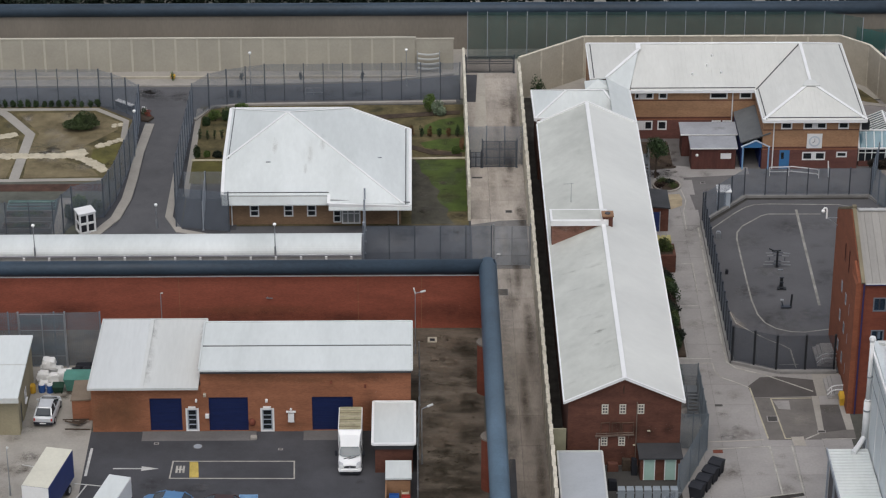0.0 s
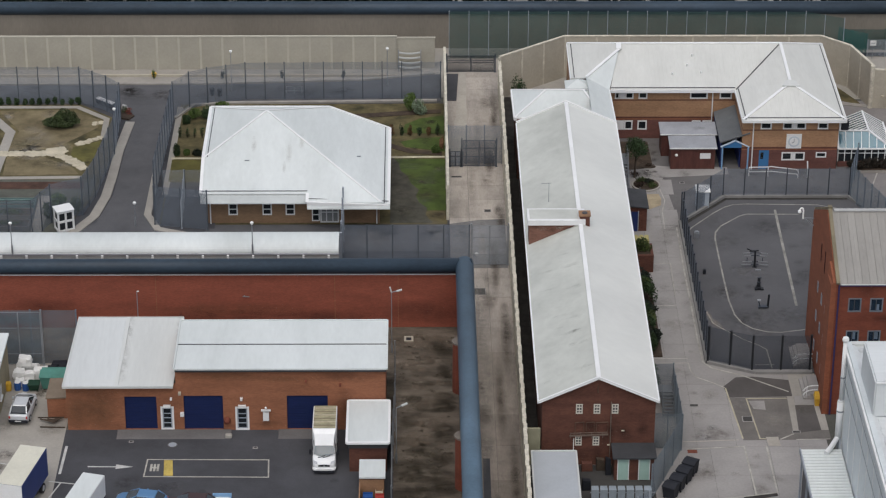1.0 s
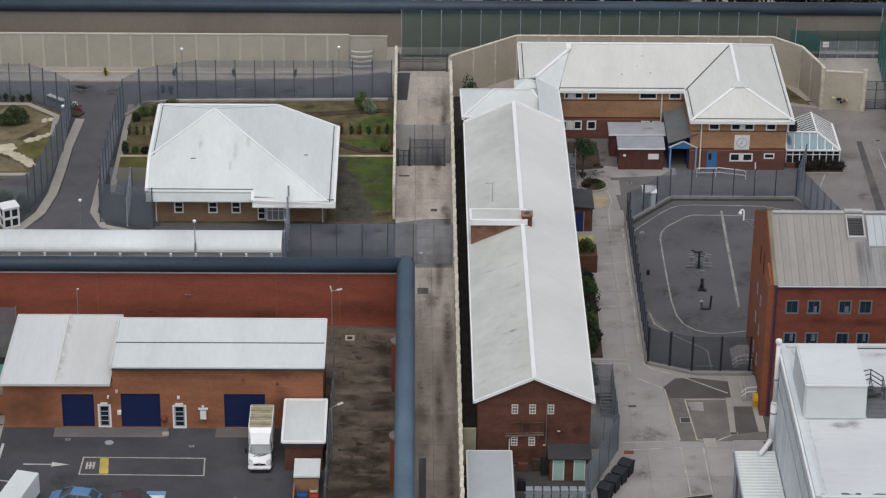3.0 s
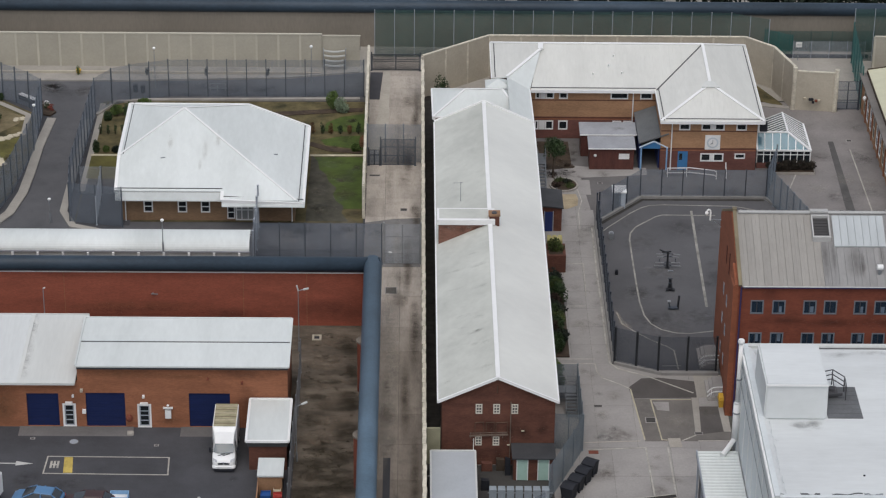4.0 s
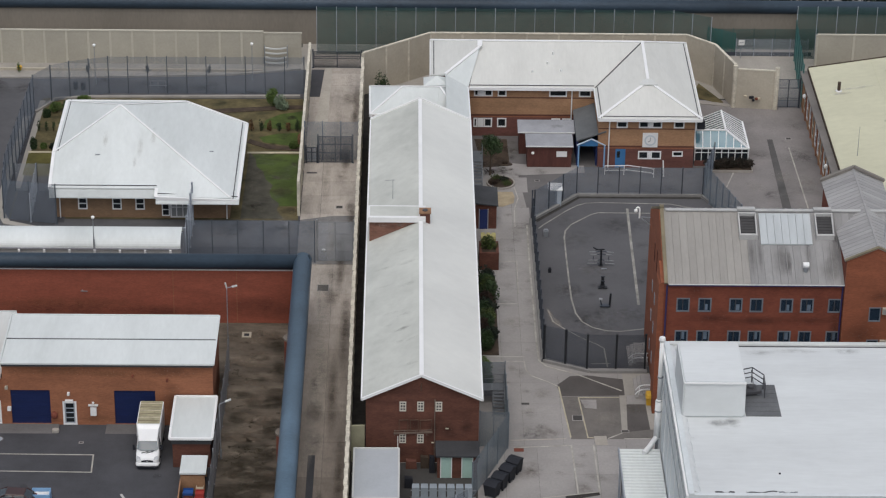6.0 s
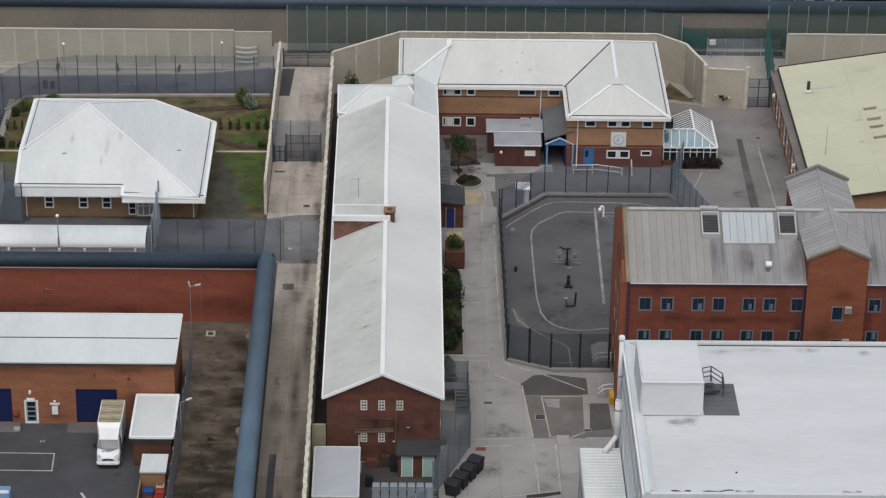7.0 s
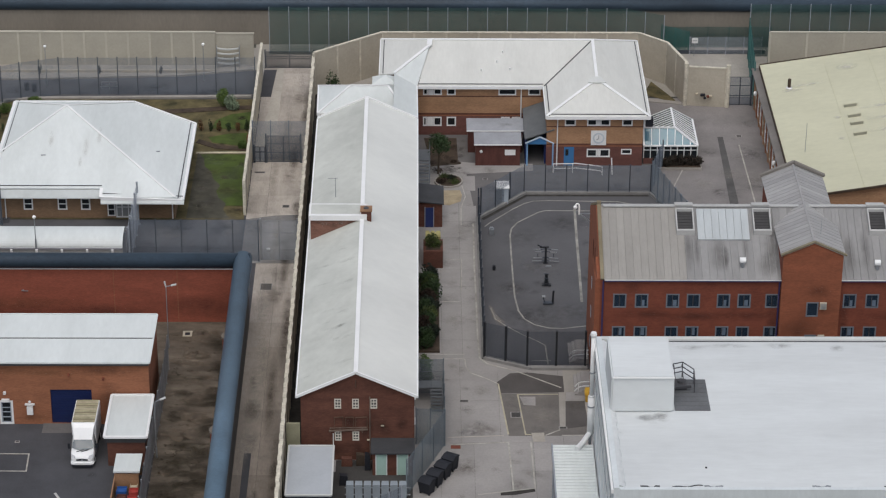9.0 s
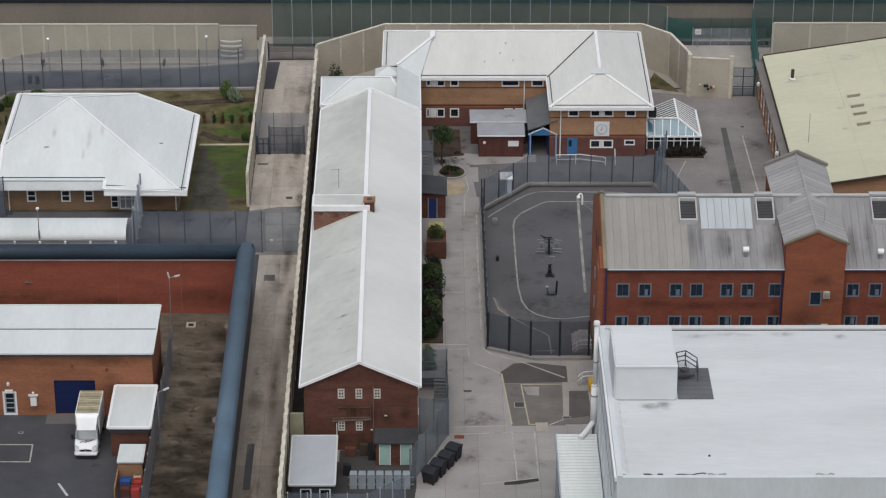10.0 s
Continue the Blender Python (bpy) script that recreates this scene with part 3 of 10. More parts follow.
# ---- ground ----
bm = bmesh.new()
flat(bm, [(-2500, -2500), (2500, -2500), (2500, 2500), (-2500, 2500)], -0.03, 0.5)
solid("ground", bm, TERRAIN, "flat mixed ground stretching to the horizon", "ground", kind="structure")


def surface(name, pts, z, material, label, category="pavement", thick=0.1):
    bm = bmesh.new()
    flat(bm, pts, z, thick)
    return solid(name, bm, material, label, category, kind="structure")


surface("road", [(-62, 261.0), (-28, 261.3), (-20, 261.0), (5.6, 261.9), (5.6, 269.0), (-2.6, 267.3), (-20, 266.3), (-62, 266.2)], 0.0, ASPHALT_ROAD, "dark grey asphalt service road inside the fence", "road")
surface("road_spur", [(-33.5, 222), (-19, 222), (-19, 230), (-22.4, 235), (-22.3, 256), (-20.5, 261.5), (-28.5, 261.5), (-26.2, 257), (-26.5, 240), (-27.6, 234), (-32, 229)], -0.004, ASPHALT_ROAD, "dark grey asphalt spur road between mesh fences", "road")
surface("pavement", [(-46, 214), (8.3, 214), (8.3, 261.7), (-46, 261.7)], -0.02, ASPHALT, "dark asphalt yard behind the red wall")
surface("pavement_strip", [(-62, 266.0), (5.9, 266.0), (5.9, 275), (-62, 275)], -0.008, CONCRETE_PALE, "pale concrete strip along the panel wall")
surface("parking_yard", [(-26.2, 160), (1.1, 160), (1.1, 195.9), (-26.2, 195.9)], -0.004, ASPHALT, "dark asphalt parking yard in front of the workshop")
surface("concrete_yard", [(-60, 160), (-26.2, 160), (-26.2, 214), (-60, 214)], -0.006, CONCRETE_PALE, "pale worn concrete yard beside the workshop")
surface("fence_back", [(-60, 207.1), (-26.2, 207.1), (-26.2, 213.4), (-60, 213.4)], -0.002, DIRT, "bare dark earth between fence and red wall", "ground")
surface("dirt_strip", [(1.1, 160), (6.6, 160), (6.6, 213.4), (1.1, 213.4)], -0.008, DIRT, "bare brown earth strip with dead grass beside the wall", "ground")
surface("back_yard", [(-26.2, 195.9), (1.1, 195.9), (1.1, 213.4), (-26.2, 213.4)], -0.01, DIRT, "bare earth strip behind the workshop", "ground")
surface("gravel_gap", [(11.9, 160), (13.3, 160), (13.3, 263), (11.9, 263)], -0.006, GRAVEL, "dark gravel gap between wall and brick wing", "ground")
surface("court", [(28.3, 206.8), (32.3, 205.2), (40, 205.2), (48.2, 232), (45.2, 239), (33.0, 239.1), (28.3, 233.6)], 0.0, ASPHALT_COURT, "smooth grey asphalt sports court", "court")
surface("forecourt", [(28.2, 233.6), (33.0, 239.1), (45.2, 239), (46.6, 246), (46.6, 254), (22, 254), (22, 246), (27.2, 246)], -0.005, ASPHALT_PALE, "grey asphalt forecourt of the tan brick block")
surface("walkway_base", [(22.2, 192.9), (29.6, 192.9), (29.4, 201.7), (28.2, 206.8), (28.2, 246.5), (22.2, 246.5)], -0.03, CONCRETE_ALLEY, "dark joint bed under the concrete walkway beside the brick wing")
surface("lower_yard_base", [(11.9, 160), (37, 160), (37, 206), (28, 207), (29.5, 192.8), (11.9, 192.8)], -0.035, CONCRETE_ALLEY, "dark joint bed under the concrete yard")
surface("side_passage", [(36, 190), (75, 190), (75, 262), (45, 262), (45, 205)], -0.014, CONCRETE_PASSAGE, "grey concrete passage beside the hall")
surface("rear_ground", [(5.0, 263), (75, 262), (75, 290), (5.0, 290)], -0.016, CONCRETE_PALE, "pale concrete ground behind the cream wall")
surface("rear_yard", [(12.0, 246), (50, 246), (50, 268), (12.0, 268)], -0.018, ASPHALT_DARK, "dark asphalt yard behind the tan brick block")

# cast concrete slabs, each with its own tone
def slab_field(name, label, xs, rows, z, material, seed, left=None):
    t = thing(name, (xs[0], rows[0], z - 0.05), label, "pavement", kind="structure")
    rng = random.Random(seed)
    for j in range(len(rows) - 1):
        for i in range(len(xs) - 1):
            bm = bmesh.new()
            a, b = xs[i] + 0.008, xs[i + 1] - 0.008
            c, d = rows[j] + 0.008, rows[j + 1] - 0.008
            flat(bm, [(a, c), (b, c), (b, d), (a, d)], z + rng.uniform(0, 0.004), 0.02)
            part("slab", bm, material, t)
    return t


slab_field("walkway", "pale grey cast concrete slabs of the walkway", [22.3, 24.7, 26.5, 28.2], [206.9 + 3.3 * i for i in range(13)], -0.006, CONCRETE, 2)
slab_field("walkway_low", "pale grey cast concrete slabs beside the cage", [22.3, 24.7, 26.2, 29.45], [193.0, 196.4, 199.8, 203.2, 206.9], -0.006, CONCRETE, 3)
slab_field("lower_yard", "pale grey cast concrete slabs of the lower yard", [12.0, 16, 20, 24.5, 27.2, 30.1, 32.1, 34.6, 37.0], [160, 165, 170, 175, 180, 184.4, 188.6, 193.0], -0.008, CONCRETE, 5)
slab_field("middle_yard", "pale grey cast concrete slabs before the hall", [29.45, 32.0, 34.6, 37.0], [193.0, 196.2, 199.4, 202.8, 205.2], -0.01, CONCRETE, 6)

# alley slabs
alley = thing("alley", (9.9, 220, -0.05), "worn brown-grey concrete slabs of the alley between walls", "alley", kind="structure")
y = 162.0
ALLEY_RNG = random.Random(4)
while y < 272:
    size = ALLEY_RNG.uniform(3.0, 6.0)
    for a, b in ((7.62, 9.6), (9.6, 11.75)) if y < 226 else ((6.2, 8.1), (8.1, 11.75)):
        bm = bmesh.new()
        box(bm, a + 0.012, b - 0.012, y + 0.012, y + size - 0.012, -0.05, 0.004 + ALLEY_RNG.uniform(0, 0.006))
        # slab tone steps paler as y grows
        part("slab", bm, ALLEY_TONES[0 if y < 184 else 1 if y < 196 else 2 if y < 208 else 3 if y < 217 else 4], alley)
    y += size
for i in range(22):
    yy = 165 + i * 4.8 + ALLEY_RNG.uniform(-1, 1)
    stain(alley, (STAIN_BROWN, STAIN_PALE, STAIN_GREY, STAIN_TRACK)[i % 4], (ALLEY_RNG.uniform(8.4, 11.2), yy, 0.013 + i * 0.0003), ALLEY_RNG.uniform(0.35, 0.9), ALLEY_RNG.uniform(1.0, 3.0))
surface("alley_strip", [(6.3, 249.5), (8.2, 249.5), (8.25, 257), (8.35, 269.4), (7.6, 269.4), (7.1, 258)], 0.03, CONCRETE_STRIP, "paler worn concrete strip along the alley", thick=0.04)
surface("alley_patch", [(6.2, 262), (7.25, 262), (7.55, 269), (6.2, 269)], 0.024, ASPHALT, "dark asphalt patch in the alley", thick=0.03)
surface("alley_mid_patch", [(6.2, 224.6), (11.5, 224.6), (11.5, 234.6), (9.0, 234.4), (6.2, 233.6)], 0.026, mat("concrete_stained", (0.215, 0.21, 0.205), 0.9, 0.2, 0.7, 7, patches=0.35), "stained grey stretch of the alley by the gate", thick=0.03)
for i in range(16):
    yy = 168 + i * 6.2 + ALLEY_RNG.uniform(-2, 2)
    xx = (8.5, 10.3, 9.3, 11.0)[i % 4] + ALLEY_RNG.uniform(-0.2, 0.2)
    stain(alley, STAIN_TRACK if i % 2 else STAIN_WORN, (xx, yy, 0.036 + i * 0.0004), ALLEY_RNG.uniform(0.25, 0.6), ALLEY_RNG.uniform(4, 9))
surface("alley_trench", [(8.4, 191.2), (9.0, 191.2), (8.97, 184.2), (8.4, 184.2)], 0.028, ASPHALT, "dark asphalt trench repair in the alley", thick=0.03)
stain(alley, STAIN_SOOT, (9.6, 184.5, 0.05), 0.35, 1.6)
stain(alley, STAIN_PALE, (8.8, 215, 0.034), 0.8, 10)
stain(alley, STAIN_PALE, (8.8, 200, 0.035), 0.8, 9)


# ---- red brick wall with its round blue coping ----
red_wall = thing("wall_red", (-20, 213.5, 0), "tall dark red brick wall with rounded blue steel coping", "wall", kind="structure")
bm = bmesh.new()
box(bm, -60, 7.6, 213.4, 214.0, -0.05, 5.6)
box(bm, 7.0, 7.6, 150, 213.4, -0.05, 5.6)
part("masonry", bm, BRICK_WALL, red_wall)
# thin dark grey sheet over the masonry on the alley side
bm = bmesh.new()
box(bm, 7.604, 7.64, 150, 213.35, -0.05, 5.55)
part("alley_face", bm, mat("dark_facing", (0.085, 0.078, 0.072), 0.9, 0.2, 0.8, 5, stretch=(1, 0.4, 1), patches=0.3), red_wall, "dark grey face towards the alley")
bm = bmesh.new()
box(bm, -60, 6.8, 213.3, 213.395, 5.3, 5.39)
box(bm, 6.9, 6.99, 150, 213.3, 5.06, 5.2)
part("coping_band", bm, TRIM, red_wall, "cream band under the coping")
# front run of the coping, its shade put into the blue
bm = bmesh.new()
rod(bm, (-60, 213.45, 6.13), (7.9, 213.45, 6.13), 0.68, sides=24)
part("coping", bm, COPING_BLUE_SHADED, red_wall, "rounded blue steel coping, darkened for shade", smooth=True)
bm = bmesh.new()
rod(bm, (7.25, 150, 6.15), (7.25, 213.75, 6.15), 0.80, sides=24)
part("coping", bm, COPING_BLUE, red_wall, "rounded blue-grey steel coping", smooth=True)
PIER_YS = (202.2, 186.9, 171.6)
for x in (-36.5, -20.0, -4.2, 1.4):
    bm = bmesh.new()
    box(bm, x - 0.03, x + 0.03, 213.385, 213.399, 0.0, 5.28)
    part("movement_joint", bm, BRICK_SHED, red_wall)
for y0 in PIER_YS:
    bm = bmesh.new()
    ring = [(7.0 - 0.93 * math.sin(math.pi * i / 12), y0 - 0.75 * math.cos(math.pi * i / 12)) for i in range(13)]
    prism(bm, [(x, y, -0.05) for x, y in ring], [(x, y, 4.75) for x, y in ring])
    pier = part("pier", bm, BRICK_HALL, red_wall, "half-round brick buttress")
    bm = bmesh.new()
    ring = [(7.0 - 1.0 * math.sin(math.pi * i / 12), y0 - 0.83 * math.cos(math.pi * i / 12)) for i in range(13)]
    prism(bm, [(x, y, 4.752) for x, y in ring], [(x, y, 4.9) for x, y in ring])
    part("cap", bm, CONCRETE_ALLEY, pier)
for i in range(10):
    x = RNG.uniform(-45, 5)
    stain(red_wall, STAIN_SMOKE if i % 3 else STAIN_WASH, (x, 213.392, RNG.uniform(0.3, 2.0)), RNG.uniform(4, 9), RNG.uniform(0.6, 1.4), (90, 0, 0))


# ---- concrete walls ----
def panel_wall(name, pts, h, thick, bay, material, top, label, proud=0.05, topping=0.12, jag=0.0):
    """A wall of separate concrete panels between slim posts, with a coping over it."""
    t = thing(name, (*pts[0], 0), label, "wall", kind="structure")
    for k in range(len(pts) - 1):
        a, b = Vector((*pts[k], 0)), Vector((*pts[k + 1], 0))
        size = (b - a).length
        n = max(1, round(size / bay))
        turn = Matrix.Rotation(math.atan2(b.y - a.y, b.x - a.x), 4, "Z")
        step = size / n
        bm = bmesh.new()
        box(bm, 0.06, step - 0.06, -thick / 2, thick / 2, -0.05, h - topping)
        me = finish("panel", bm, material)
        bm = bmesh.new()
        box(bm, -0.11, 0.11, -thick / 2 - proud, thick / 2 + proud, -0.05, h - topping)
        pm = finish("panel_post", bm, top)
        bm = bmesh.new()
        parts_n = max(1, round(step / 0.75)) if jag else 1
        for i in range(parts_n):
            d = RNG.uniform(-jag, jag)
            box(bm, i * step / parts_n, (i + 1) * step / parts_n, -thick / 2 - 0.04 + d, thick / 2 + 0.04 + d, h - topping + 0.002, h + d * 0.4)
        cm = finish("coping_stone", bm, top)
        for i in range(n):
            m = Matrix.Translation(a + (b - a) * i / n) @ turn
            piece("panel", me, t, m)
            piece("panel_post", pm, t, m)
            piece("coping_stone", cm, t, m)
    return t


panel_wall("wall_alley_east", [(11.75, 160), (11.75, 262.7)], 4.3, 0.22, 3.2, CREAM, CREAM_TOP, "long cream concrete alley wall with a chipped coping", jag=0.05)
panel_wall("wall_alley_west", [(6.05, 234.6), (6.05, 268.0)], 3.6, 0.18, 3.2, CREAM, CREAM_TOP, "cream concrete wall between garden and alley", jag=0.02)
panel_wall("wall_rear", [(11.75, 262.7), (18.8, 268.2), (46.0, 268.2), (48.8, 265.6), (50.4, 260.4)], 4.8, 0.2, 3.4, CREAM, CREAM_TOP, "cream concrete panel wall behind the tan block", proud=0.03)
panel_wall("wall_rear_end", [(50.4, 260.3), (54.6, 259.8)], 4.4, 0.2, 4.3, CREAM, CREAM_TOP, "cream concrete wall end with two round posts", proud=0.12)
panel_wall("wall_panels", [(-62, 270.4), (1.0, 270.4)], 3.85, 0.2, 2.33, PANEL, PANEL_POST, "long beige concrete panel wall with pale joints", proud=0.04)
panel_wall("wall_panels_end", [(1.0, 270.6), (5.1, 270.6)], 3.6, 0.2, 4.1, PANEL, PANEL, "plain beige concrete end bay of the panel wall")
panel_wall("wall_panels_east", [(60.2, 270.4), (80, 270.4)], 4.0, 0.2, 4.2, PANEL, PANEL_POST, "beige concrete panel wall beyond the gate", proud=0.04)

for x, y in ((50.35, 260.25), (54.65, 259.75)):
    bm = bmesh.new()
    rod(bm, (x, y, 0), (x, y, 4.75), 0.24, 0.24, 14)
    solid("gate_pier", bm, CREAM_TOP, "round cream concrete post at the wall end", "post", "wall end posts")

# ---- outer wall, with the same round coping, and the trees behind it ----
outer = thing("wall_outer", (0, 276, 0), "beige outer perimeter wall with rounded blue-grey coping", "wall", kind="structure")
bm = bmesh.new()
box(bm, -120, 140, 276.0, 276.6, -0.05, 4.1)
part("masonry", bm, BEIGE_RENDER, outer)
# outer coping takes the same shade-darkened blue
bm = bmesh.new()
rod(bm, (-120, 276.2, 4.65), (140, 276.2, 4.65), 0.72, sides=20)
part("coping", bm, COPING_BLUE_SHADED, outer, "rounded blue steel coping, darkened for shade", smooth=True)
sets = []
for i in range(90):
    x = -90 + i * 2.3 + RNG.uniform(-0.6, 0.6)
    sets.append(leaves((x, 284 + RNG.uniform(-1.5, 3), 2.8), (2.6, 2.6, 3.4 + RNG.uniform(-0.6, 0.8)), 420, 0.4, RNG, 0.3))
tagged(new("far_trees", leaf_mesh("far_trees", LEAF_DARK, sets)), "dark dense belt of trees beyond the outer wall", "trees", kind="stuff")


# ---- long white-roofed brick wing ----
wing = thing("brick_wing", (17.7, 217, 0), "long two-storey dark red brick wing under a white gabled roof", "building")
X0, X1, XR, EZ, RZ = 13.15, 22.3, 17.62, 6.1, 8.33
bm = bmesh.new()
GW = [(15.87, 16.41), (17.3, 17.84), (18.77, 19.31)]
gable_holes = [(a, b, 4.85, 5.75) for a, b in GW] + [(a, b, 1.85, 2.7) for a, b in GW[:2]]
holes_wall(bm, "y", 190.25, 0.3, X0, X1, -0.05, EZ, gable_holes)
prism(bm, [(X0, 190.25, EZ), (X1, 190.25, EZ), (XR, 190.25, RZ - 0.12)], [(X0, 190.55, EZ), (X1, 190.55, EZ), (XR, 190.55, RZ - 0.12)])
part("gable_wall", bm, BRICK_LONG, wing)
bm = bmesh.new()
box(bm, X0, X0 + 0.3, 190.55, 243.2, -0.05, EZ)
part("side_wall", bm, BRICK_LONG, wing)
east_holes = [(y, y + 0.9, z, z + 1.1) for y in range(194, 241, 4) for z in (1.2, 4.2)]
bm = bmesh.new()
holes_wall(bm, "x", X1, -0.3, 190.55, 243.2, -0.05, EZ, east_holes)
part("side_wall", bm, BRICK_LONG, wing)
bm = bmesh.new()
prism(bm, [(X0, 242.9, -0.05), (X1, 242.9, -0.05), (X1, 242.9, EZ), (XR, 242.9, RZ - 0.12), (X0, 242.9, EZ)], [(X0, 243.2, -0.05), (X1, 243.2, -0.05), (X1, 243.2, EZ), (XR, 243.2, RZ - 0.12), (X0, 243.2, EZ)])
part("end_wall", bm, BRICK_LONG, wing)
for a, b in GW:
    window(wing, "y", 190.25, a, b, 4.85, 5.75, transoms=2, width=0.085, mullions=1, frame=WINDOW_CREAM, sill=False, glass=PANE_DIM)
for a, b in GW[:2]:
    window(wing, "y", 190.25, a, b, 1.85, 2.7, transoms=2, width=0.085, mullions=1, frame=WINDOW_CREAM, sill=False, glass=PANE_DIM)
for a, b, c, d in east_holes:
    window(wing, "x", X1, a, b, c, d, side=1, mullions=1)
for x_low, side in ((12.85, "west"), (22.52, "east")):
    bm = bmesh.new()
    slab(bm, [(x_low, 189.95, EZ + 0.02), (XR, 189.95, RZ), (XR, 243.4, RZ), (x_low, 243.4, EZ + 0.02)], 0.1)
    # the west slope takes a duller white than the east slope
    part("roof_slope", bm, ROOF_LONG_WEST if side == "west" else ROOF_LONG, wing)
bm = bmesh.new()
bar(bm, (XR, 189.92, RZ + 0.02), (XR, 217.1, RZ + 0.02), 0.36, 0.09)
bar(bm, (XR, 219.7, RZ + 0.02), (XR, 243.45, RZ + 0.02), 0.36, 0.09)
part("ridge_cap", bm, TRIM, wing)
for y0 in (189.93, 243.4):
    bm = bmesh.new()
    bar(bm, (12.82, y0, EZ + 0.04), (XR, y0, RZ + 0.05), 0.16, 0.22)
    bar(bm, (XR, y0, RZ + 0.05), (22.56, y0, EZ + 0.04), 0.16, 0.22)
    part("bargeboard", bm, TRIM, wing)
for x0 in (12.8, 22.57):
    bm = bmesh.new()
    box(bm, x0 - 0.06, x0 + 0.06, 190.0, 243.3, EZ - 0.14, EZ + 0.03)
    part("gutter", bm, TRIM, wing)
# brick upstand with a white flat top across the west slope, and a chimney
bm = bmesh.new()
box(bm, 13.05, 17.9, 217.3, 219.2, 6.0, 8.25)
up = part("stair_head", bm, brick_mat("brick_weathered", (0.21, 0.105, 0.075), (1.1, 1.2, 1.3), 0.16, 0.35), wing)
for i in range(5):
    stain(wing, STAIN_PALE if i % 2 else STAIN_SOOT, (13.5 + i * 0.75, 217.29 - i * 0.001, 7.95 - 0.12 * (i % 3)), 0.5, 0.3, (90, 0, 0))
bm = bmesh.new()
box(bm, 12.9, 18.05, 217.05, 219.45, 8.26, 8.75)
top = part("flat_top", bm, WHITE, up, "white flat roof with deep fascia")
bm = bmesh.new()
box(bm, 13.1, 17.45, 217.4, 219.25, 8.752, 8.765)
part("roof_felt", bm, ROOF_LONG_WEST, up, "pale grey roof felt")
bm = bmesh.new()
box(bm, 17.55, 18.45, 217.35, 218.25, 8.0, 9.0)
ch = part("chimney", bm, BRICK_LONG, wing)
bm = bmesh.new()
box(bm, 17.47, 18.53, 217.27, 218.33, 9.0, 9.12)
part("chimney_cap", bm, TIMBER_PALE, ch)
bm = bmesh.new()
rod(bm, (18.0, 217.8, 9.12), (18.0, 217.8, 9.2), 0.26, 0.22, 10)
part("chimney_pot", bm, GUTTER, ch)
bm = bmesh.new()
rod(bm, (15.1, 224, 7.0), (15.1, 224, 9.1), 0.03, 0.02, 6)
bar(bm, (14.4, 224, 9.0), (15.3, 224, 9.05), 0.03)
part("aerial", bm, STEEL, wing)
PIPE_TAN = mat("pipe_brown", (0.13, 0.075, 0.052), 0.7, 0.25, 3, 9)
PIPE_GREY = mat("pipe_grey_brown", (0.17, 0.125, 0.10), 0.7, 0.2, 3, 9)
# pipework on the gable
bm = bmesh.new()
rod(bm, (18.72, 190.16, 0), (18.72, 190.16, 6.0), 0.045)
part("downpipe", bm, PIPE_GREY, wing)
bm = bmesh.new()
rod(bm, (17.6, 190.16, 6.85), (17.6, 190.16, 7.5), 0.05)
part("apex_pipe", bm, PIPE_TAN, wing)
for x0, x1 in ((15.85, 16.55), (16.75, 17.4), (17.55, 18.5)):
    bm = bmesh.new()
    bar(bm, (x0, 190.15, 4.05), (x1, 190.15, 4.1), 0.07)
    bar(bm, (x0, 190.15, 4.05), (x0, 190.15, 2.95), 0.06)
    bar(bm, (x1, 190.15, 4.1), (x1, 190.15, 2.95), 0.05)
    part("pipe_loop", bm, PIPE_TAN, wing, "dark rusty pipes fixed to the gable")
bm = bmesh.new()
bar(bm, (15.4, 190.15, 2.8), (18.55, 190.15, 2.95), 0.08, 0.14)
bar(bm, (15.45, 190.15, 3.05), (18.5, 190.15, 3.15), 0.05)
for x in (15.5, 16.3, 17.2, 18.1):
    bar(bm, (x, 190.15, 2.6), (x, 190.15, 3.15), 0.04)
part("cable_tray", bm, PIPE_GREY, wing)
bm = bmesh.new()
bar(bm, (15.75, 190.15, 2.55), (15.75, 190.15, 1.5), 0.07)
part("vent_pipe", bm, SACK, wing)
bm = bmesh.new()
box(bm, 19.6, 19.85, 190.1, 190.2, 3.25, 3.33)
box(bm, 18.48, 18.68, 190.08, 190.2, 1.92, 2.0)
part("junction_box", bm, SANDSTONE, wing)
for i in range(7):
    stain(wing, STAIN_SMOKE, (RNG.uniform(13.8, 21.5), 190.24, RNG.uniform(0.8, 5.5)), RNG.uniform(0.5, 1.4), RNG.uniform(0.5, 1.2), (90, 0, 0))
for i in range(14):
    yy = RNG.uniform(192, 214)
    xx = RNG.uniform(13.3, 17.0)
    stain(wing, STAIN_FAINT if i % 2 else STAIN_MOSS, (xx, yy, 6.12 + (xx - 12.85) * 0.4842 + 0.012), RNG.uniform(0.5, 1.3), RNG.uniform(0.25, 0.7), (0, -25.84, -25))

# hipped block and link roofs at the far end of the wing
hip = thing("hipped_block", (16.5, 248.4, 0), "low hipped white roof block joining the wing", "building")
bm = bmesh.new()
box(bm, 12.95, 22.2, 243.45, 252.3, -0.05, 5.45)
part("wall", bm, BRICK_LONG, hip)
A, B, C, D = (12.7, 245.75, 5.55), (21.5, 245.75, 5.55), (21.5, 252.5, 5.55), (12.6, 252.5, 5.55)
E1, E2 = (15.9, 248.5, 7.35), (19.6, 248.5, 7.35)
slopes(hip, "roof_slope", ([A, B, E2, E1], [B, C, E2], [C, D, E1, E2], [D, A, E1]), 0.1, ROOF_WHITE)
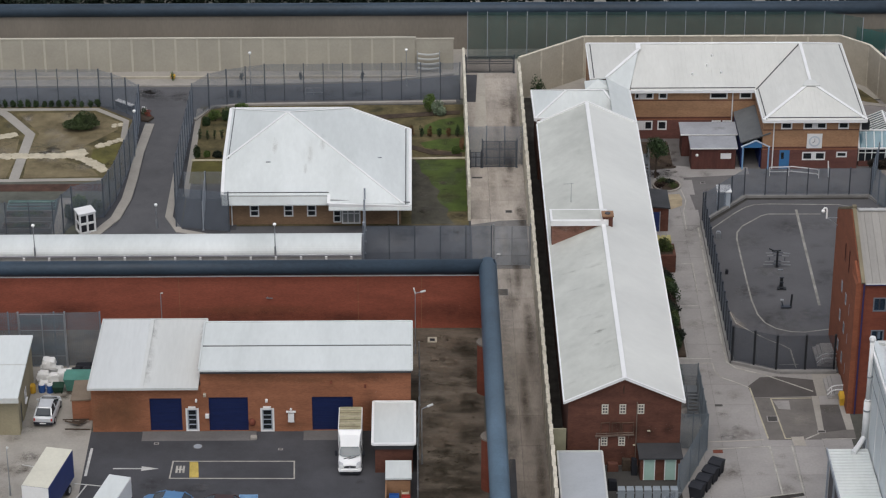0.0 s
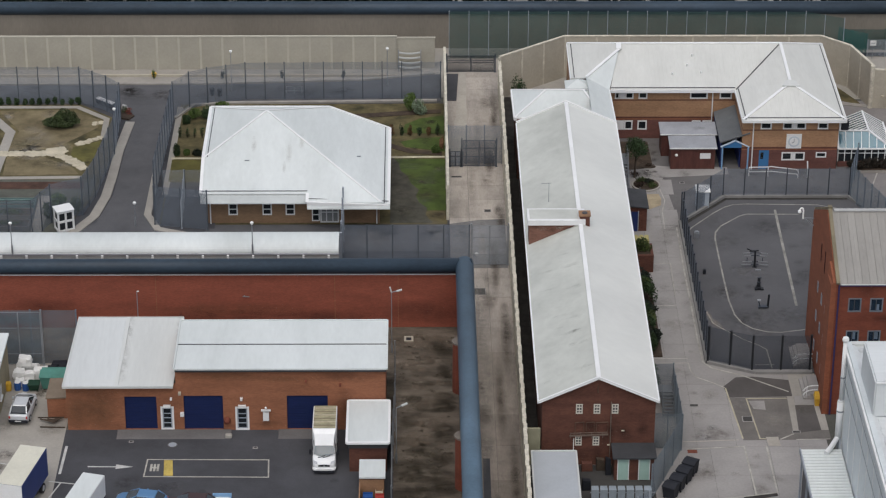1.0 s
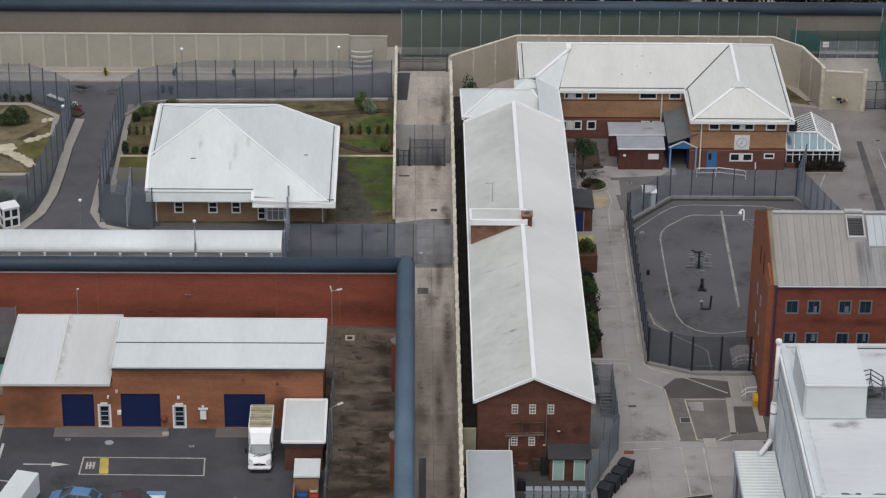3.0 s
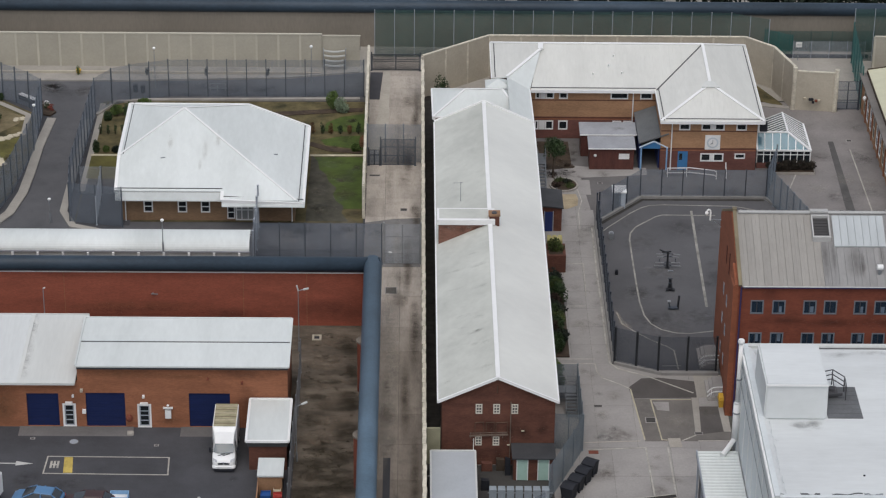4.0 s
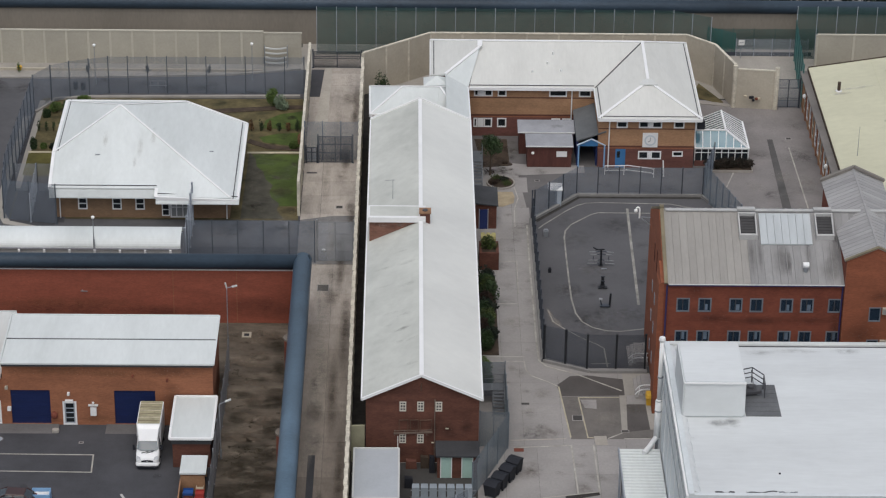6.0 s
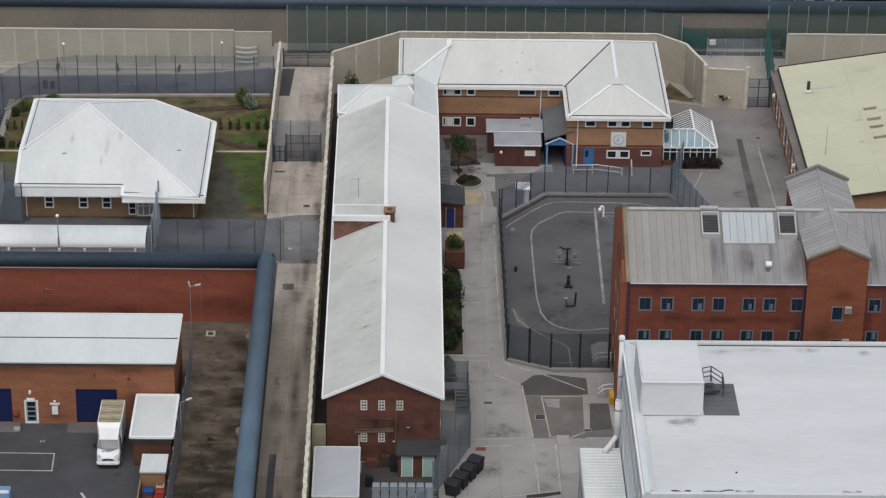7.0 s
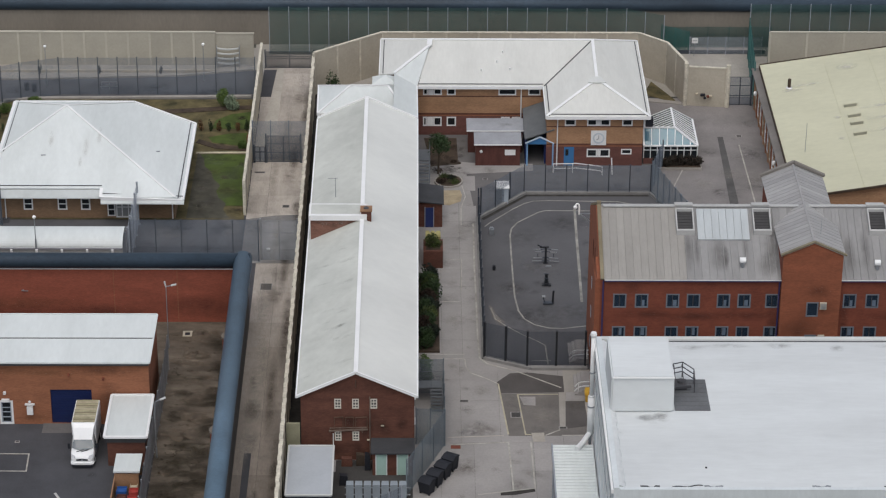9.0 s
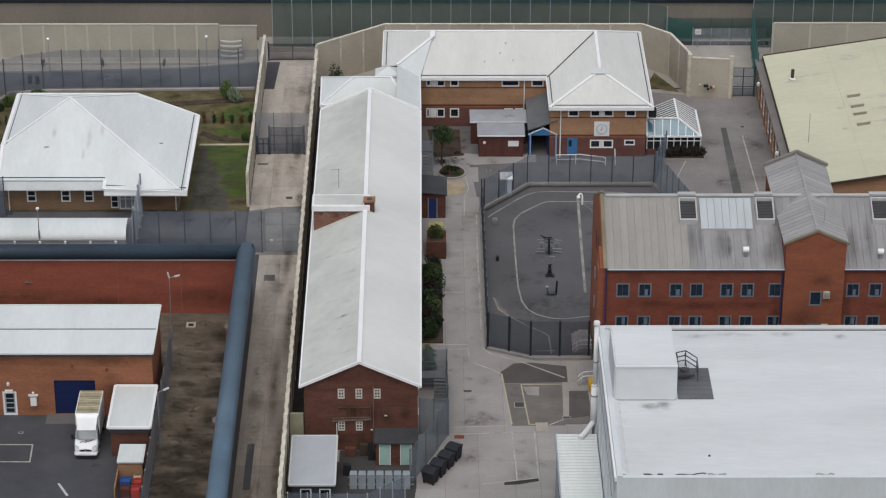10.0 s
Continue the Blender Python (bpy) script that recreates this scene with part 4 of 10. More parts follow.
caps(hip, "ridge_cap", ((A, E1), (D, E1), (E1, E2), (B, E2), (C, E2)), 0.2, 0.06, TRIM, 0.03)
caps(hip, "fascia", ((A, D), (A, B)), 0.14, 0.34, TRIM, -0.1)
x = 13.6
while x < 21.3:
    k = min(1.0, (x - A[0]) / (E1[0] - A[0]), (B[0] - x) / (B[0] - E2[0]))
    bm = bmesh.new()
    bar(bm, (x, A[1] + 0.02, A[2] + 0.03), (x, A[1] + k * (E1[1] - A[1]), A[2] + k * (E1[2] - A[2]) + 0.03), 0.04, 0.06)
    part("roof_seam", bm, ROOF_WHITE, hip)
    x += 0.42
# smooth link roof running from the wing's east slope up to the rear block
LINK = ((20.2, 243.42, 7.13), (22.54, 243.42, 6.14), (22.5, 252.28, 5.62), (23.72, 259.38, 7.66), (23.74, 258.03, 7.57), (20.19, 253.52, 6.47), (20.2, 249.0, 7.0))
bm = bmesh.new()
tops = [bm.verts.new(p) for p in LINK]
lows = [bm.verts.new((p[0], p[1], p[2] - 0.15)) for p in LINK]
for a, b, c in ((0, 1, 6), (1, 2, 6), (2, 5, 6), (2, 4, 5), (2, 3, 4)):
    bm.faces.new((tops[a], tops[b], tops[c]))
    bm.faces.new((lows[c], lows[b], lows[a]))
for i in range(7):
    j = (i + 1) % 7
    bm.faces.new((tops[i], lows[i], lows[j], tops[j]))
part("link_roof", bm, ROOF_WHITE, hip)
bm = bmesh.new()
bar(bm, (22.56, 243.4, 6.06), (22.5, 252.28, 5.56), 0.12, 0.2)
part("link_gutter", bm, TRIM, hip)
bm = bmesh.new()
box(bm, 18.2, 20.4, 251.8, 253.4, 5.0, 6.1)
dorm = part("roof_turret", bm, WHITE, hip)
a, b, c, d, e = (18.0, 251.6, 6.12), (20.6, 251.6, 6.12), (20.6, 253.5, 6.12), (18.0, 253.5, 6.12), (19.3, 252.5, 6.75)
slopes(dorm, "turret_roof", ([a, b, e], [b, c, e], [c, d, e], [d, a, e]), 0.06, ROOF_WHITE)

# ---- tan and red brick block at the rear ----
block = thing("tan_brick_block", (34.0, 252, 0), "two-storey tan and plum brick block under a white hipped roof", "building")
LOW = [(23.1, 23.5), (24.15, 25.0), (25.5, 26.45), (31.0, 31.9), (32.1, 32.95)]
UPP = [(23.1, 23.6), (24.15, 25.0), (25.5, 26.4), (30.7, 32.5), (33.7, 34.95)]
RLOW = [(39.3, 40.35), (40.55, 41.6)]
RUPP = [(37.05, 38.15), (39.25, 40.25), (40.55, 41.55), (42.7, 43.75)]


def banded(axis, c, thick, a0, a1, holes):
    for z0, z1, m in ((-0.05, 2.1, BRICK_REAR), (2.1, 2.22, BRICK_SHED), (2.22, 2.42, BRICK_LONG), (2.42, 4.2, BRICK_TAN), (4.2, 4.32, BRICK_LONG), (4.32, 5.55, BRICK_TAN)):
        inside = [(h[0], h[1], max(h[2], z0), min(h[3], z1)) for h in holes if h[2] < z1 and h[3] > z0]
        bm = bmesh.new()
        holes_wall(bm, axis, c, thick, a0, a1, z0, z1, inside)
        part("wall_band", bm, m, block)


fh = [(a, b, 0.98, 2.0) for a, b in LOW] + [(a, b, 4.4, 5.15) for a, b in UPP]
banded("y", 252.8, 0.3, 22.4, 35.3, fh)
for a, b, c, d in fh:
    window(block, "y", 252.8, a, b, c, d, mullions=0, width=0.13, sill=False)
rh = [(a, b, 0.95, 1.85) for a, b in RLOW] + [(a, b, 4.35, 5.1) for a, b in RUPP] + [(37.05, 38.05, -0.05, 2.05), (42.7, 43.75, 1.25, 1.85)]
banded("y", 245.6, 0.3, 35.3, 44.8, rh)
for a, b in RLOW:
    window(block, "y", 245.6, a, b, 0.95, 1.85, mullions=0, width=0.13, sill=False)
for a, b in RUPP:
    window(block, "y", 245.6, a, b, 4.35, 5.1, mullions=0, width=0.13, sill=False)
window(block, "y", 245.6, 42.7, 43.75, 1.25, 1.85, mullions=0, width=0.12, sill=False)
banded("x", 35.3, 0.3, 245.9, 252.8, [])
banded("x", 44.8, -0.3, 245.9, 263.3, [])
banded("y", 263.3, -0.3, 18.8, 44.8, [])
banded("x", 18.8, 0.3, 254.6, 263.0, [])
bm = bmesh.new()
box(bm, 37.05, 38.05, 245.62, 245.68, 0, 2.05)
dr = part("door", bm, DOOR_BLUE, block, "blue door")
bm = bmesh.new()
box(bm, 37.2, 37.5, 245.60, 245.617, 1.1, 1.8)
part("pane", bm, GLASS, dr)
for x0, x1, y, z0, z1 in ((40.26, 40.54, 245.6, 4.35, 5.1), (40.36, 40.54, 245.6, 0.95, 1.85), (23.62, 24.13, 252.8, 4.4, 5.15), (23.52, 24.13, 252.8, 0.98, 2.0)):
    bm = bmesh.new()
    box(bm, x0, x1, y - 0.03, y - 0.004, z0, z1)
    part("window_panel", bm, WHITE, block, "white panel between windows")
# roof planes: main ridge, east ridge running forwards with a hipped end
RY, RH = 259.4, 7.65
rl, rr, rf = (23.8, RY, RH), (40.45, RY, RH), (40.4, 250.3, 7.3)
fl, fr = (35.2, 245.0, 5.62), (45.4, 245.0, 5.62)
vl, vm = (35.2, 252.3, 5.6), (22.6, 252.3, 5.6)
wl, bl, br = (18.7, 254.3, 6.0), (18.75, 263.3, 6.0), (45.4, 263.6, 5.75)
slopes(block, "roof_slope", ([vm, vl, rr, rl], [bl, wl, (20.19, 253.52, 6.45), (23.74, 258.03, 7.55), rl], [br, bl, rl, rr], [vl, fl, rf, rr], [fr, br, rr, rf], [fl, fr, rf]), 0.12, ROOF_BLOCK)
caps(block, "ridge_cap", ((rl, rr), ((23.74, 258.03, 7.57), (20.19, 253.52, 6.47)), (rl, bl), (rr, br), (rr, rf), (rf, fl), (rf, fr)), 0.3, 0.1, TRIM)
caps(block, "ridge_cap", ((rl, (23.74, 258.03, 7.57)),), 0.5, 0.12, TRIM, 0.06)
bm = bmesh.new()
slab(bm, [(39.5, 249.6, 7.27), (41.3, 249.6, 7.27), (40.85, 250.5, 7.5), (39.95, 250.5, 7.5)], 0.1)
part("ridge_vent", bm, ROOF_GREYWHITE, block)
bm = bmesh.new()
for p, q in ((vm, vl), (vl, fl), (fl, fr), (fr, br), (br, bl), (bl, wl)):
    bar(bm, Vector(p) - Vector((0, 0, 0.15)), Vector(q) - Vector((0, 0, 0.15)), 0.16, 0.3)
part("fascia", bm, TRIM, block, "white fascia")
bm = bmesh.new()
for p, q, s in ((vm, vl, (0, 0.3, 0.12)), (vl, fl, (0.3, 0, 0.12)), (fl, fr, (0, 0.3, 0.12)), (fr, br, (-0.3, 0, 0.12)), (bl, wl, (0.35, 0, 0.12))):
    bar(bm, Vector(p) + Vector(s), Vector(q) + Vector(s), 0.09, 0.06)
bar(bm, Vector(vl) + Vector((0.1, 0, 0.06)), Vector(rr) + Vector((0, 0, 0.02)), 0.12, 0.06)
part("gutter", bm, GUTTER, block, "dark gutter line")
for x, y in ((29.0, 254.6), (30.6, 255.9), (31.9, 254.8), (31.2, 257.4)):
    bm = bmesh.new()
    z = 5.6 + (y - 252.3) * 0.29
    rod(bm, (x, y, z - 0.1), (x, y, z + 0.25), 0.09)
    part("vent_pipe", bm, WHITE, block)
# standing seams of the metal roof sheets
bm = bmesh.new()
bar(bm, (0, 252.32, 5.61), (0, RY - 0.15, RH - 0.04), 0.03, 0.035)
seam = finish("roof_seam", bm, ROOF_BLOCK)
x = 24.3
while x < 40.2:
    if x < 35.1:
        piece("roof_seam", seam, block, Matrix.Translation((x, 0, 0)))
    else:
        k = (x - vl[0]) / (rr[0] - vl[0])
        bm = bmesh.new()
        bar(bm, (x, vl[1] + k * (RY - vl[1]), vl[2] + k * (RH - vl[2]) + 0.01), (x, RY - 0.15, RH - 0.04), 0.03, 0.035)
        part("roof_seam", bm, ROOF_BLOCK, block)
    x += 0.42
x = 35.6
while x < 45.2:
    k = (x - fl[0]) / (rf[0] - fl[0]) if x < rf[0] else (fr[0] - x) / (fr[0] - rf[0])
    bm = bmesh.new()
    bar(bm, (x, fl[1] + 0.02, fl[2] + 0.01), (x, fl[1] + k * (rf[1] - fl[1]), fl[2] + k * (rf[2] - fl[2]) + 0.01), 0.03, 0.035)
    part("roof_seam", bm, ROOF_BLOCK, block)
    x += 0.42
for x, y in ((33.0, 252.7), (36.35, 245.5)):
    bm = bmesh.new()
    rod(bm, (x, y, 0), (x, y, 5.1), 0.06)
    part("downpipe", bm, WHITE, block)
clock = thing("wall_clock", (40.43, 245.55, 3.1), "white square wall panel with a pale round dial", "clock")
bm = bmesh.new()
box(bm, 39.68, 41.18, 245.48, 245.58, 2.3, 3.85)
part("panel", bm, WHITE, clock)
bm = bmesh.new()
rod(bm, (40.43, 245.475, 3.07), (40.43, 245.44, 3.07), 0.58, sides=28)
dial = part("dial", bm, mat("dial_grey", (0.54, 0.59, 0.63), 0.6, 0.05), clock, "pale grey round dial")
bm = bmesh.new()
rod(bm, (40.43, 245.437, 3.07), (40.43, 245.42, 3.07), 0.42, sides=24)
part("inner_disc", bm, WHITE, dial)
bm = bmesh.new()
bar(bm, (40.43, 245.41, 3.02), (40.43, 245.41, 3.42), 0.05)
bar(bm, (40.43, 245.41, 3.07), (40.23, 245.41, 2.92), 0.06)
part("pointer", bm, STEEL, dial)

bm = bmesh.new()
box(bm, 45.0, 45.75, 245.3, 246.0, 4.35, 5.25)
bmesh.ops.bevel(bm, geom=bm.edges[:], offset=0.06, segments=1, affect="EDGES")
unit = part("wall_unit", bm, BLACK, block, "black box unit under the eaves")
bm = bmesh.new()
box(bm, 44.82, 44.98, 245.4, 245.9, 4.3, 5.3)
part("backing", bm, WHITE, unit)

# blue-framed porch with a covered way behind it
porch = thing("entrance_porch", (34.5, 245.6, 0), "blue-framed gabled porch with grey roof over the entrance way", "porch")
bm = bmesh.new()
for x in (33.4, 35.95):
    box(bm, x - 0.07, x + 0.07, 245.5, 245.7, 0, 2.36)
part("frame", bm, FRAME_BLUE, porch)
bm = bmesh.new()
bar(bm, (33.2, 245.6, 2.42), (34.63, 245.6, 3.12), 0.16, 0.1)
bar(bm, (34.63, 245.6, 3.12), (36.05, 245.6, 2.42), 0.16, 0.1)
part("verge_trim", bm, FRAME_PALE, porch, "pale blue-white verge trim")
bm = bmesh.new()
prism(bm, [(33.35, 245.64, 2.3), (36.0, 245.64, 2.3), (36.0, 245.64, 2.4), (34.63, 245.64, 3.05), (33.35, 245.64, 2.4)], [(33.35, 245.7, 2.3), (36.0, 245.7, 2.3), (36.0, 245.7, 2.4), (34.63, 245.7, 3.05), (33.35, 245.7, 2.4)])
part("gable_panel", bm, DOOR_BLUE, porch, "deep blue gable panel")
bm = bmesh.new()
slab(bm, [(33.15, 245.72, 2.86), (35.28, 245.72, 3.7), (35.28, 252.7, 3.8), (33.15, 252.7, 3.0)], 0.1)
bar(bm, (33.15, 245.76, 2.82), (36.05, 245.5, 3.98), 0.12, 0.12)
part("roof", bm, mat("felt_slate", (0.13, 0.138, 0.142), 0.7, 0.12, 1.2, 6), porch)
for x in (33.3, 35.2):
    for i in range(7):
        bm = bmesh.new()
        box(bm, x - 0.06, x + 0.06, 246 + i * 1.05, 246.9 + i * 1.05, 0, 2.7)
        part("side_screen", bm, NAVY, porch)

# timber sheds
def shed(x0, x1, y0, y1, h, slope, label, notice=False):
    t = thing("timber_shed", (x0, y0, 0), label, "shed", "timber sheds")
    bm = bmesh.new()
    box(bm, x0, x1, y0, y1, 0, h)
    part("body", bm, TIMBER, t)
    n = round((x1 - x0) / 0.3)
    for i in range(n):
        bm = bmesh.new()
        a = x0 + (x1 - x0) * i / n
        box(bm, a + 0.012, a + (x1 - x0) / n - 0.012, y0 - 0.025, y0 - 0.002, 0.05, h - 0.02)
        part("board", bm, TIMBER, t)
    bm = bmesh.new()
    slab(bm, [(x0 - 0.15, y0 - 0.2, h + 0.12), (x1 + 0.15, y0 - 0.2, h + 0.12), (x1 + 0.15, y1 + 0.15, h + slope), (x0 - 0.15, y1 + 0.15, h + slope)], 0.1)
    part("roof", bm, ROOF_GREY, t, "pale grey felt roof")
    bm = bmesh.new()
    box(bm, x0 - 0.16, x1 + 0.16, y0 - 0.26, y0 - 0.205, h + 0.0, h + 0.12)
    part("fascia", bm, WHITE, t)
    if slope < 0.32:
        stain(t, STAIN_SOOT, (x1 - 1.6, y0 + 1.0, h + 0.22), 0.8, 0.5, (3, 0, 0))
    if notice:
        bm = bmesh.new()
        box(bm, x1 - 1.5, x1 - 0.45, y0 - 0.05, y0 - 0.027, 1.15, 1.75)
        part("notice_board", bm, WHITE, t, "white notice board")
        bm = bmesh.new()
        ball(bm, (x0 + 0.55, y0 - 0.05, 1.55), 0.16, 1.0)
        part("bulkhead_light", bm, SACK, t)
    return t


shed(28.3, 32.7, 245.6, 247.6, 2.3, 0.35, "red-brown timber shed with a pale grey roof", True)
shed(27.6, 33.0, 248.6, 250.8, 2.4, 0.3, "older red-brown timber shed with a stained grey roof")

# conservatory
cons = thing("conservatory", (48.2, 249.5, 0), "white-framed glass conservatory with a hipped roof", "conservatory")
CX0, CX1, CY0, CY1, CH = 45.0, 50.35, 246.1, 252.4, 1.9
YR, ZR = 247.4, 3.3
ra, rg0, rg1 = Vector((CX0, YR, ZR)), Vector((48.1, YR, ZR)), Vector((48.1, CY1 - 0.3, ZR))
bm = bmesh.new()
for i in range(9):
    x = CX0 + (CX1 - CX0) * i / 8
    box(bm, x - 0.04, x + 0.04, CY0, CY0 + 0.08, 0.6, CH)
for i in range(8):
    y = CY0 + 0.1 + (CY1 - CY0 - 0.1) * i / 7
    box(bm, CX1 - 0.08, CX1, y, y + 0.08, 0.6, CH)
box(bm, CX0, CX1, CY0 - 0.02, CY0 + 0.1, CH - 0.05, CH + 0.08)
box(bm, CX1 - 0.1, CX1 + 0.02, CY0 + 0.1, CY1, CH - 0.05, CH + 0.08)
box(bm, CX0, CX1, CY0 - 0.01, CY0 + 0.09, 1.45, 1.52)
part("frame", bm, TRIM, cons)
p0, p1, p2 = Vector((CX0, CY0, CH)), Vector((CX1, CY0, CH)), Vector((CX1, CY1, CH))


def roof_bar(a, b, w=0.07, h=0.06):
    bm = bmesh.new()
    bar(bm, a, b, w, h)
    part("roof_bar", bm, TRIM, cons)


UP6, UP3 = Vector((0, 0, 0.06)), Vector((0, 0, 0.03))
for i in range(8):
    k = i / 7
    roof_bar(p0.lerp(p1, k) + UP6, ra.lerp(rg0, min(1, k * 1.8)) if k < 0.56 else rg0.lerp(p1, (k - 0.56) / 0.44) + UP3)
for i in range(11):
    k = i / 10
    roof_bar(p1.lerp(p2, k) + UP6, rg0.lerp(rg1, k) + UP3, 0.075, 0.08)
va, vb, vc = Vector((45.6, 249.6, 2.2)), Vector((45.6, CY1 - 0.3, 2.2)), Vector((CX0, 249.6, 2.2))
for i in range(10):
    y = YR + 0.35 + i * (CY1 - 0.65 - YR) / 9
    k = min(1.0, (y - YR) / (249.6 - YR))
    roof_bar(Vector((48.1, y, ZR + 0.05)), Vector((48.1 - 2.5 * k, y, ZR - 1.1 * k + 0.05)), 0.075, 0.08)
for i in range(3):
    x = CX0 + 0.2 + i * 0.9
    roof_bar(Vector((x, YR, ZR + 0.05)), rg0.lerp(va, min(1.0, (48.1 - x) / 2.5)) + UP6, 0.08, 0.08)
for a, b in ((ra, rg0), (rg0, rg1), (rg0, p1), (p0, ra), (rg0, va), (va, vb), (p1, p2), (p0, p1)):
    roof_bar(a + Vector((0, 0, 0.06)), b + Vector((0, 0, 0.06)), 0.17, 0.12)
bm = bmesh.new()
slab(bm, [tuple(p) for p in (p0, p1, rg0, ra)], 0.02)
gl = part("roof_glass", bm, GLASS_BLUE, cons, "pale blue glass roof")
gl.visible_shadow = False
for poly in ([p1, p2, rg1, rg0], [rg0, rg1, vb, va], [ra, rg0, va, vc]):
    bm = bmesh.new()
    slab(bm, [tuple(p) for p in poly], 0.02)
    part("roof_glass", bm, GLASS_PALE, cons, "clear glass roof")
bm = bmesh.new()
box(bm, CX0 + 0.1, CX1 - 0.1, CY0 + 0.03, CY0 + 0.05, 0.6, CH - 0.05)
part("wall_glass", bm, GLASS, cons)
bm = bmesh.new()
box(bm, CX1 - 0.05, CX1 - 0.03, CY0 + 0.1, CY1, 0.6, CH - 0.05)
part("wall_glass", bm, GLASS, cons)
bm = bmesh.new()
box(bm, CX0, CX1, CY0, CY0 + 0.2, 0, 0.6)
box(bm, CX1 - 0.2, CX1, CY0 + 0.2, CY1, 0, 0.6)
part("dwarf_wall", bm, BRICK_REAR, cons)
bm = bmesh.new()
box(bm, 46.1, 50.7, 244.6, 245.8, 0, 0.25)
planter = thing("planter", (48, 246, 0), "low stone-edged planter filled with dark plants", "planter")
part("planter_wall", bm, KERB, planter)
bm = bmesh.new()
box(bm, 46.2, 50.6, 244.7, 245.7, 0.25, 0.28)
part("soil", bm, SOIL, planter)
for i in range(6):
    shrub((46.4 + i * 0.8, 245.2, 0.27), (0.7, 0.55, 0.85), mat("hedge_brown", (0.035, 0.028, 0.02), 0.8, 0.3, 4, 14) if i == 0 else bpy.data.materials["hedge_brown"], "dark brown low bush growing in the planter", 380, 0.12, group="planter bushes")

# ---- white-roofed day centre with its pyramid roof ----
centre = thing("day_centre", (-8.5, 241, 0), "single-storey tan brick centre under a white pyramid roof", "building")
ap = (-11.5, 243.2, 7.55)
K = 0.395


def on_roof(x, y):
    return 7.55 - K * max(x + 11.5, -11.5 - x, 243.2 - y, y - 243.2)


q = {n: (x, y, on_roof(x, y)) for n, x, y in (("fl", -17.4, 233.05), ("wl", -17.4, 237.3), ("bl", -17.4, 249.1), ("br", -5.6, 249.1), ("rb", 0.4, 249.1), ("rf", 0.4, 232.0), ("nf", -7.3, 232.0), ("nb", -7.3, 233.05))}
fr2 = (-0.3, 232.0, on_roof(-0.3, 232.0))
slopes(centre, "roof_slope", ([q["fl"], q["nb"], q["nf"], fr2, ap, q["wl"]], [q["wl"], ap, q["bl"]], [q["bl"], ap, q["br"]], [fr2, q["rf"], q["rb"], q["br"], ap]), 0.12, ROOF_WHITE)
caps(centre, "hip_cap", ((ap, q["wl"]), (ap, fr2), (ap, q["bl"]), (ap, q["br"])), 0.2, 0.05, TRIM, 0.04)
bm = bmesh.new()
for p, r in ((q["fl"], q["wl"]), (q["wl"], q["bl"]), (q["bl"], q["br"]), (q["br"], q["rb"]), (q["rb"], q["rf"]), (q["rf"], q["nf"]), (q["nf"], q["nb"])):
    bar(bm, Vector(p) - Vector((0, 0, 0.06)), Vector(r) - Vector((0, 0, 0.06)), 0.3, 0.3)
part("fascia", bm, TRIM, centre)
bm = bmesh.new()
for p, r, s in ((q["wl"], q["bl"], (0.42, 0, 0.17)), (q["rb"], q["rf"], (-0.42, 0, 0.2)), (q["nf"], q["rf"], (0, 0.42, 0.2)), (q["fl"], q["nb"], (0, 0.28, 0.15))):
    bar(bm, Vector(p) + Vector(s), Vector(r) + Vector(s), 0.08, 0.05)
part("gutter", bm, GUTTER, centre, "dark gutter line")
bm = bmesh.new()
slab(bm, [(-17.45, 232.72, 2.7), (-7.35, 232.72, 2.7), (-7.35, 233.0, 3.42), (-17.45, 233.0, 3.42)], 0.1)
part("deep_fascia", bm, ROOF_WHITE, centre, "deep sloping pale fascia")
bm = bmesh.new()
slab(bm, [(-7.3, 231.74, 2.6), (0.55, 231.74, 2.6), (0.55, 231.94, 3.02), (-7.3, 231.94, 3.02)], 0.1)
part("deep_fascia", bm, ROOF_WHITE, centre, "deep sloping pale fascia")
CW = [(-14.9, -14.0), (-11.65, -10.75), (-9.45, -8.55)]
ch_ = [(a, b, 0.85, 2.1) for a, b in CW] + [(-6.95, -4.35, 0.2, 2.25)]
bm = bmesh.new()
holes_wall(bm, "y", 233.9, 0.3, -17.0, -0.5, -0.05, 3.2, ch_)
box(bm, -17.0, -16.7, 237.6, 248.7, -0.05, 4.9)
box(bm, -17.0, -16.7, 234.2, 237.6, -0.05, 3.3)
box(bm, -0.8, -0.5, 234.2, 248.7, -0.05, 3.0)
box(bm, -16.7, -5.6, 248.4, 248.7, -0.05, 5.0)
box(bm, -5.6, -0.8, 248.4, 248.7, -0.05, 3.2)
part("wall", bm, BRICK_BROWN, centre)
for a, b in CW:
    window(centre, "y", 233.9, a, b, 0.85, 2.1, mullions=0, transoms=1, width=0.12, sill=False)
window(centre, "y", 233.9, -6.95, -6.2, 0.2, 2.25, mullions=0, transoms=2, width=0.1, sill=False)
window(centre, "y", 233.9, -6.15, -4.35, 0.05, 2.25, mullions=2, width=0.14, transoms=1, sill=False, glass=PANE_GREY, name="double_door", label="white double entrance door")
for x in (-16.6, -0.75):
    bm = bmesh.new()
    rod(bm, (x, 233.75, 0), (x, 233.75, 2.3), 0.06)
    part("downpipe", bm, WHITE, centre)
for x, y in ((-2.6, 240.1), (-13.2, 237.0)):
    bm = bmesh.new()
    z = on_roof(x, y)
    bar(bm, (x - 0.2, y, z + 0.03), (x + 0.25, y + 0.05, z + 0.03), 0.12, 0.06)
    part("roof_patch", bm, STEEL, centre)

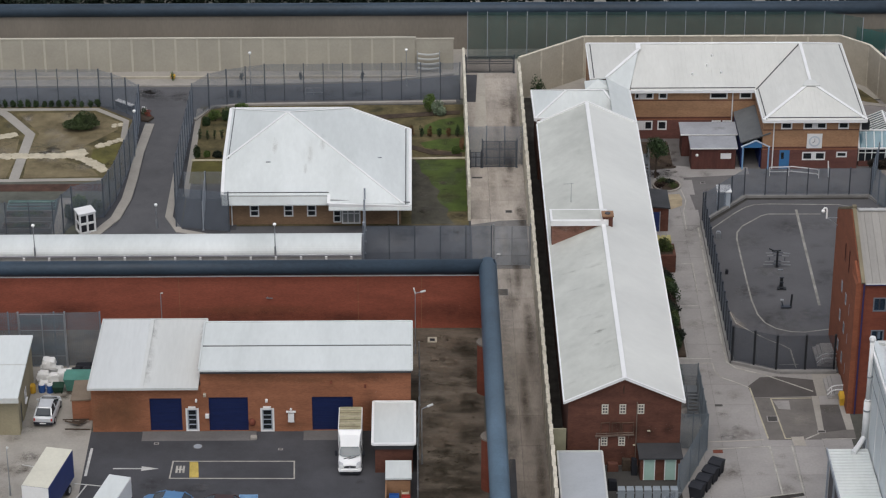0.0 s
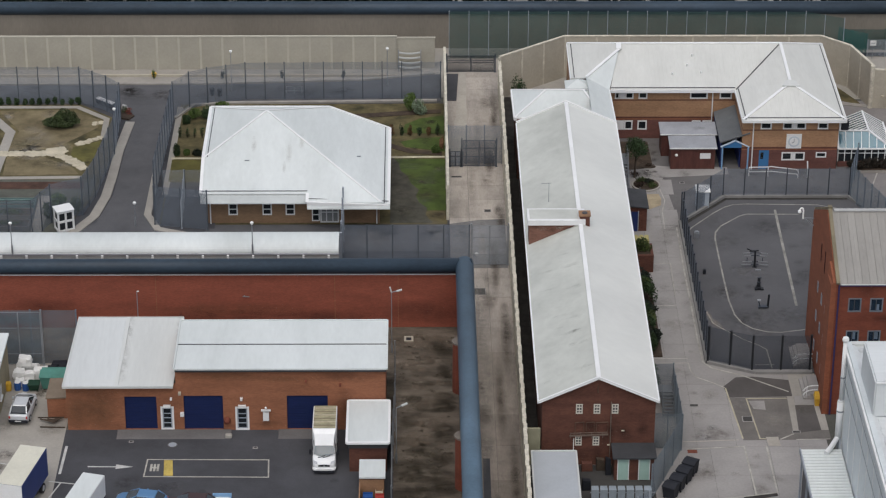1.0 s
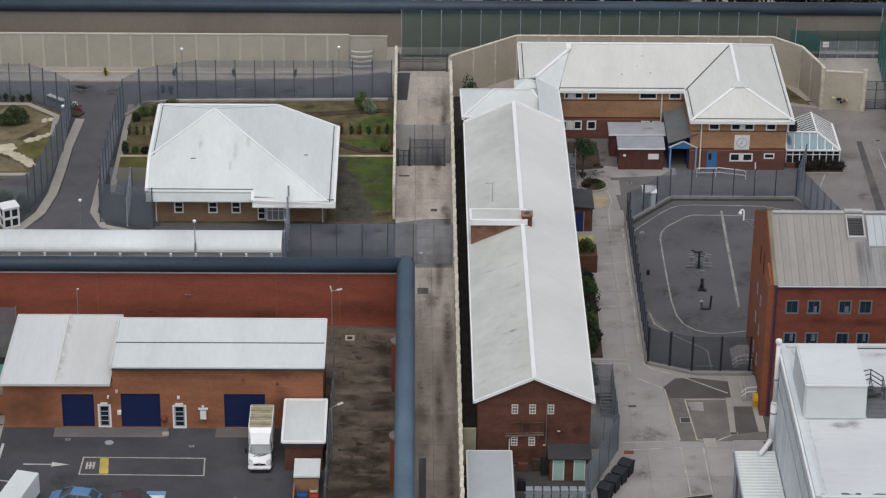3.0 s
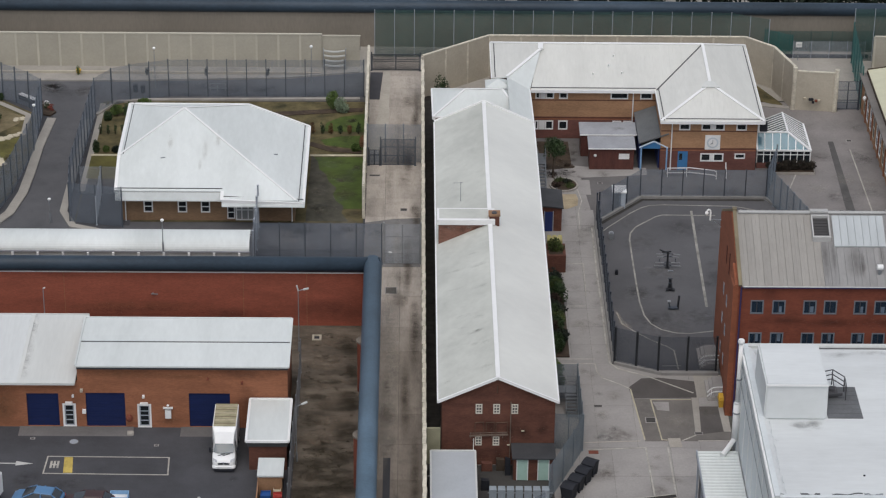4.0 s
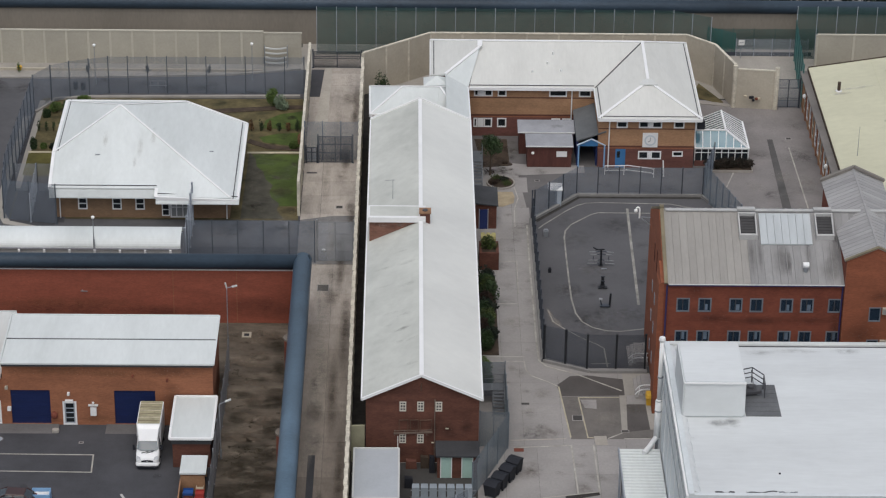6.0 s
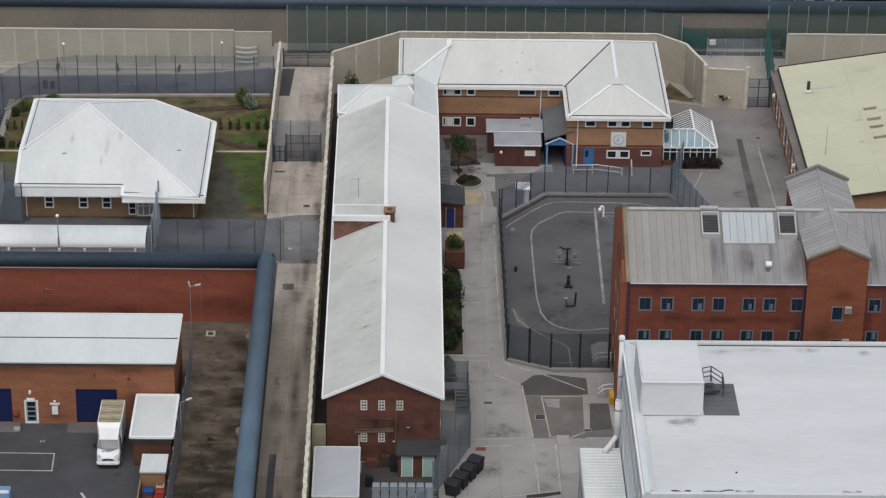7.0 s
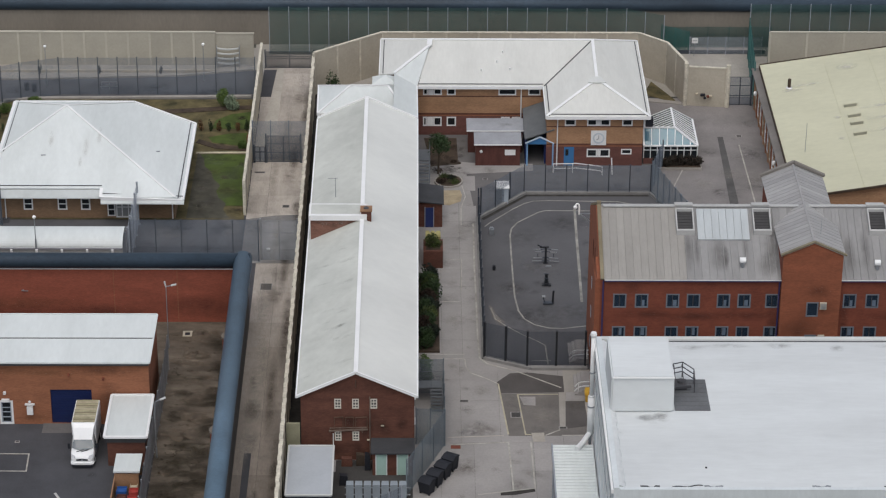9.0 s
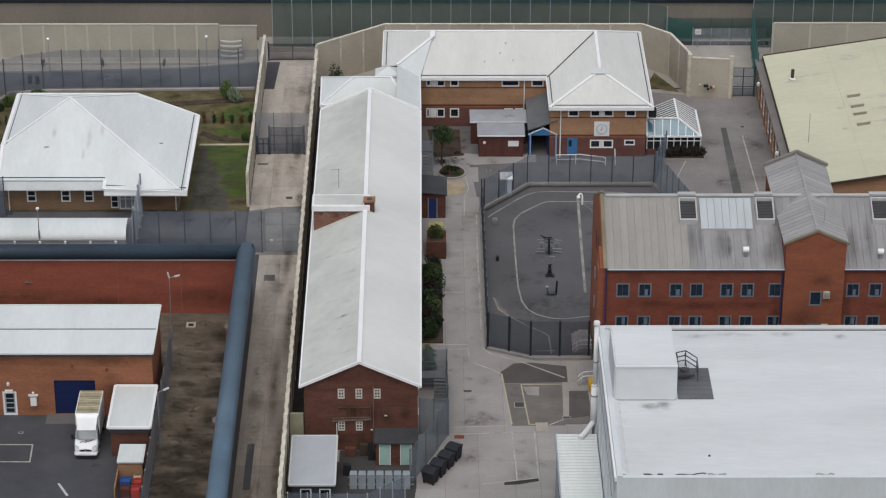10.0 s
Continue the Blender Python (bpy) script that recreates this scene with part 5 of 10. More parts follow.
for x, y, rx, ry in ((-9.2, 238.0, 0.35, 1.5), (-9.6, 236.2, 0.2, 0.8), (-12.6, 239.0, 0.3, 1.2), (-8.0, 239.4, 0.3, 1.2)):
    stain(centre, STAIN_RUST, (x, y, on_roof(x, y) + 0.012), rx, ry, (21.55, 0, 0))
# ---- barrel-roofed covered way behind the red wall ----
tube = thing("covered_way", (-20, 221.2, 0), "long covered way with a white barrel roof", "covered walkway")
bm = bmesh.new()
arc = [(1.75 * math.cos(math.pi * i / 16), 0.9 * math.sin(math.pi * i / 16)) for i in range(17)]
ring = arc + [(u * 0.97, w * 0.97) for u, w in arc[::-1]]
prism(bm, [(-60, 221.3 + u, 4.22 + w) for u, w in ring], [(-4.0, 221.3 + u, 4.22 + w) for u, w in ring])
part("barrel_roof", bm, ROOF_WHITE, tube, smooth=False)
bm = bmesh.new()
box(bm, -60, -4.0, 219.45, 219.6, 4.07, 4.21)
part("gutter", bm, ROOF_GREY, tube)
for i in range(25):
    x = -4.9 - i * 2.27
    bm = bmesh.new()
    box(bm, x - 0.1, x + 0.1, 219.3, 219.44, 0, 4.1)
    part("post", bm, TRIM, tube)
bm = bmesh.new()
for z in (2.4, 3.6):
    bar(bm, (-60, 219.36, z), (-4.1, 219.36, z), 0.05)
part("handrail", bm, SANDSTONE, tube)
bm = bmesh.new()
box(bm, -60, -4.0, 219.62, 219.68, 0.0, 4.06)
part("side_panel", bm, mat("side_sheet", (0.42, 0.43, 0.42), 0.6, 0.1, 1.0, 6), tube, "pale grey side sheeting")
bm = bmesh.new()
box(bm, -60, -4.0, 222.7, 222.85, 0, 4.17)
part("back_wall", bm, STEEL_PAINT, tube)


# ---- bright red brick hall with ribbed grey roof ----
hall = thing("brick_hall", (52, 205, 0), "four-storey bright red brick hall under a ribbed grey metal roof", "building")
VERGE_GREY = mat("verge_grey", (0.20, 0.185, 0.165), 0.85, 0.12, 1.5, 7)
LOUVRE_FRAME = mat("louvre_frame", (0.42, 0.42, 0.41), 0.6, 0.08, 1.5, 8)
HX0, HX1, HY0, HY1, HE, HR = 37.55, 78.0, 198.2, 211.8, 12.45, 15.75
TX0, TX1 = 52.35, 57.25
wx = [38.62, 40.42, 42.98, 44.68, 47.16, 48.86, 51.15, 57.55, 59.4, 62.0, 63.7]
hw = [(x, x + 1.1, z, z + 1.3) for x in wx for z in (9.8, 6.75, 3.7, 0.8)]
bm = bmesh.new()
holes_wall(bm, "y", HY0, 0.35, HX0, HX1, -0.05, HE, [h for h in hw if h[1] < TX0 or h[0] > TX1])
part("front_wall", bm, BRICK_HALL, hall)
PANE_GLINT = mat("pane_glint", (0.13, 0.17, 0.22), 0.7, 0.12, 3, 9)
for i, (a, b, c, d) in enumerate(hw):
    w_ = window(hall, "y", HY0, a, b, c, d, frame=FRAME_SLATE, glass=GLASS_HALL, mullions=0, transoms=0, width=0.11, depth=0.16, sill=False)
    bm = bmesh.new()
    box(bm, a + 0.5, a + 0.56, HY0 + 0.02, HY0 + 0.1, c + 0.112, d - 0.112)
    part("casement_bar", bm, GUTTER, w_)
    # some panes get a pale strip that stands in for reflected light
    if i % 4 < 2 and i % 3:
        lo = c + 0.15 + 0.3 * (i % 2)
        bm = bmesh.new()
        box(bm, a + 0.58, a + 0.72 + 0.08 * (i % 3), HY0 + 0.045, HY0 + 0.05, lo, lo + 0.55 + 0.12 * (i % 4))
        part("blind", bm, PANE_GLINT, w_, "pale strip painted as a reflection on the pane")
bm = bmesh.new()
box(bm, HX0, HX1, HY1 - 0.3, HY1, -0.05, HE)
part("back_wall", bm, BRICK_HALL, hall)
FRAME_MAROON = mat("frame_maroon", (0.075, 0.022, 0.018), 0.6, 0.1, 2, 9)
GLASS_MAROON = mat("panel_maroon", (0.06, 0.018, 0.015), 0.35, 0.1, 2, 9)
# gable with slit windows and small windows below
slits = [(206.05, 206.4, 10.3, 12.0), (203.9, 204.25, 10.35, 12.4), (201.55, 201.9, 10.5, 12.25)]
smalls = [(y, y + 0.55, z, z + 1.0) for y in (202.0, 204.2, 206.45) for z in (1.4, 4.3, 7.1)]
bm = bmesh.new()
holes_wall(bm, "x", HX0 - 0.1, 0.4, HY0 + 0.002, HY1, -0.05, HE, slits + smalls)
prism(bm, [(HX0 - 0.1, HY0, HE), (HX0 - 0.1, HY1, HE), (HX0 - 0.1, 205, HR + 0.1)], [(HX0 + 0.3, HY0, HE), (HX0 + 0.3, HY1, HE), (HX0 + 0.3, 205, HR + 0.1)])
# west gable: side light is put into the brick colour
part("gable_wall", bm, BRICK_CROSS_LIT, hall)
bm = bmesh.new()
box(bm, HX0 - 0.45, HX0 - 0.102, HY0 - 0.02, 200.6, -0.05, 12.3)
prism(bm, [(HX0 - 0.45, HY0 - 0.02, 12.3), (HX0 - 0.102, HY0 - 0.02, 12.3), (HX0 - 0.102, 200.6, 12.3), (HX0 - 0.45, 200.6, 12.3)], [(HX0 - 0.3, HY0, 12.5), (HX0 - 0.102, HY0, 12.5), (HX0 - 0.102, 200.6, 13.3), (HX0 - 0.3, 200.6, 13.3)])
part("corner_pier", bm, BRICK_CROSS_LIT, hall)
for a, b, c, d in slits:
    window(hall, "x", HX0 - 0.1, a, b, c, d, frame=FRAME_MAROON, glass=GLASS_MAROON, mullions=0, width=0.05, depth=0.2, sill=False)
for a, b, c, d in smalls:
    window(hall, "x", HX0 - 0.1, a, b, c, d, frame=STEEL_PAINT, mullions=0, width=0.09, depth=0.05, sill=False)
bm = bmesh.new()
bar(bm, (HX0 + 0.12, HY0 - 0.12, HE + 0.05), (HX0 + 0.12, 205, HR + 0.28), 0.3, 0.18)
part("verge_coping", bm, VERGE, hall, "olive-grey stone gable coping")
bm = bmesh.new()
bar(bm, (HX0 + 0.12, 205, HR + 0.28), (HX0 + 0.12, HY1 + 0.12, HE + 0.05), 0.3, 0.18)
part("verge_coping", bm, VERGE, hall, "olive-grey stone gable coping")
bm = bmesh.new()
box(bm, HX0 - 0.05, HX0 + 0.3, 204.8, 205.2, HR + 0.2, HR + 0.45)
part("apex_stone", bm, VERGE, hall)
# separate roof sheets with a raised seam
for side in (1, -1):
    ye = HY0 - 0.2 if side > 0 else HY1 + 0.2
    bm = bmesh.new()
    w = 0.62
    slab(bm, [(0, ye, HE), (w - 0.004, ye, HE), (w - 0.004, 205, HR), (0, 205, HR)], 0.06)
    bar(bm, (0.04, ye, HE + 0.03), (0.04, 205, HR + 0.03), 0.05, 0.06)
    bar(bm, (0.33, ye, HE + 0.008), (0.33, 205, HR + 0.008), 0.03, 0.03)
    me = finish("roof_sheet", bm, ROOF_SHEET)
    beige = me.copy()
    beige.materials[0] = ROOF_SHEET_BEIGE
    x = HX0 + 0.275
    while x < 75:
        piece("roof_sheet", beige if x < 44.6 else me, hall, Matrix.Translation((x, 0, 0)))
        x += w
bm = bmesh.new()
bar(bm, (HX0 + 0.45, 205, HR + 0.06), (HX1, 205, HR + 0.06), 0.4, 0.1)
part("ridge_cap", bm, LOUVRE_FRAME, hall)
bm = bmesh.new()
box(bm, HX0 + 0.35, TX0, HY0 - 0.28, HY0 - 0.16, HE - 0.11, HE - 0.005)
box(bm, TX1, HX1, HY0 - 0.28, HY0 - 0.16, HE - 0.11, HE - 0.005)
part("gutter", bm, PURPLE, hall, "dark purple gutter")
bm = bmesh.new()
box(bm, HX0 + 0.35, TX0, HY0 - 0.3, HY0 - 0.205, HE + 0.0, HE + 0.05)
box(bm, TX1, HX1, HY0 - 0.3, HY0 - 0.205, HE + 0.0, HE + 0.05)
part("eaves_drip", bm, ROOF_GREYWHITE, hall, "pale metal drip edge")
for x in (HX0 + 0.22, TX0 - 0.12):
    bm = bmesh.new()
    rod(bm, (x, HY0 - 0.1, 0), (x, HY0 - 0.1, HE - 0.1), 0.07)
    part("downpipe", bm, PURPLE, hall)


def on_hall(y):
    return HE + (HR - HE) * (y - HY0 + 0.2) / (205 - HY0 + 0.2)


for x in (44.0, 50.4, 60.0, 66.4):
    y0, y1 = 202.35, 204.3
    bm = bmesh.new()
    for a, b, c, d in ((x, x + 0.11, y0, y1), (x + 1.39, x + 1.5, y0, y1), (x, x + 1.5, y0 - 0.13, y0 + 0.02), (x, x + 1.5, y1 - 0.02, y1 + 0.1)):
        slab(bm, [(a, c, on_hall(c) + 0.45), (b, c, on_hall(c) + 0.45), (b, d, on_hall(d) + 0.45), (a, d, on_hall(d) + 0.45)], 0.55)
    lv = part("roof_louvre", bm, LOUVRE_FRAME, hall, "pale framed roof louvre")
    bm = bmesh.new()
    slab(bm, [(x + 0.11, y0, on_hall(y0) + 0.1), (x + 1.39, y0, on_hall(y0) + 0.1), (x + 1.39, y1, on_hall(y1) + 0.1), (x + 0.11, y1, on_hall(y1) + 0.1)], 0.08)
    part("louvre_bed", bm, BLACK, lv)
    for i in range(7):
        y = y0 + 0.12 + i * (y1 - y0 - 0.1) / 7
        bm = bmesh.new()
        slab(bm, [(x + 0.11, y, on_hall(y) + 0.2), (x + 1.39, y, on_hall(y) + 0.2), (x + 1.39, y + 0.16, on_hall(y + 0.16) + 0.26), (x + 0.11, y + 0.16, on_hall(y + 0.16) + 0.26)], 0.03)
        part("slat", bm, SLAT, lv)
    bm = bmesh.new()
    box(bm, x, x + 1.5, 204.75, 205.25, HR + 0.1, HR + 0.26)
    part("ridge_box", bm, LOUVRE_FRAME, hall)
for x in (45.75, 62.1):
    for i in range(7):
        bm = bmesh.new()
        a = x + i * 0.615
        slab(bm, [(a + 0.01, 201.7, on_hall(201.7) + 0.16), (a + 0.6, 201.7, on_hall(201.7) + 0.16), (a + 0.6, 204.6, on_hall(204.6) + 0.16), (a + 0.01, 204.6, on_hall(204.6) + 0.16)], 0.12)
        part("rooflight_pane", bm, ROOFLIGHT, hall, "translucent pale rooflight strip" if i == 0 else "")
for x, y in ((49.25, 199.3), (60.3, 199.1)):
    bm = bmesh.new()
    z = on_hall(y)
    rod(bm, (x, y, z - 0.05), (x, y, z + 0.45), 0.16, 0.16, 12)
    cowl = part("vent_cowl", bm, STEEL, hall)
    bm = bmesh.new()
    rod(bm, (x - 0.24, y, z + 0.58), (x + 0.24, y, z + 0.58), 0.24, 0.24, 16)
    part("cowl_drum", bm, WHITE, cowl)
# cross wing
CE, CR = 14.85, 16.05
bm = bmesh.new()
CWIN = [(54.5, 55.5, 9.2, 10.55), (54.5, 55.5, 6.2, 7.5)]
holes_wall(bm, "y", HY0 - 0.4, 0.36, TX0, TX1, -0.05, CE, CWIN)
prism(bm, [(TX0, HY0 - 0.4, CE), (TX1, HY0 - 0.4, CE), (54.8, HY0 - 0.4, CR)], [(TX0, HY0 - 0.04, CE), (TX1, HY0 - 0.04, CE), (54.8, HY0 - 0.04, CR)])
part("cross_wing_wall", bm, BRICK_CROSS_LIT, hall)
for x in (TX0, TX1 - 0.3):
    bm = bmesh.new()
    box(bm, x, x + 0.3, HY0 - 0.04, 212.1, 11, CE)
    part("cross_wing_side", bm, BRICK_HALL, hall)
bm = bmesh.new()
box(bm, TX0, TX1, 212.1, 212.4, -0.05, CE)
part("cross_wing_end", bm, BRICK_HALL, hall)
bm = bmesh.new()
box(bm, TX0, TX0 + 0.3, HY1, 212.1, -0.05, 11)
part("cross_wing_side", bm, BRICK_HALL, hall)
bm = bmesh.new()
bar(bm, (TX0 - 0.2, HY0 - 0.42, CE + 0.08), (54.8, HY0 - 0.42, CR + 0.1), 0.26, 0.12)
bar(bm, (54.8, HY0 - 0.42, CR + 0.1), (TX1 + 0.25, HY0 - 0.42, CE + 0.08), 0.26, 0.12)
part("verge_coping", bm, VERGE, hall)
bm = bmesh.new()
bar(bm, (TX0 - 0.3, 212.6, CE + 0.1), (54.9, 212.6, CR + 0.18), 0.36, 0.22)
bar(bm, (54.9, 212.6, CR + 0.18), (TX1 + 0.35, 212.6, CE + 0.1), 0.36, 0.22)
part("verge_coping", bm, VERGE_GREY, hall)
for k, xe in enumerate((TX0 - 0.2, TX1 + 0.2)):
    bm = bmesh.new()
    slab(bm, [(xe, 0, CE), (54.8, 0, CR), (54.8, 0.6, CR), (xe, 0.6, CE)], 0.06)
    bar(bm, (xe, 0.03, CE + 0.008), (54.8, 0.03, CR + 0.008), 0.03, 0.03)
    me = finish("roof_sheet", bm, ROOF_SHEET_CROSS)
    for i in range(25):
        piece("roof_sheet", me, hall, Matrix.Translation((0, HY0 - 0.45 + i * 0.603, 0)))
bm = bmesh.new()
bar(bm, (54.8, HY0 - 0.5, CR + 0.04), (54.8, 212.7, CR + 0.04), 0.16, 0.06)
part("ridge_cap", bm, ROOF_SHEET_CROSS, hall)
for a, b, c, d in CWIN:
    window(hall, "y", HY0 - 0.4, a, b, c, d, frame=FRAME_SLATE, glass=GLASS_HALL, mullions=0, transoms=0, width=0.1, depth=0.16, sill=False)
    bm = bmesh.new()
    box(bm, b + 0.1, b + 0.65, HY0 - 0.6, HY0 - 0.402, d - 0.6, d)
    vb = part("wall_vent", bm, CREAM, hall)
    bm = bmesh.new()
    for i in range(4):
        box(bm, b + 0.16, b + 0.59, HY0 - 0.62, HY0 - 0.602, d - 0.52 + i * 0.12, d - 0.46 + i * 0.12)
    part("grille", bm, STEEL, vb)
bm = bmesh.new()
rod(bm, (55.6, 200, 15.6), (55.6, 200, 17.2), 0.025, 0.02, 6)
part("aerial", bm, STEEL, hall)
# soot on the roof sheets round the louvres and cowls, and on the brickwork
for x, y, rx, ry in ((44.9, 200.6, 0.5, 2.4), (47.4, 200.4, 0.9, 2.0), (47.9, 200.0, 0.35, 1.5), (51.7, 200.6, 0.6, 2.8), (51.2, 199.4, 0.9, 1.4), (52.0, 202.6, 0.3, 2.6), (49.6, 201.2, 0.3, 2.2), (45.6, 200.8, 0.25, 2.0), (58.2, 200.4, 0.5, 2.2), (59.5, 200.8, 0.4, 2.4), (62.0, 200.0, 0.5, 1.8)):
    stain(hall, STAIN_SMOKE, (x, y, on_hall(y) + 0.045 + 0.0006 * (x - 44)), rx, ry, (25.3, 0, 0))
for x, z, rx, rz in ((40.2, 11.6, 0.9, 0.9), (41.2, 9.2, 2.6, 0.5), (45.5, 9.0, 3.0, 0.5), (49.5, 9.0, 2.6, 0.5), (51.8, 8.6, 0.6, 2.4), (44.0, 6.0, 3.5, 0.6), (50.0, 6.0, 3.0, 0.6), (57.7, 9.0, 0.5, 2.2), (61.0, 8.9, 2.4, 0.5)):
    stain(hall, STAIN_SMOKE, (x, HY0 - 0.012, z), rx, rz, (90, 0, 0))
for x, z, rx, rz in ((54.0, 8.0, 1.8, 1.4), (55.5, 11.6, 1.2, 0.7)):
    stain(hall, STAIN_SMOKE, (x, HY0 - 0.412, z), rx, rz, (90, 0, 0))
cctv = thing("security_camera", (36.3, 211.4, 12.7), "white dome camera on a wall bracket", "camera")
bm = bmesh.new()
bar(bm, (37.5, 211.3, 11.1), (36.5, 211.4, 11.85), 0.07)
bar(bm, (37.5, 211.3, 11.85), (36.5, 211.4, 11.85), 0.05)
part("bracket", bm, STEEL, cctv)
bm = bmesh.new()
hook = [(36.48, 211.4, 11.75), (36.48, 211.4, 12.5), (36.44, 211.4, 12.7), (36.32, 211.4, 12.8), (36.2, 211.4, 12.72), (36.16, 211.4, 12.55)]
for a, b in zip(hook, hook[1:]):
    rod(bm, a, b, 0.075, 0.075, 8)
part("swan_neck", bm, LAMP_WHITE, cctv)
bm = bmesh.new()
ball(bm, (36.15, 211.4, 12.46), 0.17)
part("dome", bm, LAMP_WHITE, cctv, smooth=True)

# ---- large white flat-roofed building with plant room ----
plant = thing("white_flat_roof_building", (50, 174, 0), "large white-clad building with a pale membrane flat roof", "building")
WX0, WX1, WY0, WY1, WZ = 36.35, 85.0, 163.3, 185.1, 14.2
bm = bmesh.new()
box(bm, WX0, WX1, WY0, WY1, -0.05, WZ - 0.3)
part("clad_wall", bm, CLAD, plant)
bm = bmesh.new()
box(bm, WX0 + 0.4, WX1, WY0 + 0.35, WY1 - 0.45, WZ - 0.298, WZ)
part("roof_membrane", bm, ROOF_MEMBRANE, plant)
for a, b, c, d, h in ((WX0, WX0 + 0.4, WY0, WY1, 0.2), (WX0 + 0.4, WX1, WY0, WY0 + 0.35, 0.06), (WX0 + 0.4, WX1, WY1 - 0.45, WY1, 0.22)):
    bm = bmesh.new()
    box(bm, a, b, c, d, WZ - 0.298, WZ + h)
    part("parapet", bm, ROOF_GREYWHITE if h > 0.21 else CLAD, plant)
bm = bmesh.new()
n = 44
rings = []
for i in range(n + 1):
    y = WY0 + 0.4 + (WY1 - WY0 - 0.9) * i / n
    w = 0.42 + 0.05 * math.sin(i * 1.7) + 0.03 * math.sin(i * 4.1)
    rings.append([(WX0 + 0.402, y, WZ + 0.17), (WX0 + 0.402 + w * 0.5, y, WZ + 0.12 + 0.02 * math.sin(i * 2.3)), (WX0 + 0.402 + w, y, WZ + 0.004), (WX0 + 0.402, y, WZ + 0.003)])
vs = [[bm.verts.new(p) for p in r] for r in rings]
for a, b in zip(vs, vs[1:]):
    for k in range(4):
        bm.faces.new((a[k], a[(k + 1) % 4], b[(k + 1) % 4], b[k]))
bm.faces.new(vs[0][::-1])
bm.faces.new(vs[-1])
part("membrane_upstand", bm, ROOF_MEMBRANE, plant, "folded membrane upstand along the parapet")
for y0, y1, dx in ((163.9, 166.2, 0.86), (167.0, 170.6, 0.8), (171.4, 173.8, 0.78), (182.3, 184.2, 0.5)):
    bm = bmesh.new()
    pts = [(WX0 + dx + 0.05 * math.sin(i * 1.9 + y0), y0 + (y1 - y0) * i / 7) for i in range(8)]
    ribbon(bm, pts, 0.05, WZ + 0.03, False, 0.02)
    part("lifted_edge", bm, FASCIA_GREY, plant, "lifted grey membrane edge")
# front edge where the membrane has lifted in long wavy strips
x = WX0 + 0.6
while x < 68:
    w = RNG.uniform(0.5, 2.4)
    if RNG.random() < 0.55:
        bm = bmesh.new()
        pts = [(x + w * i / 8, WY0 + 0.45 + RNG.uniform(-0.06, 0.14) + 0.1 * math.sin(i * 1.1)) for i in range(9)]
        ribbon(bm, pts, RNG.uniform(0.08, 0.26), WZ + 0.025, False, 0.02)
        part("lifted_edge", bm, ROOF_DARK if RNG.random() < 0.5 else STEEL, plant, "lifted dark membrane edge")
        bm = bmesh.new()
        ribbon(bm, [(p[0], p[1] + 0.14) for p in pts], 0.16, WZ + 0.05, False, 0.04)
        part("membrane_fold", bm, ROOF_MEMBRANE, plant)
    x += w + RNG.uniform(0.0, 0.4)
for x, y, rx, ry, m in ((40.0, 173.1, 1.2, 0.8, STAIN_SOOT), (40.5, 173.5, 0.7, 0.5, STAIN_SMOKE), (39.2, 173.3, 0.8, 0.5, STAIN_SMOKE), (50.4, 184.0, 1.3, 0.5, STAIN_SOOT), (54.8, 183.6, 0.6, 0.6, STAIN_SOOT), (43.5, 183.7, 1.4, 0.5, STAIN_GREY), (46.5, 184.0, 2.2, 0.4, STAIN_GREY), (59.5, 184.0, 2.4, 0.5, STAIN_GREY), (37.3, 184.0, 0.5, 0.5, STAIN_SOOT), (37.2, 171.0, 0.5, 0.3, STAIN_GREY)):
    stain(plant, m, (x, y, WZ + 0.014 + rx * 0.0004), rx, ry)
# thin dark strip added as the shadow line where roof meets parapet
bm = bmesh.new()
box(bm, WX0 + 5.5, WX1, WY1 - 0.5, WY1 - 0.452, WZ + 0.004, WZ + 0.07)
part("parapet_flashing", bm, GUTTER, plant, "dark grey strip for the shadow line along the back parapet")
# side cladding ribs
bm = bmesh.new()
box(bm, 0, 0.04, -0.05, 0.05, 0, WZ - 1.2)
rib = finish("cladding_rib", bm, WHITE)
for i in range(8):
    piece("cladding_rib", rib, plant, Matrix.Translation((WX0 - 0.042, WY0 + 0.6 + i * 2.8, 0)))
bm = bmesh.new()
for z0, z1 in ((13.2, 12.9), (11.6, 10.9)):
    bar(bm, (WX0 - 0.1, WY1 - 0.5, z0), (WX0 - 0.1, WY0 + 0.3, z1), 0.04)
part("cable_run", bm, STEEL, plant)
bm = bmesh.new()
bar(bm, (WX0 - 0.09, WY0, WZ - 0.12), (WX0 - 0.09, WY1, WZ - 0.12), 0.16, 0.3)
part("gutter", bm, TRIM, plant)
PX0, PX1, PY0, PY1, PZ = 36.75, 41.45, 174.0, 180.1, 17.15
bm = bmesh.new()
prism(bm, [(PX0, PY0, WZ + 0.005), (PX1, PY0, WZ + 0.005), (PX1, PY1, WZ + 0.005), (PX0, PY1, WZ + 0.005)],
      [(PX0 + 0.05, PY0 + 0.1, PZ), (PX1 - 0.05, PY0 + 0.1, PZ), (PX1 - 0.05, PY1, PZ + 0.1), (PX0 + 0.05, PY1, PZ + 0.1)])
bmesh.ops.bevel(bm, geom=bm.edges[:], offset=0.12, segments=3, affect="EDGES")
room = part("plant_room", bm, ROOF_MEMBRANE, plant, "white membrane-covered plant room", smooth=False)
bm = bmesh.new()
bar(bm, (PX0 + 0.1, PY0 + 0.02, PZ - 0.02), (PX1 - 0.05, PY0 + 0.02, PZ - 0.02), 0.1, 0.12)
part("edge_trim", bm, TRIM, room)
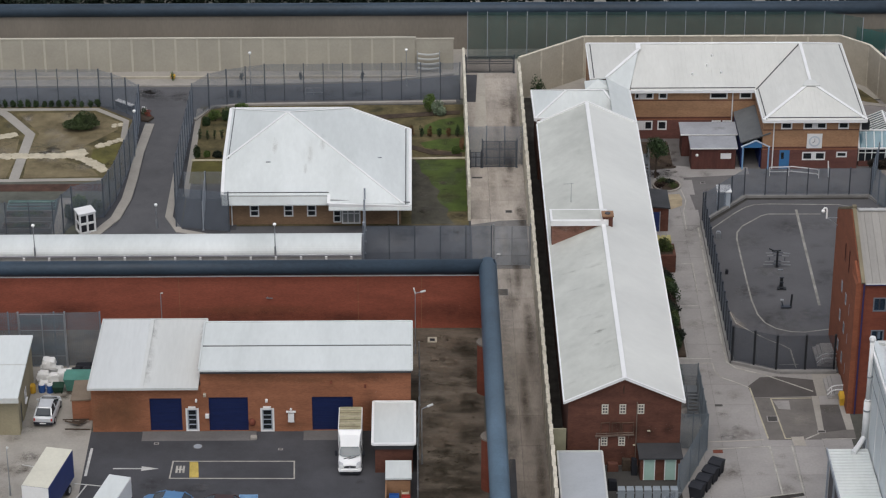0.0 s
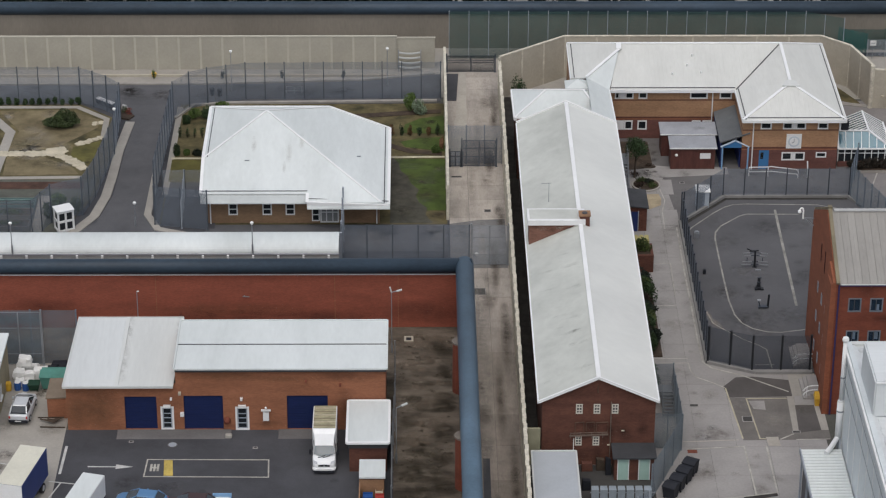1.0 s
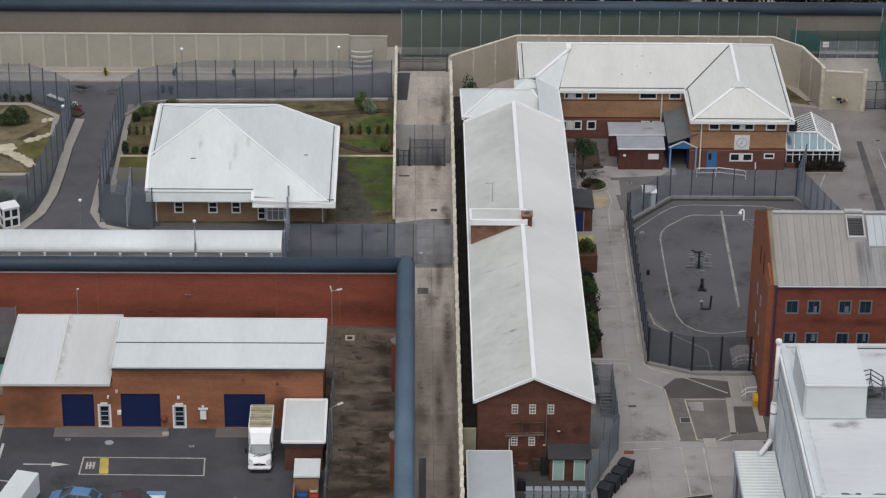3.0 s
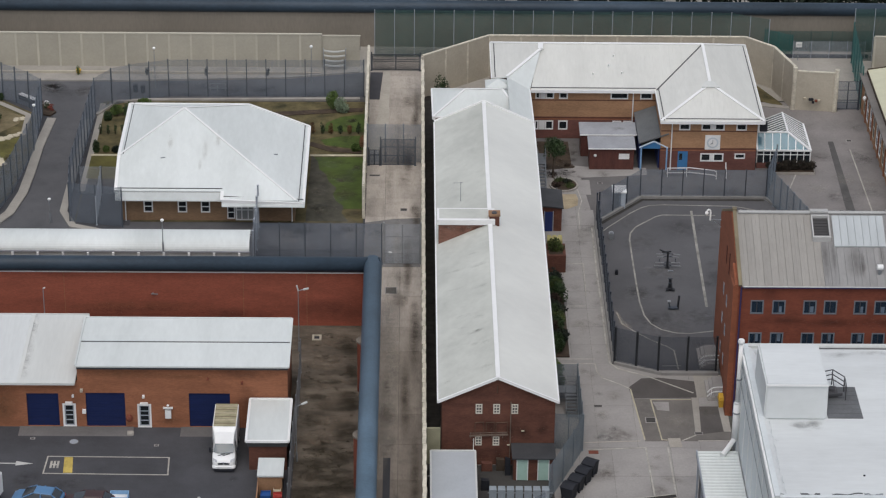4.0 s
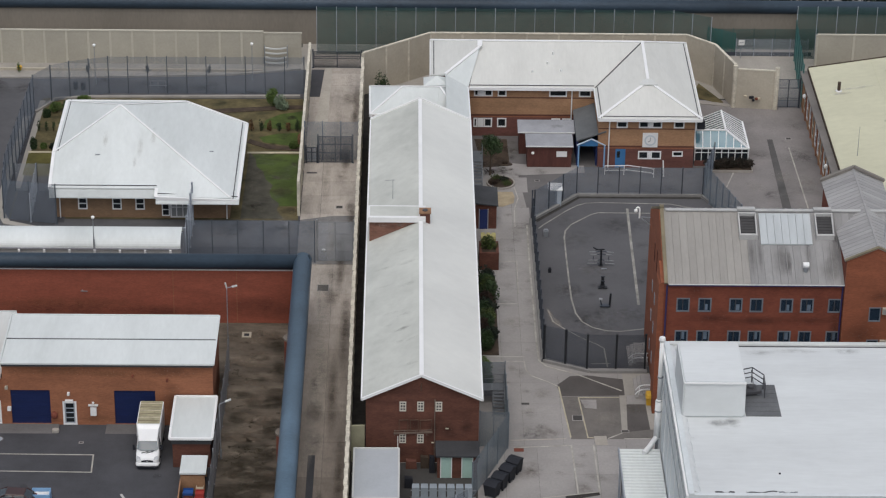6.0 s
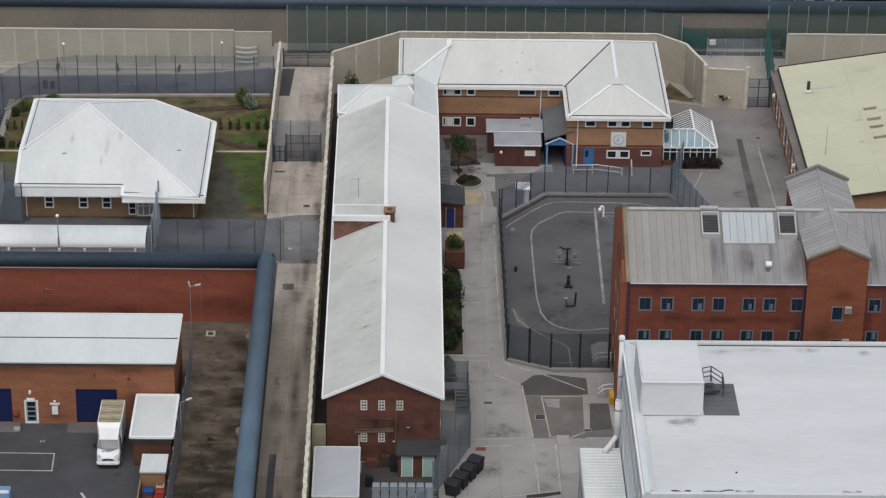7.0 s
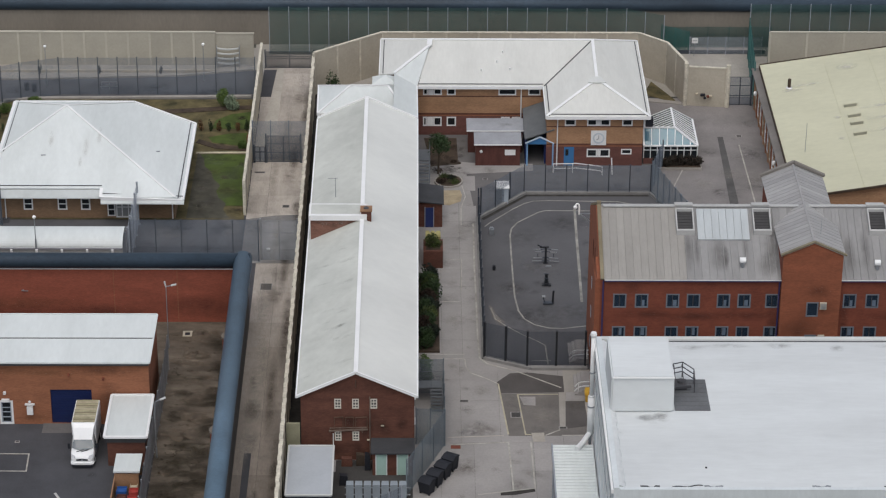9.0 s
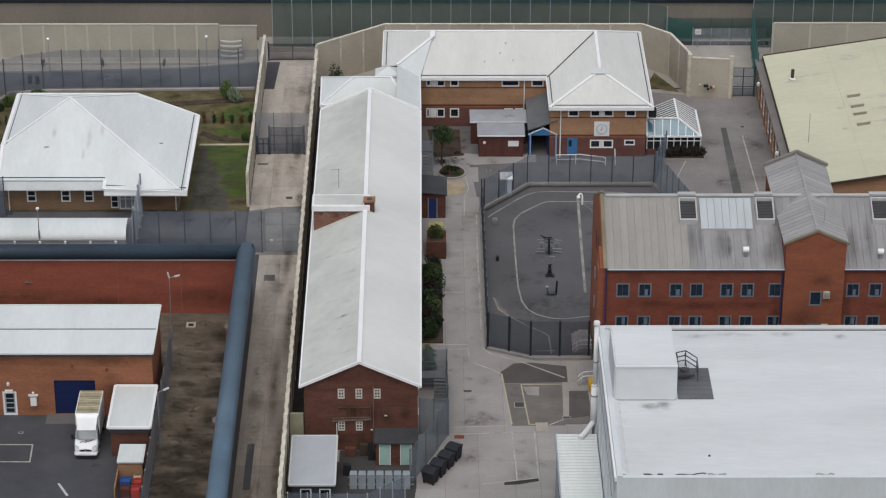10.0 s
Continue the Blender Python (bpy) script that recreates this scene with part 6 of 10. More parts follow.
bm = bmesh.new()
box(bm, PX1 + 0.12, PX1 + 2.75, 174.2, 178.8, WZ + 0.004, WZ + 0.03)
part("walkway_mat", bm, mat("mat_grey", (0.125, 0.13, 0.137), 0.85, 0.12, 1.2, 6), plant, "dark grey walkway mat")
for i in range(4):
    for j in range(7):
        bm = bmesh.new()
        box(bm, PX1 + 0.15 + i * 0.65, PX1 + 0.76 + i * 0.65, 174.23 + j * 0.65, 174.84 + j * 0.65, WZ + 0.03, WZ + 0.05)
        part("mat_tile", bm, bpy.data.materials["mat_grey"], plant)
guard = thing("guard_rail", (42.4, 177.6, WZ), "dark steel guard rail round the roof access hatch", "guard rail")
GR = [(41.75, 178.9), (42.5, 179.2), (43.25, 178.1), (43.2, 176.8)]
for x, y in GR:
    bm = bmesh.new()
    bar(bm, (x, y, WZ), (x, y, WZ + 1.3), 0.07)
    part("post", bm, GUTTER, guard)
for z in (0.5, 0.9, 1.3):
    for a, b in zip(GR, GR[1:]):
        bm = bmesh.new()
        bar(bm, (*a, WZ + z), (*b, WZ + z), 0.06)
        part("rail", bm, GUTTER, guard)
bm = bmesh.new()
bar(bm, (41.8, 178.8, WZ + 1.25), (41.9, 177.2, WZ + 0.2), 0.06)
bar(bm, (42.4, 178.9, WZ + 1.25), (42.5, 177.3, WZ + 0.2), 0.06)
part("brace", bm, GUTTER, guard)
bm = bmesh.new()
box(bm, 41.75, 42.7, 177.2, 178.4, WZ + 0.06, WZ + 0.32)
bar(bm, (41.8, 177.0, WZ + 0.35), (43.0, 177.1, WZ + 0.4), 0.14, 0.2)
rod(bm, (42.3, 177.9, WZ + 0.32), (42.3, 177.9, WZ + 0.5), 0.3, 0.26, 14)
part("fan_unit", bm, GUTTER, plant)
for x, y, s in ((43.05, 166.2, 0.14),):
    bm = bmesh.new()
    box(bm, x, x + s, y, y + s * 0.5, WZ + 0.003, WZ + 0.08 + s * 0.2)
    part("roof_fixing", bm, BLACK, plant)
flue = thing("flue_pipe", (35.95, 183.6, 0), "tall white flue pipe beside the white building", "flue")
bm = bmesh.new()
rod(bm, (36.05, 183.6, 9.9), (36.05, 183.6, 15.2), 0.17, 0.17, 16)
part("upper_pipe", bm, WHITE, flue, smooth=True)
bm = bmesh.new()
rod(bm, (36.05, 183.6, 6.6), (36.05, 183.6, 9.9), 0.27, 0.27, 16)
rod(bm, (36.05, 183.6, 9.9), (36.05, 183.6, 10.05), 0.27, 0.19, 16)
part("pipe", bm, WHITE, flue, smooth=True)
bm = bmesh.new()
rod(bm, (36.05, 183.6, 15.2), (36.05, 183.6, 15.4), 0.2, 0.27, 16)
rod(bm, (36.05, 183.6, 15.4), (36.05, 183.6, 15.58), 0.27, 0.22, 16)
part("cowl", bm, WHITE, flue)
bm = bmesh.new()
rod(bm, (36.05, 183.6, 6.7), (35.5, 182.8, 6.35), 0.2, 0.2, 16)
rod(bm, (35.55, 182.85, 6.36), (34.95, 182.0, 6.12), 0.2, 0.22, 16)
part("elbow", bm, WHITE, flue)
bm = bmesh.new()
rod(bm, (36.05, 183.6, 0), (36.05, 183.6, 6.6), 0.12, 0.12, 10)
part("support", bm, STEEL, flue)
for z in (9.0, 12.0):
    bm = bmesh.new()
    rod(bm, (36.05, 183.6, z), (36.05, 183.6, z + 0.12), 0.21 if z > 10 else 0.3, 0.21 if z > 10 else 0.3, 16)
    box(bm, 36.05, 36.34, 183.55, 183.65, z, z + 0.1)
    part("clamp", bm, STEEL, flue)
canopy = thing("corrugated_canopy", (34.7, 174, 0), "white corrugated lean-to canopy beside the white building", "canopy")
bm = bmesh.new()
prism(bm, [(33.1, 0.0, 5.82), (33.1, 0.42, 5.82), (33.1, 0.34, 5.95), (33.1, 0.2, 6.03), (33.1, 0.06, 5.95)], [(36.25, 0.0, 5.82), (36.25, 0.42, 5.82), (36.25, 0.34, 5.95), (36.25, 0.2, 6.03), (36.25, 0.06, 5.95)])
me = finish("roof_sheet", bm, ROOF_WHITE)
for i in range(46):
    piece("roof_sheet", me, canopy, Matrix.Translation((0, 163.2 + i * 0.43, 0)))
bm = bmesh.new()
box(bm, 33.11, 36.24, 163.2, 182.9, 5.7, 5.818)
part("purlin_deck", bm, GUTTER, canopy)
bm = bmesh.new()
box(bm, 33.0, 33.1, 163, 183.0, 5.6, 6.0)
part("edge_trim", bm, STEEL_PAINT, canopy)
for i in range(7):
    bm = bmesh.new()
    y = 163.5 + i * 3.2
    box(bm, 33.15, 33.3, y, y + 0.15, -0.02, 5.8)
    part("post", bm, STEEL_PAINT, canopy)
bm = bmesh.new()
box(bm, 33.35, 33.42, 163, 182.7, 0.0, 5.0)
part("screen", bm, GUTTER, canopy)

# ---- pale green-roofed hall ----
gh = thing("green_roof_hall", (66, 246, 0), "low brick hall under a broad pale green roof", "building")
GX0, GX1, GY0, GY1 = 57.5, 85.0, 230.7, 260.9
GRX = 58.05
gwin = [(y, y + 1.1, 0.6, 3.0) for y in (232.4, 234.5, 236.6, 238.7, 240.8, 242.9, 245.0, 247.1, 249.2, 251.3, 253.4, 255.5, 257.6)]
bm = bmesh.new()
holes_wall(bm, "x", GX0, 0.3, GY0, GY1, -0.05, 3.6, gwin)
part("wall", bm, BRICK_TAN, gh)
bm = bmesh.new()
box(bm, GX0 + 0.3, GX1, GY0, GY0 + 0.3, -0.05, 3.6)
prism(bm, [(GX0 + 0.3, GY0, 3.6), (GX1, GY0, 3.6), (71.5, GY0, 5.9)], [(GX0 + 0.3, GY0 + 0.3, 3.6), (GX1, GY0 + 0.3, 3.6), (71.5, GY0 + 0.3, 5.9)])
part("end_wall", bm, BRICK_TAN, gh)
for i, (a, b, c, d) in enumerate(gwin):
    window(gh, "x", GX0, a, b, c, d, side=-1, mullions=0, transoms=1, width=0.14, frame=WHITE if i % 3 else CREAM, sill=False)
    bm = bmesh.new()
    box(bm, GX0 - 0.1, GX0 - 0.002, b + 0.35, b + 0.65, -0.05, 3.55)
    part("pilaster", bm, BRICK_SHED if i % 2 else BRICK_TAN, gh)
bm = bmesh.new()
slab(bm, [(57.2, GY0 - 0.2, 3.75), (GRX, GY0 - 0.2, 3.78), (GRX, GY1 + 0.3, 3.78), (57.2, GY1 + 0.3, 3.75)], 0.14)
part("eaves_ledge", bm, mat("lead_grey", (0.17, 0.155, 0.14), 0.6, 0.14, 0.8, 6, patches=0.2), gh, "weathered grey flat ledge along the eaves")
bm = bmesh.new()
slab(bm, [(GRX, GY0 - 0.3, 4.1), (71.5, GY0 - 0.3, 6.25), (71.5, GY1 + 0.3, 6.25), (GRX, GY1 + 0.3, 4.1)], 0.18)
part("roof_slope", bm, ROOF_GREEN, gh)
bm = bmesh.new()
slab(bm, [(71.5, GY0 - 0.3, 6.25), (GX1, GY0 - 0.3, 4.2), (GX1, GY1 + 0.3, 4.2), (71.5, GY1 + 0.3, 6.25)], 0.18)
part("roof_slope", bm, ROOF_GREEN, gh)
bm = bmesh.new()
bar(bm, (GRX - 0.06, GY0 - 0.3, 3.96), (GRX - 0.06, GY1 + 0.3, 3.96), 0.1, 0.24)
bar(bm, (GRX, GY1 + 0.38, 4.05), (71.5, GY1 + 0.38, 6.2), 0.16, 0.25)
bar(bm, (GRX, GY0 - 0.36, 4.0), (71.5, GY0 - 0.36, 6.16), 0.12, 0.2)
part("roof_edge", bm, SOIL, gh, "dark roof edge")
for x, w in ((64.45, 0.07), (69.0, 0.05)):
    bm = bmesh.new()
    z = 4.1 + (x - GRX) * 0.16
    bar(bm, (x, GY0 - 0.2, z + 0.012), (x, GY1 + 0.2, z + 0.012), w, 0.03)
    part("roof_lap", bm, ROOF_GREEN, gh)
for x, y, rx, ry in ((68.6, 247.6, 2.6, 0.5), (68.8, 244.9, 2.6, 0.4), (68.8, 242.2, 2.6, 0.5), (62.0, 254.8, 2.2, 0.35), (60.4, 253.9, 1.2, 0.4), (64.0, 246.2, 0.5, 0.4), (63.8, 241.4, 0.4, 0.4), (66.5, 257.8, 1.2, 0.8)):
    stain(gh, STAIN_LIME, (x, y, 4.1 + (x - GRX) * 0.16 + 0.02 + x * 0.0001), rx, ry, (0, -9.1, 0))
for y in (256.7, 240.2):
    bm = bmesh.new()
    ball(bm, (GX0 - 0.35, y, 2.9), 0.2, 1.3)
    part("bulkhead_light", bm, LAMP_WHITE, gh)
bm = bmesh.new()
rod(bm, (60.25, 254.5, 4.4), (60.25, 254.5, 5.5), 0.17, 0.17, 12)
flu = part("roof_flue", bm, SOIL, gh)
bm = bmesh.new()
rod(bm, (60.25, 254.5, 4.5), (60.25, 254.5, 4.62), 0.36, 0.28, 12)
part("cowl", bm, SACK, flu)
# vent fronts are coloured darker than the tops to show their shade
VENT_SHADED = mat("vent_shaded", (0.27, 0.265, 0.21), 0.7, 0.1, 2, 9)
for x, y in ((64.95, 248.2), (65.0, 245.75), (65.0, 243.95), (65.0, 241.55)):
    z = 4.1 + (x - GRX) * 0.16
    bm = bmesh.new()
    slab(bm, [(x, y, z + 0.24), (x + 1.2, y, z + 0.43), (x + 1.2, y + 0.45, z + 0.43), (x, y + 0.45, z + 0.24)], 0.26)
    rv = part("roof_vent", bm, VENT_SHADED, gh, "raised roof vent with a shade-darkened front and pale top")
    bm = bmesh.new()
    slab(bm, [(x - 0.04, y + 0.06, z + 0.30), (x + 1.24, y + 0.06, z + 0.50), (x + 1.24, y + 0.5, z + 0.50), (x - 0.04, y + 0.5, z + 0.30)], 0.05)
    part("vent_top", bm, ROOF_GREEN, rv)
bm = bmesh.new()
rod(bm, (60.0, 239.5, 4.3), (60.0, 239.5, 7.5), 0.03, 0.02, 6)
part("aerial", bm, STEEL, gh)

# ---- workshop ----
shop = thing("workshop", (-12, 200, 0), "orange brick workshop with navy roller shutters and white roofs", "building")
shut = [(-21.2, -18.55, 0.06, 3.2), (-16.3, -13.05, 0.06, 3.3), (-7.75, -4.35, 0.06, 3.3)]
doors = [(-18.25, -17.15, 0.0, 2.25), (-12.05, -10.9, 0.0, 2.25)]
bm = bmesh.new()
holes_wall(bm, "y", 195.9, 0.3, -26.0, -16.9, -0.05, 4.3, [shut[0], (doors[0][0], doors[0][1], -0.05, 2.25)])
prism(bm, [(-26.0, 196.2, -0.05), (-25.7, 196.2, -0.05), (-25.7, 205.2, -0.05), (-26.0, 205.2, -0.05)], [(-26.0, 196.2, 4.1), (-25.7, 196.2, 4.1), (-25.7, 205.2, 4.9), (-26.0, 205.2, 4.9)])
box(bm, -25.7, -16.9, 204.9, 205.2, -0.05, 4.9)
part("low_wall", bm, BRICK_SHED, shop)
bm = bmesh.new()
holes_wall(bm, "y", 195.85, 0.3, -16.9, 0.45, -0.05, 5.85, [shut[1], shut[2], (doors[1][0], doors[1][1], -0.05, 2.25)])
part("front_wall", bm, BRICK_SHED, shop)
for x in (-16.9, 0.15):
    bm = bmesh.new()
    prism(bm, [(x, 196.15, -0.05), (x + 0.3, 196.15, -0.05), (x + 0.3, 203.3, -0.05), (x, 203.3, -0.05)], [(x, 196.15, 5.83), (x + 0.3, 196.15, 5.83), (x + 0.3, 203.3, 5.9), (x, 203.3, 5.9)])
    part("side_wall", bm, BRICK_SHED, shop)
bm = bmesh.new()
box(bm, -16.6, 0.15, 203.0, 203.3, -0.05, 5.9)
part("back_wall", bm, BRICK_SHED, shop)
for i, (x, z, rx, rz) in enumerate(((-24.3, 2.1, 2.4, 2.4), (-22.9, 2.2, 1.6, 2.6), (-25.2, 1.5, 1.2, 1.8))):
    stain(shop, STAIN_WASH, (x, 195.893 - i * 0.003, z), rx, rz, (90, 0, 0))
for x, z, rx, rz, m in ((-13, 5.1, 4.0, 0.5, STAIN_WASH), (-3.0, 5.1, 3.0, 0.6, STAIN_SMOKE), (-8, 4.9, 3.0, 0.4, STAIN_WASH), (-2.8, 2.4, 1.2, 1.8, STAIN_SMOKE), (-9.0, 0.5, 1.6, 0.5, STAIN_WASH)):
    stain(shop, m, (x, 195.842 - 0.0004 * (x + 14), z), rx, rz, (90, 0, 0))
for x0, x1 in ((-26.15, -21.66), (-21.76, -16.98)):
    bm = bmesh.new()
    slab(bm, [(x0, 195.4, 4.45), (x1 - 0.1, 195.4, 4.45), (x1 + 0.15, 205.35, 5.45), (x0 + (0.15 if x0 > -22 else 0.4), 205.35, 5.45)], 0.14)
    part("low_roof", bm, ROOF_PALE if x0 < -22 else ROOF_GREYWHITE, shop)
bm = bmesh.new()
bar(bm, (-21.76, 195.4, 4.48), (-21.56, 205.35, 5.48), 0.3, 0.06)
part("roof_seam", bm, ROOF_GREYWHITE, shop)
for y in (197.5, 200, 202.5, 204.3):
    stain(shop, STAIN_GREY, (-21.4, y, 4.45 + (y - 195.5) * 0.1 + 0.06), 0.5, 1.8, (5.4, 0, 0))
# darker grey band along the right edge of the low roof
for y in (198.5, 202.0, 204.2):
    stain(shop, STAIN_GREY, (-17.15, y, 4.45 + (y - 195.5) * 0.1 + 0.075), 0.28, 1.9, (5.4, 0, 0))
bm = bmesh.new()
slab(bm, [(-16.9, 195.6, 6.05), (0.5, 195.6, 6.05), (0.5, 199.5, 6.07), (-16.9, 199.5, 6.07)], 0.14)
part("front_roof", bm, ROOF_WHITE, shop)
bm = bmesh.new()
slab(bm, [(-16.9, 199.6, 6.14), (0.5, 199.6, 6.14), (0.5, 203.4, 6.18), (-16.9, 203.4, 6.18)], 0.14)
part("back_roof", bm, ROOF_WHITE, shop)
bm = bmesh.new()
box(bm, -16.9, 0.5, 199.502, 199.598, 5.92, 6.1)
part("valley_gutter", bm, GUTTER, shop)
bm = bmesh.new()
for p, r in (((-16.95, 195.55, 6.0), (0.57, 195.55, 6.0)), ((0.57, 195.55, 6.0), (0.57, 203.5, 6.16)), ((-16.98, 195.6, 6.06), (-16.98, 203.4, 6.2)), ((-16.95, 203.46, 6.2), (0.55, 203.46, 6.2))):
    bar(bm, p, r, 0.13, 0.14)
part("roof_edge", bm, ROOF_WHITE, shop)
bm = bmesh.new()
bar(bm, (-26.2, 195.35, 4.43), (-17.08, 195.35, 4.43), 0.14, 0.2)
bar(bm, (-26.17, 195.4, 4.45), (-25.77, 205.35, 5.46), 0.12, 0.18)
bar(bm, (-25.77, 205.35, 5.46), (-16.85, 205.35, 5.46), 0.1, 0.12)
part("roof_edge", bm, ROOF_GREYWHITE, shop)
# dark strip built in for the shadow line below the front roof edge
bm = bmesh.new()
bar(bm, (-16.9, 195.62, 5.8), (0.5, 195.62, 5.8), 0.1, 0.2)
part("fascia_board", bm, ROOF_DARK, shop, "dark strip for the shadow line under the roof edge")
bm = bmesh.new()
bar(bm, (0.5, 195.7, 5.8), (0.5, 203.3, 5.95), 0.1, 0.22)
part("fascia_board", bm, TIMBER, shop, "brown fascia board under the roof edge")
for a, b, c, d in shut:
    yf = 195.9 if a < -17 else 195.85
    bm = bmesh.new()
    n = 20
    ring = []
    for i in range(n):
        z, z2 = c + (d - c) * i / n, c + (d - c) * (i + 0.85) / n
        ring += [(yf + 0.12, z), (yf + 0.12, z2), (yf + 0.14, z2), (yf + 0.14, c + (d - c) * (i + 1) / n)]
    ring += [(yf + 0.2, d), (yf + 0.2, c)]
    prism(bm, [(a, y_, z_) for y_, z_ in ring], [(b, y_, z_) for y_, z_ in ring])
    part("roller_shutter", bm, SHUTTER, shop, "navy roller shutter")
for a, b, c, d in doors:
    yf = 195.9 if a < -17 else 195.85
    window(shop, "y", yf, a, b, c, d, mullions=0, transoms=0, width=0.15, depth=0.2, sill=False, name="white_door", label="white door frame with a grey glazed door")
    bm = bmesh.new()
    for x0, x1, z0, z1 in ((a + 0.152, a + 0.25, c + 0.152, d - 0.152), (b - 0.25, b - 0.152, c + 0.152, d - 0.152)):
        box(bm, x0, x1, yf + 0.02, yf + 0.06, z0, z1)
    for z in (c + 0.155, c + 0.62, c + 1.1, c + 1.52, d - 0.23):
        box(bm, a + 0.252, b - 0.252, yf + 0.022, yf + 0.058, z, z + 0.075)
    part("door_leaf", bm, STEEL_PAINT, shop, "grey framed door leaf with glazed panels")
    bm = bmesh.new()
    box(bm, a + 0.25, b - 0.25, yf - 0.3, yf - 0.032, d, d + 0.2)
    part("door_light", bm, WHITE, shop)
for a, b in ((-21.9, -12.4), (-8.5, -4.2)):
    bm = bmesh.new()
    prism(bm, [(a, 194.3, -0.02), (b, 194.3, -0.02), (b, 195.84, -0.02), (a, 195.84, -0.02)], [(a + 0.1, 194.7, 0.04), (b - 0.1, 194.7, 0.04), (b, 195.84, 0.06), (a, 195.84, 0.06)])
    part("door_apron", bm, ASPHALT_PALE, shop)
bm = bmesh.new()
box(bm, -9.75, -9.25, 195.6, 195.848, 1.0, 1.75)
part("meter_box", bm, WHITE, shop)
bm = bmesh.new()
box(bm, -9.9, -9.1, 195.62, 195.8, 1.9, 2.02)
ball(bm, (-9.5, 195.7, 2.2), 0.11)
part("floodlight", bm, WHITE, shop)
bm = bmesh.new()
ball(bm, (-12.75, 195.75, 0.95), 0.3, 1.1)
part("hose_reel", bm, RUST, shop, "round rust-red hose reel")
for x, z, s in ((-16.7, 3.5, 0.22), (-16.6, 1.45, 0.3), (-17.4, 3.0, 0.16), (-11.6, 2.95, 0.2), (-3.4, 4.3, 0.18), (-6.2, 4.7, 0.14)):
    bm = bmesh.new()
    box(bm, x, x + s, 195.55, 195.848, z, z + s)
    part("wall_box", bm, RUST if z > 4 else CREAM if z > 3 else WHITE, shop)

# small brick kiosk and store beside it
kiosk = thing("brick_store", (-1, 192, 0), "small red brick store with a white flat roof", "outbuilding")
bm = bmesh.new()
box(bm, -2.45, 0.6, 189.3, 195.4, -0.05, 2.25)
part("wall", bm, BRICK_LONG, kiosk)
bm = bmesh.new()
box(bm, -2.55, 0.7, 189.2, 195.5, 2.252, 2.64)
part("dark_fascia", bm, ROOF_DARK, kiosk)
bm = bmesh.new()
slab(bm, [(-2.65, 189.1, 2.82), (0.78, 189.1, 2.82), (0.78, 195.6, 2.92), (-2.65, 195.6, 2.92)], 0.15)
part("roof", bm, ROOF_WHITE, kiosk)
bm = bmesh.new()
for p, r in (((-2.65, 189.1, 2.82), (0.78, 189.1, 2.82)), ((0.78, 189.1, 2.82), (0.78, 195.6, 2.92)), ((0.78, 195.6, 2.92), (-2.65, 195.6, 2.92)), ((-2.65, 195.6, 2.92), (-2.65, 189.1, 2.82))):
    bar(bm, p, r, 0.2, 0.18)
part("roof_edge", bm, TRIM, kiosk)
store = thing("skip_store", (-0.6, 186, 0), "open timber bay with a pale lid, full of crates", "storage bay")
bm = bmesh.new()
box(bm, -1.6, 0.5, 185.4, 188.1, 1.75, 1.9)
part("lid", bm, ROOF_WHITE, store, "pale flat lid")
bm = bmesh.new()
box(bm, -1.5, 0.4, 187.9, 188.0, 0, 1.74)
box(bm, -1.6, -1.5, 182.5, 188.0, 0, 1.2)
box(bm, -1.5, 0.4, 185.5, 185.6, 0, 1.6)
part("timber_frame", bm, TIMBER_PALE, store)
for x, y, w, m, lab in ((-1.3, 184.3, 0.8, BLUE, "blue plastic crate of rubbish"), (-0.3, 184.2, 0.7, RED, "red crate in the storage bay"), (-1.2, 183.2, 0.75, TIMBER, "brown crate in the storage bay"), (-0.3, 185.0, 0.6, SANDSTONE, "pale carton in the storage bay"), (-0.35, 183.1, 0.7, RED, "red crate in the storage bay")):
    bm = bmesh.new()
    h = 0.7
    for a, b, c, d in ((x, x + w, y, y + 0.04), (x, x + w, y + w - 0.04, y + w), (x, x + 0.04, y + 0.04, y + w - 0.04), (x + w - 0.04, x + w, y + 0.04, y + w - 0.04)):
        box(bm, a, b, c, d, 0, h)
    box(bm, x + 0.04, x + w - 0.04, y + 0.04, y + w - 0.04, 0, h - 0.15)
    solid("crate", bm, m, lab, "crate", "crates in the bay")

# building on the far side of the yard
lb = thing("beige_workshop", (-40, 199, 0), "beige rendered workshop under a white low-pitched roof", "building")
bm = bmesh.new()
holes_wall(bm, "y", 195.5, 0.3, -60, -32.0, -0.05, 3.6, [])
holes_wall(bm, "x", -32.0, -0.3, 195.8, 204.5, -0.05, 3.6, [(196.6, 197.8, -0.05, 2.2), (199, 200, 1, 2.1)])
part("wall", bm, mat("beige_render", (0.34, 0.30, 0.20), 0.9, 0.12, 0.8, 6), lb)
bm = bmesh.new()
slab(bm, [(-60, 194.8, 3.95), (-31.88, 194.8, 3.95), (-31.8, 204.7, 4.35), (-60, 204.7, 4.35)], 0.2)
part("roof", bm, ROOF_WHITE, lb)
bm = bmesh.new()
box(bm, -60, -31.83, 194.7, 194.795, 3.5, 3.97)
part("fascia", bm, ROOF_GREYWHITE, lb)
bm = bmesh.new()
box(bm, -60, -31.84, 199.9, 200.0, 4.165, 4.21)
part("roof_seam", bm, ROOF_GREYWHITE, lb)
window(lb, "x", -32.0, 199, 200, 1, 2.1, side=1)
bm = bmesh.new()
box(bm, -32.2, -32.1, 196.602, 197.798, 0, 2.2)
part("door", bm, GUTTER, lb)


